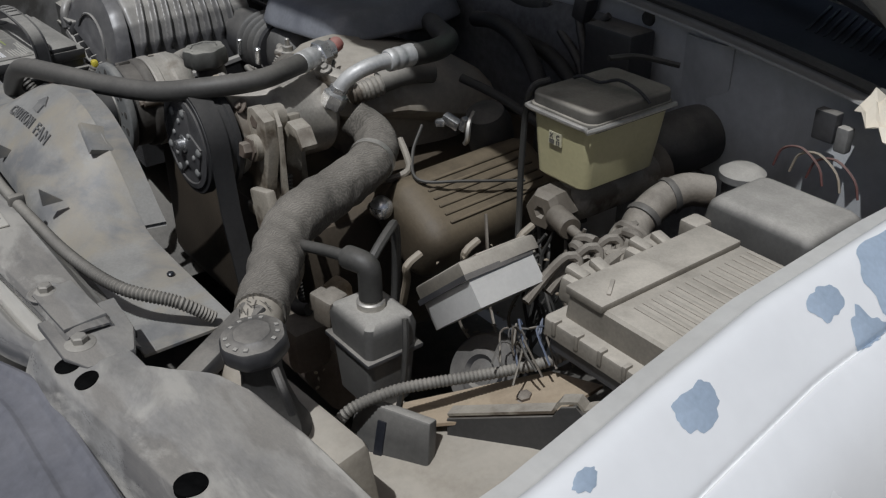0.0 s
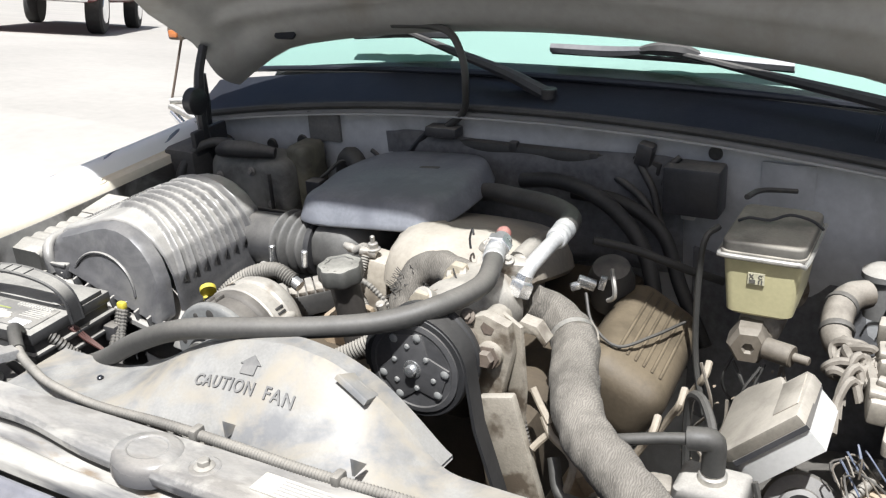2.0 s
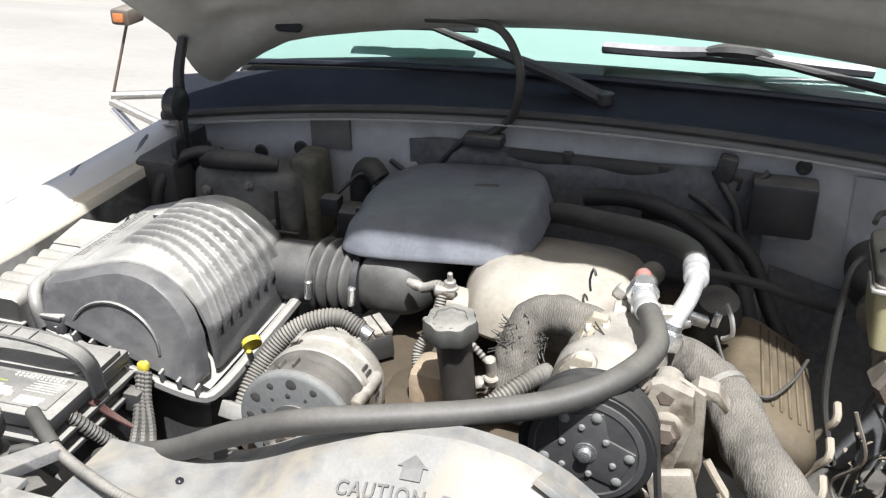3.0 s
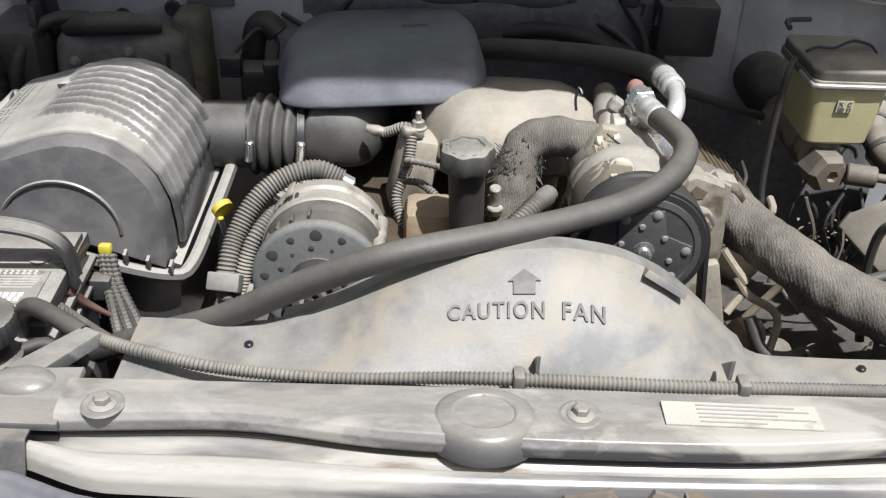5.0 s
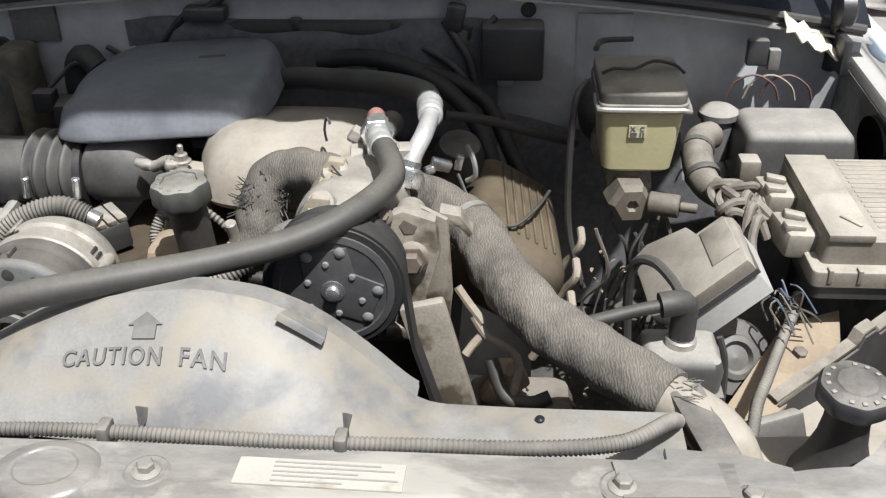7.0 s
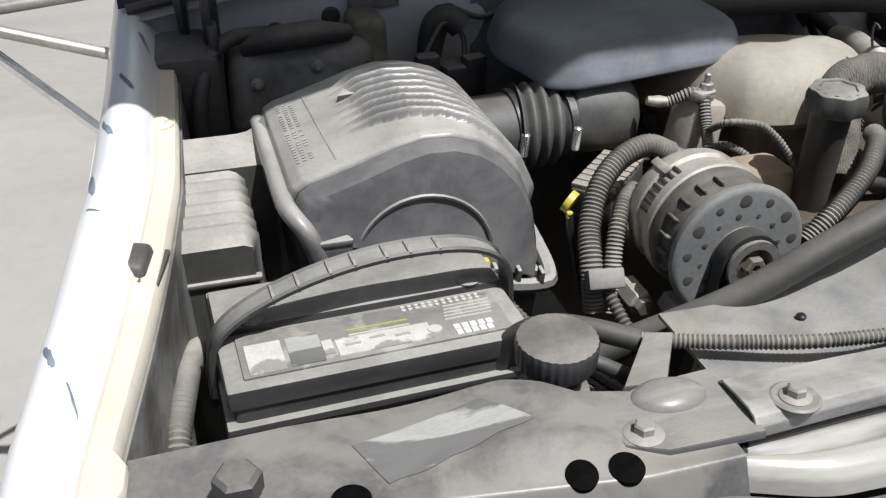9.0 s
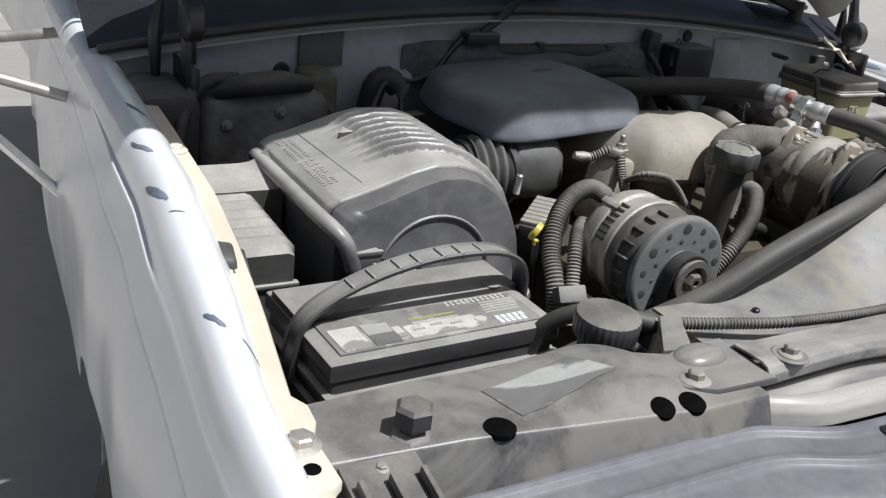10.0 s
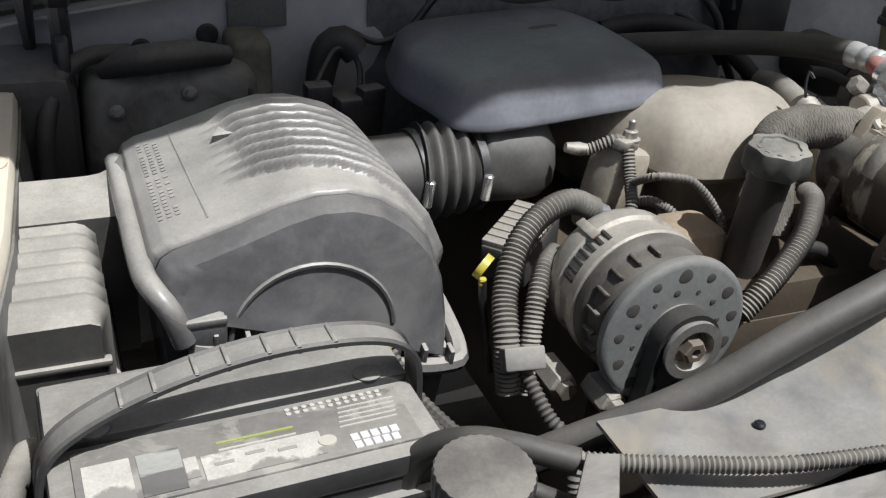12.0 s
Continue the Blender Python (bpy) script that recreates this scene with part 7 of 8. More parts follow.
part("cap", b, BLACK_PLASTIC, tankl, "ribbed black cap")
b = bm_()
lathe(b, (-0.446, 0.094, 0.972), (0, -0.03, 1), [(0.030, 0), (0.024, 0.02), (0.022, 0.035), (0.026, 0.037), (0.026, 0.043), (0.020, 0.046), (0.020, 0.070)], 32)
part("neck", b, BLACK_PLASTIC, tankl)
b = bm_()
box(b, (-0.44, 0.125, 0.88), (0.12, 0.09, 0.17), 0.02)
part("tank", b, LINER, tankl)
b = bm_()
tube(b, [(-0.425, 0.108, 1.012), (-0.408, 0.114, 1.014), (-0.392, 0.108, 1.008), (-0.375, 0.11, 0.995)], 0.0060, 10)
part("hose", b, RUBBER, tankl)
b = bm_()
plan(b, [(-0.414, 0.050), (-0.372, 0.104), (-0.352, 0.098), (-0.384, 0.046)], 1.028, 1.040, 0.002)
part("bracket", b, SUPPORT_PAINT, tankl)
bc = thing("battery_ground_hose", (-0.45, 0.2, 1.0), "thick black cable arching beside the coolant cap", "cable")
b = bm_()
tube(b, [(-0.455, 0.178, 0.975), (-0.447, 0.168, 1.008), (-0.427, 0.148, 1.028), (-0.402, 0.130, 1.031), (-0.372, 0.110, 1.028)], 0.0085, 12)
part("cable", b, RUBBER, bc)

pst = thing("radiator_filler", (0.55, 0.12, 0.98), "black funnel neck with a lobed pressure cap", "filler cap")
b = bm_()
lathe(b, (0.550, 0.112, 1.040), (0.02, -0.12, 1), [(0.022, 0), (0.0260, 0.001), (0.0280, 0.004), (0.0280, 0.014), (0.0260, 0.018), (0.0165, 0.020), (0.0150, 0.0215), (0.0005, 0.0215)], 72, lobes=8, depth=0.02)
pc = part("cap", b, BLACK_PLASTIC, pst, "black cap with raised unreadable lettering")
for i in range(13):
    if i in (4, 8):
        continue
    a = radians(205 - i * 25 + (0 if i < 9 else -20))
    b = bm_()
    box(b, (0.550 + 0.0212 * math.cos(a), 0.1095 + 0.0212 * math.sin(a), 1.0590 + 0.0026 * math.sin(a)), (0.0036, 0.0036, 0.0018), 0.0004, rot=(7, 0, math.degrees(a) + 90))
    part("raised_bar", b, GREY_PLASTIC, pc)
b = bm_()
lathe(b, (0.551, 0.118, 0.955), (0, -0.06, 1), [(0.036, 0), (0.027, 0.02), (0.020, 0.045), (0.0175, 0.065), (0.0185, 0.085)], 32)
part("neck", b, LINER, pst)
b = bm_()
tube(b, [(0.575, 0.115, 1.035), (0.590, 0.112, 1.028), (0.592, 0.118, 1.0)], 0.004, 8)
part("overflow_nipple", b, LINER, pst)
b = bm_()
box(b, (0.545, 0.15, 0.90), (0.16, 0.05, 0.12), 0.01, rot=(8, 0, 4))
part("end_tank", b, PLENUM, pst)
b = bm_()
box(b, (0.455, 0.115, 0.985), (0.03, 0.12, 0.018), 0.004, rot=(14, -8, 18))
lone("hose_bracket", b, BLACK_PLASTIC, "black plastic strip beside the hose end", "bracket")

# ---- master cylinder ----
mc = thing("master_cylinder", (0.435, 0.60, 0.98), "brake master cylinder with a yellowed fluid tank", "master cylinder")
b = bm_()
secs = []
for z, x0, x1, y0, y1 in ((1.016, 0.398, 0.470, 0.566, 0.676), (1.020, 0.394, 0.475, 0.562, 0.680), (1.060, 0.391, 0.480, 0.559, 0.684), (1.098, 0.388, 0.484, 0.557, 0.688)):
    secs.append([(x, y, z) for x, y in rounded(x0, y0, x1, y1, 0.012)])
rings(b, secs)
tk = part("fluid_tank", b, YELLOW_TANK, mc, "yellowed translucent plastic tank")
b = bm_()
plan(b, rounded(0.384, 0.553, 0.488, 0.692, 0.013), 1.094, 1.104, 0.003)
plan(b, rounded(0.386, 0.556, 0.486, 0.690, 0.013), 1.103, 1.117, 0.004, 3)
tl = part("tank_lid", b, LID_DUSTY, mc)
b = bm_()
tube(b, [(0.384, 0.6, 1.0985), (0.384, 0.560, 1.0985), (0.391, 0.5525, 1.0985), (0.436, 0.5515, 1.0985), (0.481, 0.5525, 1.0985), (0.488, 0.560, 1.0985), (0.488, 0.69, 1.0985)], 0.0032, 8)
part("bright_rim", b, STEEL, tl, "worn bright metal rim")
b = bm_()
tube(b, [(0.392, 0.62, 1.118), (0.405, 0.62, 1.124), (0.430, 0.625, 1.122), (0.452, 0.63, 1.130), (0.478, 0.635, 1.124), (0.492, 0.64, 1.112)], 0.0020, 8)
part("bail_wire", b, DARK_METAL, tl)
b = bm_()
box(b, (0.431, 0.5565, 1.071), (0.020, 0.002, 0.015), 0)
lb2 = part("tank_label", b, TANK_MARK, tk, "small embossed mark")
for body, x in (("X", -0.0055), ("C", 0.0050)):
    tb = text_mesh(body, 0.0075, 0.0004)
    for v in tb.verts:
        v.co = Vector((0.431 + x + v.co.x, 0.5550 - v.co.z, 1.0718 + v.co.y))
    part("letter", tb, LABEL_DARK, lb2, "printed letter " + body)
for x, z, w, h in ((-0.0045, -0.0036, 0.0075, 0.0046), (0.0035, -0.0036, 0.0018, 0.0046), (0.0068, -0.0036, 0.0018, 0.0046)):
    b = bm_()
    box(b, (0.431 + x, 0.5552, 1.071 + z), (w, 0.0008, h), 0)
    part("print_bar", b, LABEL_DARK, lb2)
b = bm_()
lathe(b, (0.432, 0.575, 0.985), (0, 1, 0), [(0.018, 0), (0.026, 0.01), (0.028, 0.03), (0.028, 0.14), (0.04, 0.15)], 24)
part("cylinder", b, BRACKET, mc)
b = bm_()
lathe(b, (0.428, 0.560, 0.982), (0.12, -1, 0.05), [(0.027, -0.02), (0.027, 0.012), (0.021, 0.022), (0.008, 0.023), (0.006, 0.016)], 6)
part("valve_body", b, VALVE, mc, smooth=25)
b = bm_()
cyl(b, (0.45, 0.545, 0.985), (0.485, 0.535, 0.985), 0.014)
cyl(b, (0.485, 0.535, 0.985), (0.505, 0.53, 0.985), 0.006)
part("valve_plug", b, VALVE, mc)
b = bm_()
tube(b, [(0.373, 0.60, 1.115), (0.360, 0.58, 1.10), (0.356, 0.575, 1.02), (0.36, 0.57, 0.93), (0.38, 0.55, 0.86)], 0.0042, 8)
part("line", b, RUBBER, mc)
b = bm_()
tube(b, [(0.44, 0.75, 1.118), (0.40, 0.72, 1.125), (0.388, 0.68, 1.128)], 0.004, 6)
part("rear_line", b, RUBBER, mc)
boost = thing("brake_booster", (0.41, 0.77, 1.0), "dark brake booster on the firewall", "booster")
b = bm_()
lathe(b, (0.42, 0.70, 1.0), (0, 1, 0), [(0.02, 0.03), (0.035, 0.05), (0.042, 0.07), (0.042, 0.12), (0.04, 0.14)], 32)
part("shell", b, LINER, boost)

# ---- fuse box, control module, relay box ----
fb = thing("fuse_box", (0.645, 0.70, 0.95), "dusty grey fuse box with a domed lid", "fuse box")
b = bm_()
rings(b, [[(x, y, z) for x, y in rounded(0.576 + s, 0.638 + s, 0.718 - s, 0.748 - s, 0.012)] for z, s in ((0.955, 0.0), (1.000, 0.002), (1.018, 0.004), (1.025, 0.006), (1.030, 0.011), (1.0315, 0.018))])
part("lid", b, FUSE_PLASTIC, fb)
b = bm_()
box(b, (0.648, 0.704, 0.93), (0.15, 0.11, 0.05), 0.006)
part("base", b, BLACK_PLASTIC, fb)
b = bm_()
tube(b, [(0.69, 0.645, 0.985), (0.71, 0.63, 0.995), (0.735, 0.635, 0.99)], 0.007, 8)
part("cable", b, CONDUIT, fb)

ecm = thing("control_module", (0.675, 0.49, 0.95), "dusty control module with a ribbed tan cover", "control module")
b = bm_()
plan(b, rounded(0.600, 0.385, 0.752, 0.615, 0.008), 0.972, 0.990, 0.003)
part("flange", b, TAN_PLASTIC, ecm)
b = bm_()
plan(b, rounded(0.604, 0.39, 0.748, 0.61, 0.008), 0.955, 0.972, 0.0)
part("tray", b, BLACK_PLASTIC, ecm)
b = bm_()
rings(b, [[(x, y, z) for x, y in rounded(0.612 + s, 0.402 + s, 0.745 - s, 0.606 - s, 0.006)] for z, s in ((0.988, 0.0), (1.016, 0.002), (1.019, 0.005))])
cv = part("cover", b, TAN_PLASTIC, ecm)
for i in range(15):
    b = bm_()
    box(b, (0.706, 0.432 + i * 0.0118, 1.0183), (0.066, 0.0060, 0.0036), 0.0014)
    part("rib", b, TAN_PLASTIC, cv)
b = bm_()
box(b, (0.638, 0.50, 1.0212), (0.048, 0.20, 0.009), 0.002)
part("raised_strip", b, TAN_PLASTIC, cv)
b = bm_()
box(b, (0.644, 0.43, 1.0262), (0.004, 0.028, 0.003), 0.001, rot=(0, 0, 35))
part("scratch_rib", b, TAN_PLASTIC, cv)
for i in range(5):
    b = bm_()
    box(b, (0.618 + i * 0.030, 0.388, 0.985), (0.005, 0.010, 0.016), 0.001)
    part("clip", b, TAN_PLASTIC, ecm)
for k, y in enumerate((0.455, 0.545)):
    b = bm_()
    box(b, (0.596, y, 0.995), (0.040, 0.058, 0.030), 0.006, rot=(0, 6, 8))
    cn = part("connector", b, TAN_PLASTIC, ecm)
    for i in range(2):
        b = bm_()
        box(b, (0.590 + 0.006 * i, y - 0.014 + i * 0.026, 1.012), (0.024, 0.014, 0.010), 0.003, rot=(0, 10, 8 - 14 * i))
        part("latch_rib", b, TAN_PLASTIC, cn)

rel = thing("relay_box", (0.50, 0.41, 0.95), "tilted dusty relay box with a stepped lid", "relay box")
RM = Matrix.Translation((0.455, 0.340, 0.968)) @ Matrix.Rotation(radians(-42), 4, "Y") @ Matrix.Rotation(radians(4), 4, "Z") @ Matrix.Diagonal((0.88, 0.88, 1, 1))
b = bm_()
prism(b, [(0, 0), (0.100, 0), (0.108, 0.10), (0.098, 0.118), (0.060, 0.120), (0.052, 0.150), (-0.005, 0.175), (-0.03, 0.165), (-0.03, 0.02)], RM @ Matrix.Translation((0, 0, -0.016)), 0.016, 0.004)
part("lid", b, TAN_PLASTIC, rel)
b = bm_()
prism(b, [(0.062, 0.03), (0.098, 0.028), (0.100, 0.104), (0.064, 0.110)], RM @ Matrix.Translation((0, 0, -0.001)), 0.0025, 0.001)
part("raised_panel", b, TAN_PLASTIC, rel)
b = bm_()
prism(b, [(0.003, 0.004), (0.098, 0.004), (0.104, 0.10), (0.05, 0.14), (-0.02, 0.16), (-0.026, 0.02)], RM @ Matrix.Translation((0.0, 0, -0.050)), 0.034, 0.0)
part("body", b, PALE_PLASTIC, rel, "pale grey lower body")
# Black strip added below the lid to draw the shadow there.
b = bm_()
prism(b, [(-0.004, -0.002), (0.102, -0.002), (0.106, 0.10), (-0.03, 0.165)], RM @ Matrix.Translation((0.0, 0, -0.020)), 0.006, 0.0)
part("lid_shadow_band", b, BLACK_PLASTIC, rel)

# ---- purge canister box with elbow ----
can = thing("purge_canister", (0.455, 0.285, 0.9), "grey dusty valve box with a black elbow hose", "valve box")
b = bm_()
rings(b, [[(x, y, z) for x, y in rounded(0.415 + s, 0.255 + s, 0.492 - s, 0.318 - s, 0.008)] for z, s in ((0.86, 0.006), (0.952, 0.0), (0.962, 0.003), (0.966, 0.009))])
part("body", b, FUSE_PLASTIC, can)
b = bm_()
box(b, (0.402, 0.268, 0.945), (0.026, 0.030, 0.034), 0.005, rot=(0, 6, 14))
box(b, (0.388, 0.262, 0.950), (0.012, 0.020, 0.022), 0.003, rot=(0, 6, 14))
part("plug", b, HARNESS, can, "dusty brown plug")
b = bm_()
box(b, (0.453, 0.287, 0.925), (0.083, 0.069, 0.006), 0.002)
part("seam", b, BLACK_PLASTIC, can)
b = bm_()
cyl(b, (0.453, 0.286, 0.964), (0.453, 0.286, 0.974), 0.015)
cyl(b, (0.453, 0.286, 0.974), (0.453, 0.286, 0.979), 0.012)
part("nipple", b, STEEL, can)
b = bm_()
tube(b, [(0.453, 0.286, 0.976), (0.453, 0.286, 1.005), (0.450, 0.284, 1.014), (0.438, 0.279, 1.016), (0.428, 0.277, 1.015)], 0.0125, 14)
el = part("elbow", b, RUBBER, can)
b = bm_()
tube(b, [(0.430, 0.277, 1.015), (0.405, 0.272, 1.012), (0.370, 0.264, 1.006), (0.33, 0.26, 0.995)], 0.0065, 10)
part("thin_hose", b, RUBBER, el)
b = bm_()
tube(b, [(0.450, 0.290, 1.015), (0.443, 0.305, 1.024), (0.428, 0.330, 1.030), (0.413, 0.345, 1.022), (0.408, 0.350, 0.99), (0.410, 0.345, 0.93), (0.415, 0.33, 0.88)], 0.0052, 8)
part("loop_hose", b, RUBBER, el)
b = bm_()
tube(b, [(0.493, 0.30, 0.965), (0.500, 0.295, 0.94), (0.502, 0.29, 0.90), (0.498, 0.285, 0.86)], 0.0035, 6)
part("strap", b, RUBBER, can)
# round horn and blue wires below the relay box
hn = thing("horn", (0.53, 0.36, 0.88), "round dusty black horn", "horn")
b = bm_()
lathe(b, (0.530, 0.375, 0.885), (0.15, -0.75, 0.6), [(0.042, -0.02), (0.044, 0.0), (0.040, 0.006), (0.026, 0.007), (0.024, 0.012), (0.018, 0.013), (0.014, 0.008), (0.0, 0.010)], 36)
part("bell", b, BLACK_PLASTIC, hn)
wr = thing("loose_wires", (0.575, 0.38, 0.95), "tangle of dusty blue and tan wires", "wire")
rnd = random.Random(11)
for i in range(16):
    b = bm_()
    s = Vector((0.570 + rnd.uniform(-0.012, 0.016), 0.385 + rnd.uniform(-0.02, 0.02), 0.955 + rnd.uniform(-0.01, 0.01)))
    e = s + Vector((rnd.uniform(-0.005, 0.04), rnd.uniform(-0.03, 0.01), rnd.uniform(-0.03, -0.005)))
    tube(b, [s, s.lerp(e, 0.4) + Vector((rnd.uniform(-0.012, 0.012), rnd.uniform(-0.012, 0.012), rnd.uniform(0, 0.02))), e], 0.0012, 5)
    part("wire", b, (WIRE_BLUE, HARNESS, HARNESS, CONDUIT_DARK)[i % 4], wr)
wb = thing("wire_bundle", (0.57, 0.3, 0.9), "dusty taped wire bundle running down to the support", "harness")
b = bm_()
tube(b, [(0.604, 0.43, 0.935), (0.596, 0.408, 0.925), (0.580, 0.375, 0.920), (0.562, 0.336, 0.918), (0.544, 0.295, 0.918), (0.528, 0.26, 0.915), (0.515, 0.219, 0.905), (0.505, 0.20, 0.88)], 0.0058, 12, ribs=0.0006, pitch=0.0042)
part("conduit", b, CONDUIT, wb)
# big taped harness from the wall to the module
bh = thing("main_harness", (0.55, 0.62, 1.0), "thick dust-caked main wiring harness with branches", "harness")
b = bm_()
lathe(b, (0.560, 0.735, 1.02), (0, 0, 1), [(0.02, -0.06), (0.022, -0.004), (0.027, -0.002), (0.027, 0.006), (0.018, 0.012), (0.0, 0.014)], 24)
part("bulkhead_plug", b, GREY_PLASTIC, bh)
b = bm_()
tube(b, [(0.545, 0.70, 1.005), (0.528, 0.675, 1.008), (0.520, 0.64, 1.0), (0.525, 0.60, 0.985), (0.545, 0.575, 0.978)], [0.019, 0.020, 0.020, 0.019, 0.017], 14)
part("trunk", b, HARNESS, bh)
for k in range(7):
    b = bm_()
    oz = 0.008 * math.sin(k * 2.1)
    tube(b, [(0.530 + 0.002 * k, 0.595 - 0.003 * k, 0.985 + oz), (0.545, 0.565 - 0.006 * k, 0.992 + oz), (0.565, 0.552 - 0.010 * k, 0.990 + oz), (0.585, (0.545, 0.455)[k % 2] + 0.012 * (k % 3), 0.996)], 0.0062, 8, wobble=0.1)
    part("branch", b, HARNESS, bh)
for k in range(3):
    b = bm_()
    tube(b, [(0.570, 0.52 - 0.03 * k, 0.985), (0.562, 0.53 - 0.03 * k, 1.003), (0.555, 0.52 - 0.03 * k, 1.008), (0.548, 0.50 - 0.03 * k, 0.99), (0.55, 0.47 - 0.03 * k, 0.97)], 0.0055, 8)
    part("loop", b, HARNESS, bh)
b = bm_()
box(b, (0.582, 0.63, 0.992), (0.026, 0.028, 0.03), 0.004)
part("connector", b, TAN_PLASTIC, bh)
for k in range(5):
    c = Vector((0.545 + 0.008 * (k % 3), 0.560 - 0.016 * k, 0.990 + 0.006 * (k % 2)))
    b = bm_()
    tube(b, [c + Vector((0.020 * math.cos(a), 0.012 * math.sin(a) + 0.006 * math.cos(2 * a + k), 0.012 * math.sin(a + k))) for a in [j * 0.5 for j in range(11)]], 0.0058, 8, wobble=0.12)
    part("knot", b, HARNESS, bh)
for k, (c, d) in enumerate((((0.5215, 0.655, 1.004), (-0.2, -0.9, -0.15)), ((0.523, 0.612, 0.990), (0.15, -0.9, -0.4)))):
    b = bm_()
    lathe(b, c, d, [(0.0215, -0.004), (0.0225, 0.0), (0.0215, 0.004)], 18)
    part("tape_ring", b, CONDUIT_DARK, bh)
tw = thing("thin_wires", (0.62, 0.77, 1.05), "thin red and tan wires arching over the fuse box", "wire")
for k, mt in enumerate((WIRE_RED, WIRE_TAN, WIRE_RED)):
    b = bm_()
    x = 0.575 + 0.022 * k
    tube(b, [(x, 0.77, 1.03), (x + 0.01, 0.768, 1.055), (x + 0.035, 0.765, 1.065), (x + 0.06, 0.765, 1.05), (x + 0.068, 0.765, 1.03)], 0.0016, 5)
    part("wire", b, mt, tw)
b = bm_()
box(b, (0.615, 0.80, 1.085), (0.028, 0.016, 0.036), 0.003)
part("relay", b, BLACK_PLASTIC, tw)
b = bm_()
box(b, (0.638, 0.80, 1.075), (0.016, 0.014, 0.03), 0.003)
part("relay_small", b, GREY_PLASTIC, tw)

# ---- inner skirts ----
sk = thing("inner_brace", (0.62, 0.33, 0.87), "dusty diagonal inner brace with a rusty bolt", "brace")
b = bm_()
rings(b, [[(0.500, 0.290, 0.868 - d), (0.530, 0.262, 0.870 - d), (0.640, 0.372, 0.903 - d), (0.650, 0.425, 0.918 - d), (0.590, 0.412, 0.906 - d)] for d in (0.0, 0.004)])
part("plate", b, RUST_PLATE, sk, smooth=0)
hexbolt(sk, (0.598, 0.370, 0.896), axis=(-0.1, -0.2, 1), r=0.008, flange=0.013, mat=RUST)


def skirt_top(u):
    u = 0.24 + 0.76 * u
    return Vector((0.505 + 0.235 * u, 0.265 + 0.150 * u, 0.862 + 0.085 * u + (0.010 if 0.62 < u < 0.70 else 0.0)))


b = bm_()
sheet(b, lambda u, v: skirt_top(u) + Vector((0.010 * v, -0.004 * v, -0.105 * v)), 30, 8, 0.003)
part("skirt", b, LINER, sk)
b = bm_()
sheet(b, lambda u, v: skirt_top(u) + Vector((-0.006 * v, 0.013 * v, 0.002)), 30, 3, -0.003)
part("top_flange", b, BRACKET, sk)
b = bm_()
box(b, (0.540, 0.248, 0.866), (0.098, 0.016, 0.070), 0.003, rot=(-18, 0, 24), taper=(0.85, 1))
tabk = part("tab_bracket", b, FUSE_PLASTIC, sk)
b = bm_()
box(b, (0.534, 0.2375, 0.866), (0.010, 0.006, 0.046), 0.001, rot=(-18, 0, 24))
part("slot", b, COWL, tabk)
b = bm_()
box(b, (0.595, 0.245, 0.852), (0.21, 0.17, 0.014), 0.004, rot=(6, -5, 18))
part("floor_pan", b, PLENUM, sk, "tan dusty floor panel")
for side in (-1, 1):
    b = bm_()
    sheet(b, lambda u, v, side=side: (CX + side * (0.30 + 0.43 * v), 0.05 + 0.85 * u, 0.62 + 0.16 * math.sin(v * 2.2) * math.sin(u * 3.1)), 20, 14, 0.004)
    lone("inner_wheelhouse", b, LINER, "dark dusty inner wheelhouse panel", "wheelhouse", group="wheelhouse panels")
b = bm_()
box(b, (0.282, 0.345, 0.868), (0.040, 0.035, 0.050), 0.008, rot=(10, 15, 20), taper=(0.7, 0.8))
box(b, (0.296, 0.338, 0.880), (0.022, 0.02, 0.030), 0.005, rot=(0, -20, 30))
box(b, (0.270, 0.335, 0.860), (0.020, 0.02, 0.022), 0.005, rot=(0, 30, 10))
lone("rusty_bracket", b, RUST_PLATE, "lumpy rust-brown bracket under the hose", "bracket")
b = bm_()
box(b, (0.3, 0.34, 0.80), (0.12, 0.10, 0.10), 0.02)
box(b, (0.33, 0.27, 0.86), (0.05, 0.05, 0.06), 0.012)
lone("steering_pump", b, RUST, "rusty dust-caked steering pump body", "pump")
b = bm_()
tube(b, [(0.27, 0.30, 0.93), (0.285, 0.28, 0.90), (0.31, 0.275, 0.895), (0.33, 0.28, 0.90)], 0.0075, 10)
lone("pump_hose", b, RUBBER, "short rubber hose on the pump", "hose")

# tray that closes the bay underneath
b = bm_()
box(b, (CX, 0.44, 0.415), (1.40, 0.90, 0.012), 0.004)
lone("splash_tray", b, LINER, "dark splash tray closing the bay underneath", "splash shield")
# dry leaf bits caught in the dark gaps
rnd = random.Random(31)
b = bm_()
for i in range(95):
    if i < 45:
        c = Vector((rnd.uniform(0.385, 0.475), rnd.uniform(0.40, 0.56), 0.0))
        c.z = rnd.uniform(0.86, 0.95)
    else:
        c = Vector((rnd.uniform(0.26, 0.40), rnd.uniform(0.24, 0.36), rnd.uniform(0.82, 0.87)))
    f = Matrix.Translation(c) @ Matrix.Rotation(rnd.uniform(0, 6.3), 4, "Z") @ Matrix.Rotation(rnd.uniform(-1, 1), 4, "X")
    w, h = rnd.uniform(0.001, 0.003), rnd.uniform(0.002, 0.006)
    vs = [b.verts.new(f @ Vector(q)) for q in ((0, -h, 0), (w, -h * 0.2, 0.0015), (w * 0.7, h * 0.6, 0.001), (0, h, 0), (-w * 0.8, h * 0.4, 0.001), (-w, -h * 0.3, 0.0015))]
    b.faces.new(vs)
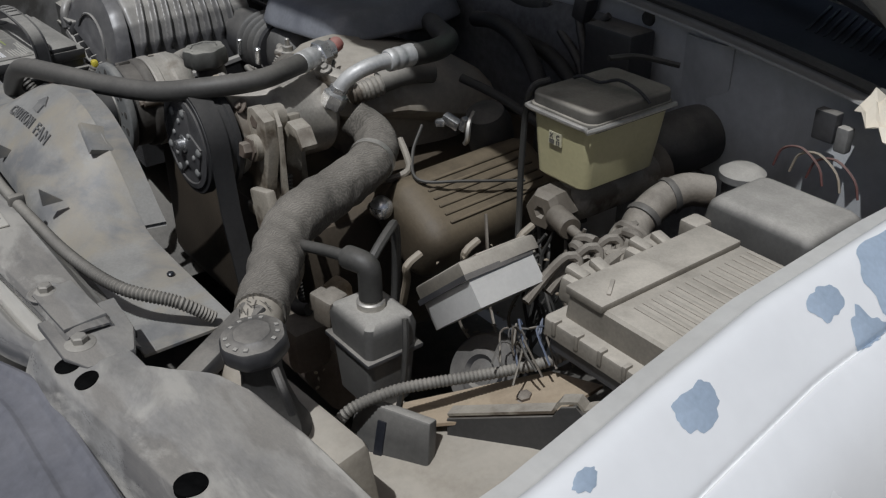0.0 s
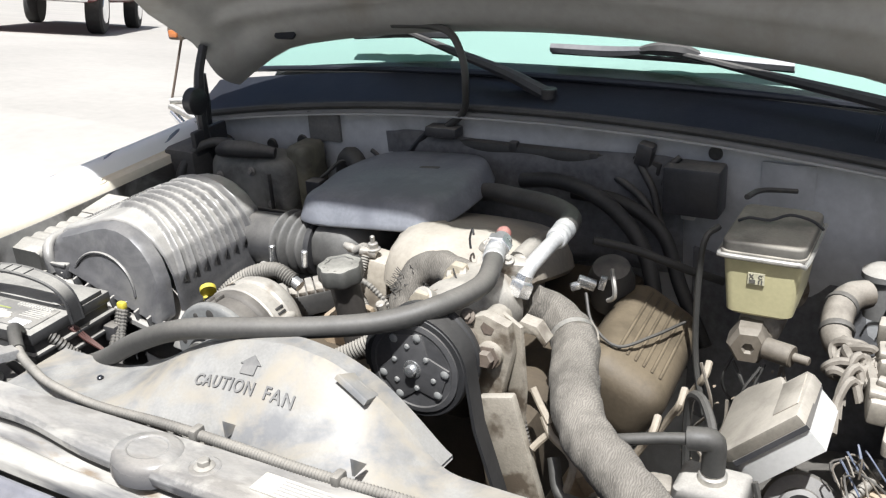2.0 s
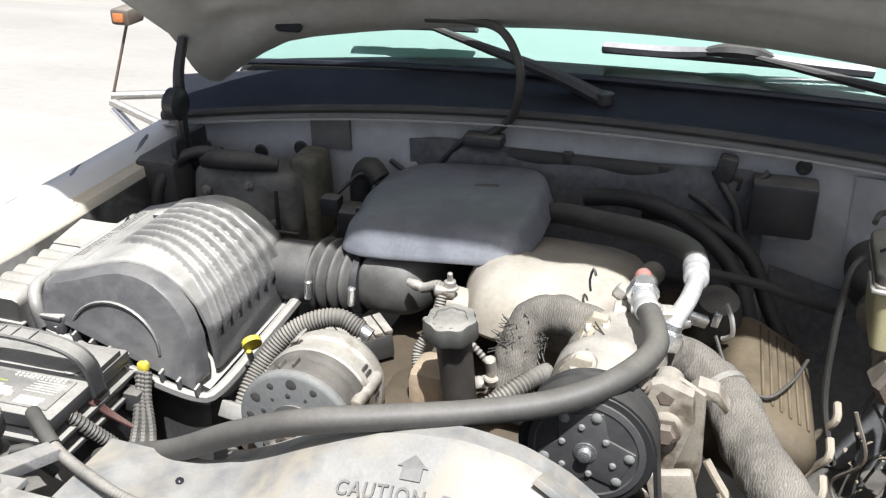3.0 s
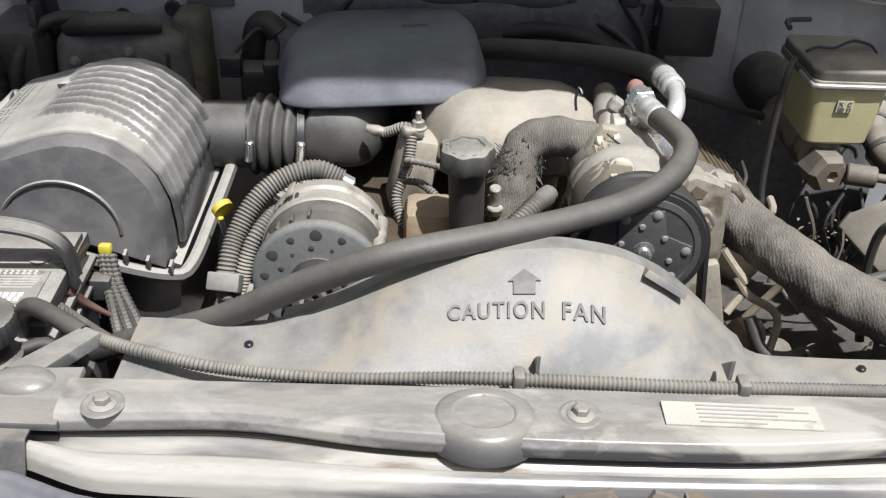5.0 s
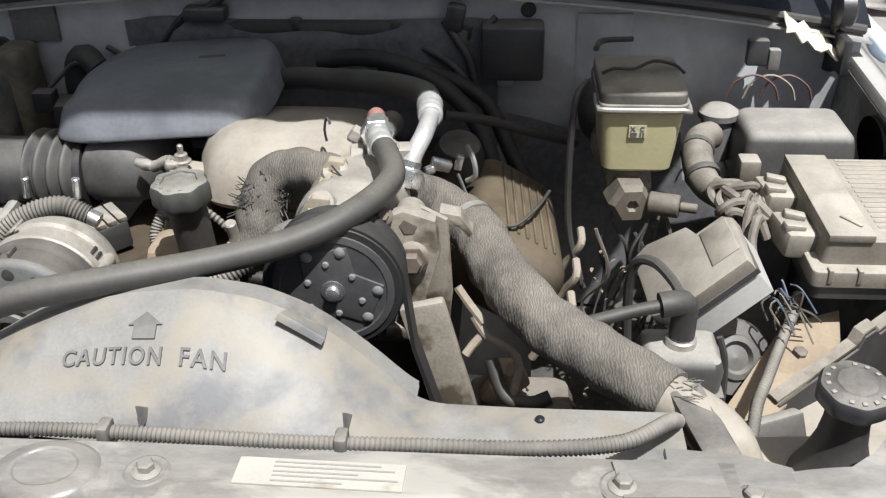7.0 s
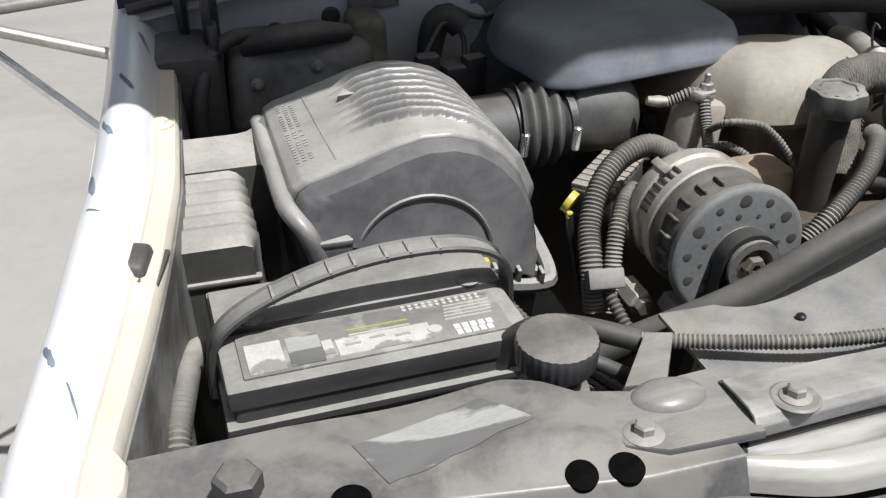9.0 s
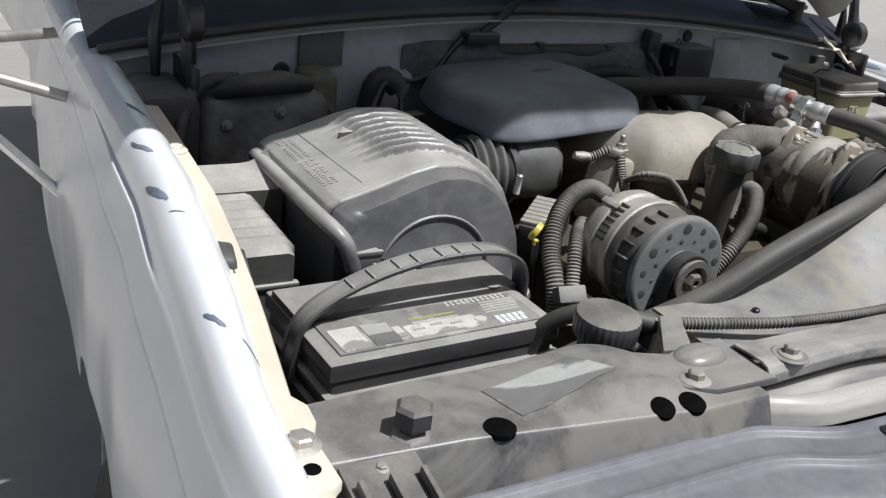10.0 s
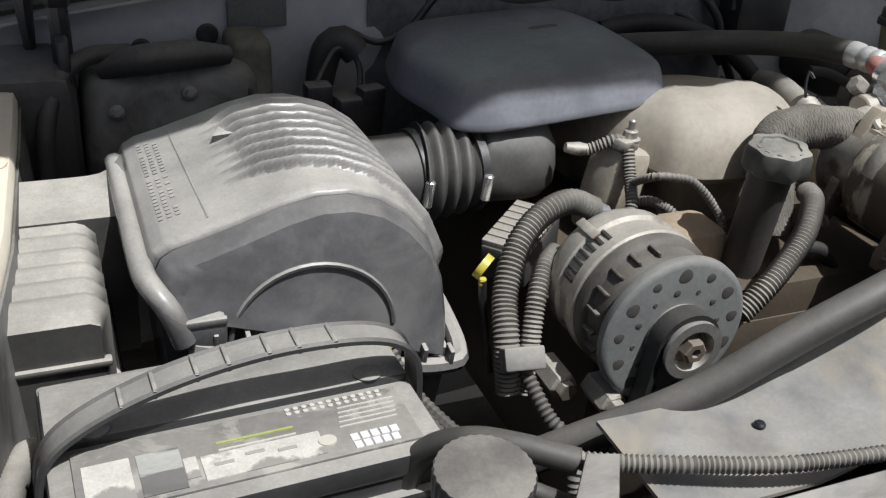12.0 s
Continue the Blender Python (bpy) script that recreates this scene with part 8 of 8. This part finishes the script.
lone("leaf_litter", b, LEAF, "bits of dry leaf caught among the wires", "leaf litter", kind="stuff", smooth=0)
lw = thing("gap_wires", (0.42, 0.48, 0.9), "thin wires hanging in the gap beside the engine", "wire")
for i in range(14):
    b = bm_()
    x, y = rnd.uniform(0.38, 0.48), rnd.uniform(0.42, 0.58)
    tube(b, [(x, y, 0.96 + rnd.uniform(-0.02, 0.02)), (x + rnd.uniform(-0.02, 0.02), y - 0.01, 0.92), (x + rnd.uniform(-0.03, 0.03), y + rnd.uniform(-0.03, 0.02), 0.86), (x + rnd.uniform(-0.03, 0.03), y, 0.80)], 0.0022, 5)
    part("wire", b, (HARNESS, RUBBER, RUBBER)[i % 3], lw)

# ---- the truck's body behind the fenders ----
cab = thing("truck_cab", (CX, 2.2, 0.5), "white truck cab behind the windshield", "cab")
for side in (-1, 1):
    b = bm_()
    sheet(b, lambda u, v, side=side: (CX + side * (curve_at(INNER[side], 1.37 + 1.6 * u) + (0.034 - 0.16 * u if side < 0 else 0.12) + 0.02 * math.sin(v * 3.1)), 1.37 + 1.6 * u, 1.06 - 0.62 * v), 24, 12, -0.003 * side)
    part("door_panel", b, WHITE_PAINT, cab)
    b = bm_()
    sheet(b, lambda u, v, side=side: (CX + side * (curve_at(INNER[side], 1.3 + 0.5 * u) + 0.05 - 0.09 * v), 1.02 + 0.55 * v + 0.06 * u, 1.10 + 0.50 * v), 6, 16, -0.004 * side)
    part("pillar", b, WHITE_PAINT, cab)
b = bm_()
box(b, (0.10, 2.0, 0.74), (1.36, 1.26, 0.60), 0.05)
part("lower_body", b, WHITE_PAINT, cab)
b = bm_()
box(b, (0.10, 3.65, 0.74), (1.20, 1.90, 0.56), 0.04)
part("cargo_bed", b, WHITE_PAINT, cab)
b = bm_()
box(b, (CX, 2.0, 1.69), (1.15, 1.0, 0.04), 0.02)
part("roof", b, WHITE_PAINT, cab)
b = bm_()
sheet(b, lambda u, v: (CX - 0.58 + 1.16 * u, 2.5, 1.68 - 1.2 * v), 6, 6, 0.02)
part("rear_wall", b, LINER, cab)
for side in (-1, 1):
    wl = thing("wheel", (CX + side * 0.74, 0.42, 0.0), "dark tyre on a steel rim under the fender", "wheel", group="front wheels")
    b = bm_()
    lathe(b, (CX + side * 0.56, 0.42, 0.36), (side, 0, 0), [(0.20, 0), (0.33, 0.0), (0.36, 0.03), (0.36, 0.19), (0.33, 0.22), (0.21, 0.22)], 40)
    part("tyre", b, TYRE, wl)
    b = bm_()
    lathe(b, (CX + side * 0.58, 0.42, 0.36), (side, 0, 0), [(0.05, 0.10), (0.19, 0.12), (0.21, 0.18), (0.20, 0.19)], 32)
    part("rim", b, STEEL, wl)


# towing mirrors on tubular arms
def mirror(side):
    th = thing("towing_mirror", (CX + side * 0.80, 1.1, 0.9), "towing mirror on bare tubular arms with an amber lamp", "mirror", group="towing mirrors")
    tip = Vector((CX + side * 0.955, 0.985, 1.065))
    for k, p in enumerate(((0.700, 1.19, 1.05), (0.735, 0.975, 0.995), (0.755, 1.0, 0.83))):
        b = bm_()
        a = Vector((CX + side * (p[0] + (0.10 if side > 0 else 0.0)), p[1], p[2]))
        tube(b, [a, tip + Vector((0, 0, 0.012 - 0.012 * k))], 0.0085, 12)
        part("arm", b, CHROME if k == 2 else STEEL, th)
        b = bm_()
        lathe(b, a, (-side, 0, 0), [(0.016, -0.006), (0.016, 0.004), (0.008, 0.008)], 14)
        part("foot", b, STEEL, th)
    b = bm_()
    cyl(b, tip, tip + Vector((-side * 0.045, 0.022, 0.15)), 0.0028)
    box(b, tip + Vector((-side * 0.045, 0.025, 0.162)), (0.040, 0.05, 0.030), 0.006)
    hd_ = part("mirror_head", b, RUST, th, "brown mirror bracket")
    b = bm_()
    box(b, tip + Vector((-side * 0.045, -0.002, 0.162)), (0.022, 0.008, 0.016), 0.003)
    part("amber_lamp", b, AMBER, hd_, "amber marker lamp")
    return th


AMBER = material("amber_lens", (0.50, 0.17, 0.05), 0.25, dust=0.1)
CAR_GREEN = material("car_green", (0.03, 0.06, 0.045), 0.3, dust=0.2)
mirror(-1)
mirror(1)

# ---- parked vehicles and gear in the yard ----
def on_ground(x, y, turn):
    """A frame at a spot of the yard, tilted with the slope there."""
    c, s = math.cos(radians(turn)), math.sin(radians(turn))
    ax = Vector((c * 6, s * 6, ground_z(x + c * 4.5, y + s * 4.5) - ground_z(x - c * 1.5, y - s * 1.5))).normalized()
    side = Vector((-s * 2, c * 2, ground_z(x - s, y + c) - ground_z(x + s, y - c)))
    up = ax.cross(side).normalized()
    m = Matrix((ax, up.cross(ax), up)).transposed().to_4x4()
    m.translation = (x, y, ground_z(x, y))
    return m


def pickup(x, y, turn, body, label, group="parked vehicles"):
    th = thing("pickup_truck", (x, y, ground_z(x, y)), label, "pickup", group=group)
    f = on_ground(x, y, turn)

    def bx(name, c, s, mat, bev=0.05, taper=(1, 1), par=None, lab=""):
        b = bm_()
        box(b, c, s, bev, taper=taper)
        bmesh.ops.transform(b, matrix=f, verts=b.verts)
        return part(name, b, mat, par or th, lab)
    bx("lower_body", (0, 0, 0.72), (5.3, 1.85, 0.55), body, 0.10)
    cb = bx("cab", (0.35, 0, 1.30), (1.9, 1.7, 0.72), body, 0.12, (0.72, 0.86))
    for sy in (-1, 1):
        bx("side_window", (0.35, sy * 0.775, 1.34), (1.25, 0.10, 0.38), CAR_GLASS, 0.04, (0.8, 1), cb)
    bx("bumper", (2.65, 0, 0.55), (0.16, 1.9, 0.22), CHROME, 0.04)
    bx("rear_bumper", (-2.68, 0, 0.55), (0.14, 1.8, 0.20), CHROME, 0.03)
    for wx in (-1.65, 1.7):
        for sy in (-1, 1):
            b = bm_()
            lathe(b, (wx, sy * 0.72, 0.37), (0, sy, 0), [(0.2, 0), (0.35, 0.0), (0.37, 0.03), (0.37, 0.20), (0.34, 0.23), (0.22, 0.23)], 32)
            bmesh.ops.transform(b, matrix=f, verts=b.verts)
            w = part("wheel", b, TYRE, th)
            b = bm_()
            lathe(b, (wx, sy * 0.74, 0.37), (0, sy, 0), [(0.06, 0.19), (0.18, 0.17), (0.22, 0.21), (0.21, 0.22)], 24)
            bmesh.ops.transform(b, matrix=f, verts=b.verts)
            part("rim", b, CHROME, w)
    for sy in (-1, 1):
        bx("lamp", (2.62, sy * 0.72, 0.86), (0.10, 0.30, 0.16), LABEL_WHITE, 0.03)
    return th


def flat_trailer(x, y, turn, mat, label):
    th = thing("utility_trailer", (x, y, ground_z(x, y)), label, "trailer")
    f = on_ground(x, y, turn)

    def bx(name, c, s, m_, bev=0.02):
        b = bm_()
        box(b, c, s, bev)
        bmesh.ops.transform(b, matrix=f, verts=b.verts)
        part(name, b, m_, th)
    bx("deck", (1.7, 0, 0.66), (8.2, 1.9, 0.10), mat)
    for sy in (-1, 1):
        bx("frame_beam", (1.7, sy * 0.90, 0.56), (8.2, 0.09, 0.20), mat)
        for k in range(4):
            bx("reflector", (-1.6 + 2.2 * k, sy * 0.95, 0.60), (0.22, 0.012, 0.06), LABEL_WHITE, 0.002)
        bx("jack_leg", (5.4, sy * 0.75, 0.33), (0.10, 0.10, 0.66), mat)
    bx("drawbar", (6.5, 0, 0.60), (1.6, 0.14, 0.14), mat)
    for wx in (-0.45, 0.45):
        for sy in (-1, 1):
            b = bm_()
            lathe(b, (wx, sy * 0.72, 0.33), (0, sy, 0), [(0.16, 0), (0.31, 0.0), (0.33, 0.03), (0.33, 0.17), (0.18, 0.19)], 28)
            bmesh.ops.transform(b, matrix=f, verts=b.verts)
            part("wheel", b, TYRE, th)


pickup(-12.5, 10.3, 128, CAR_RED, "dark red pickup parked across the yard")
flat_trailer(-20.8, 13.1, -37, CAR_RED, "dark red flat trailer on two axles, parked on its jack legs")
pickup(-28.0, 14.6, -28, CAR_GREEN, "dark green pickup parked far across the yard")
for k, (x, y) in enumerate(((-15.8, 7.25), (-16.5, 7.85), (-17.4, 8.6))):
    b = bm_()
    box(b, (x, y, ground_z(x, y) + 0.19), (0.40, 0.40, 0.40), 0.07, rot=(0, 0, 20 * k), seg=3, taper=(0.92, 0.92))
    lone("bulk_bag", b, LABEL_WHITE, "white woven bulk bag standing on the ground", "bag", group="bulk bags")
pickup(3.7, 8.0, 75, CAR_RED, "red pickup parked beside the truck")
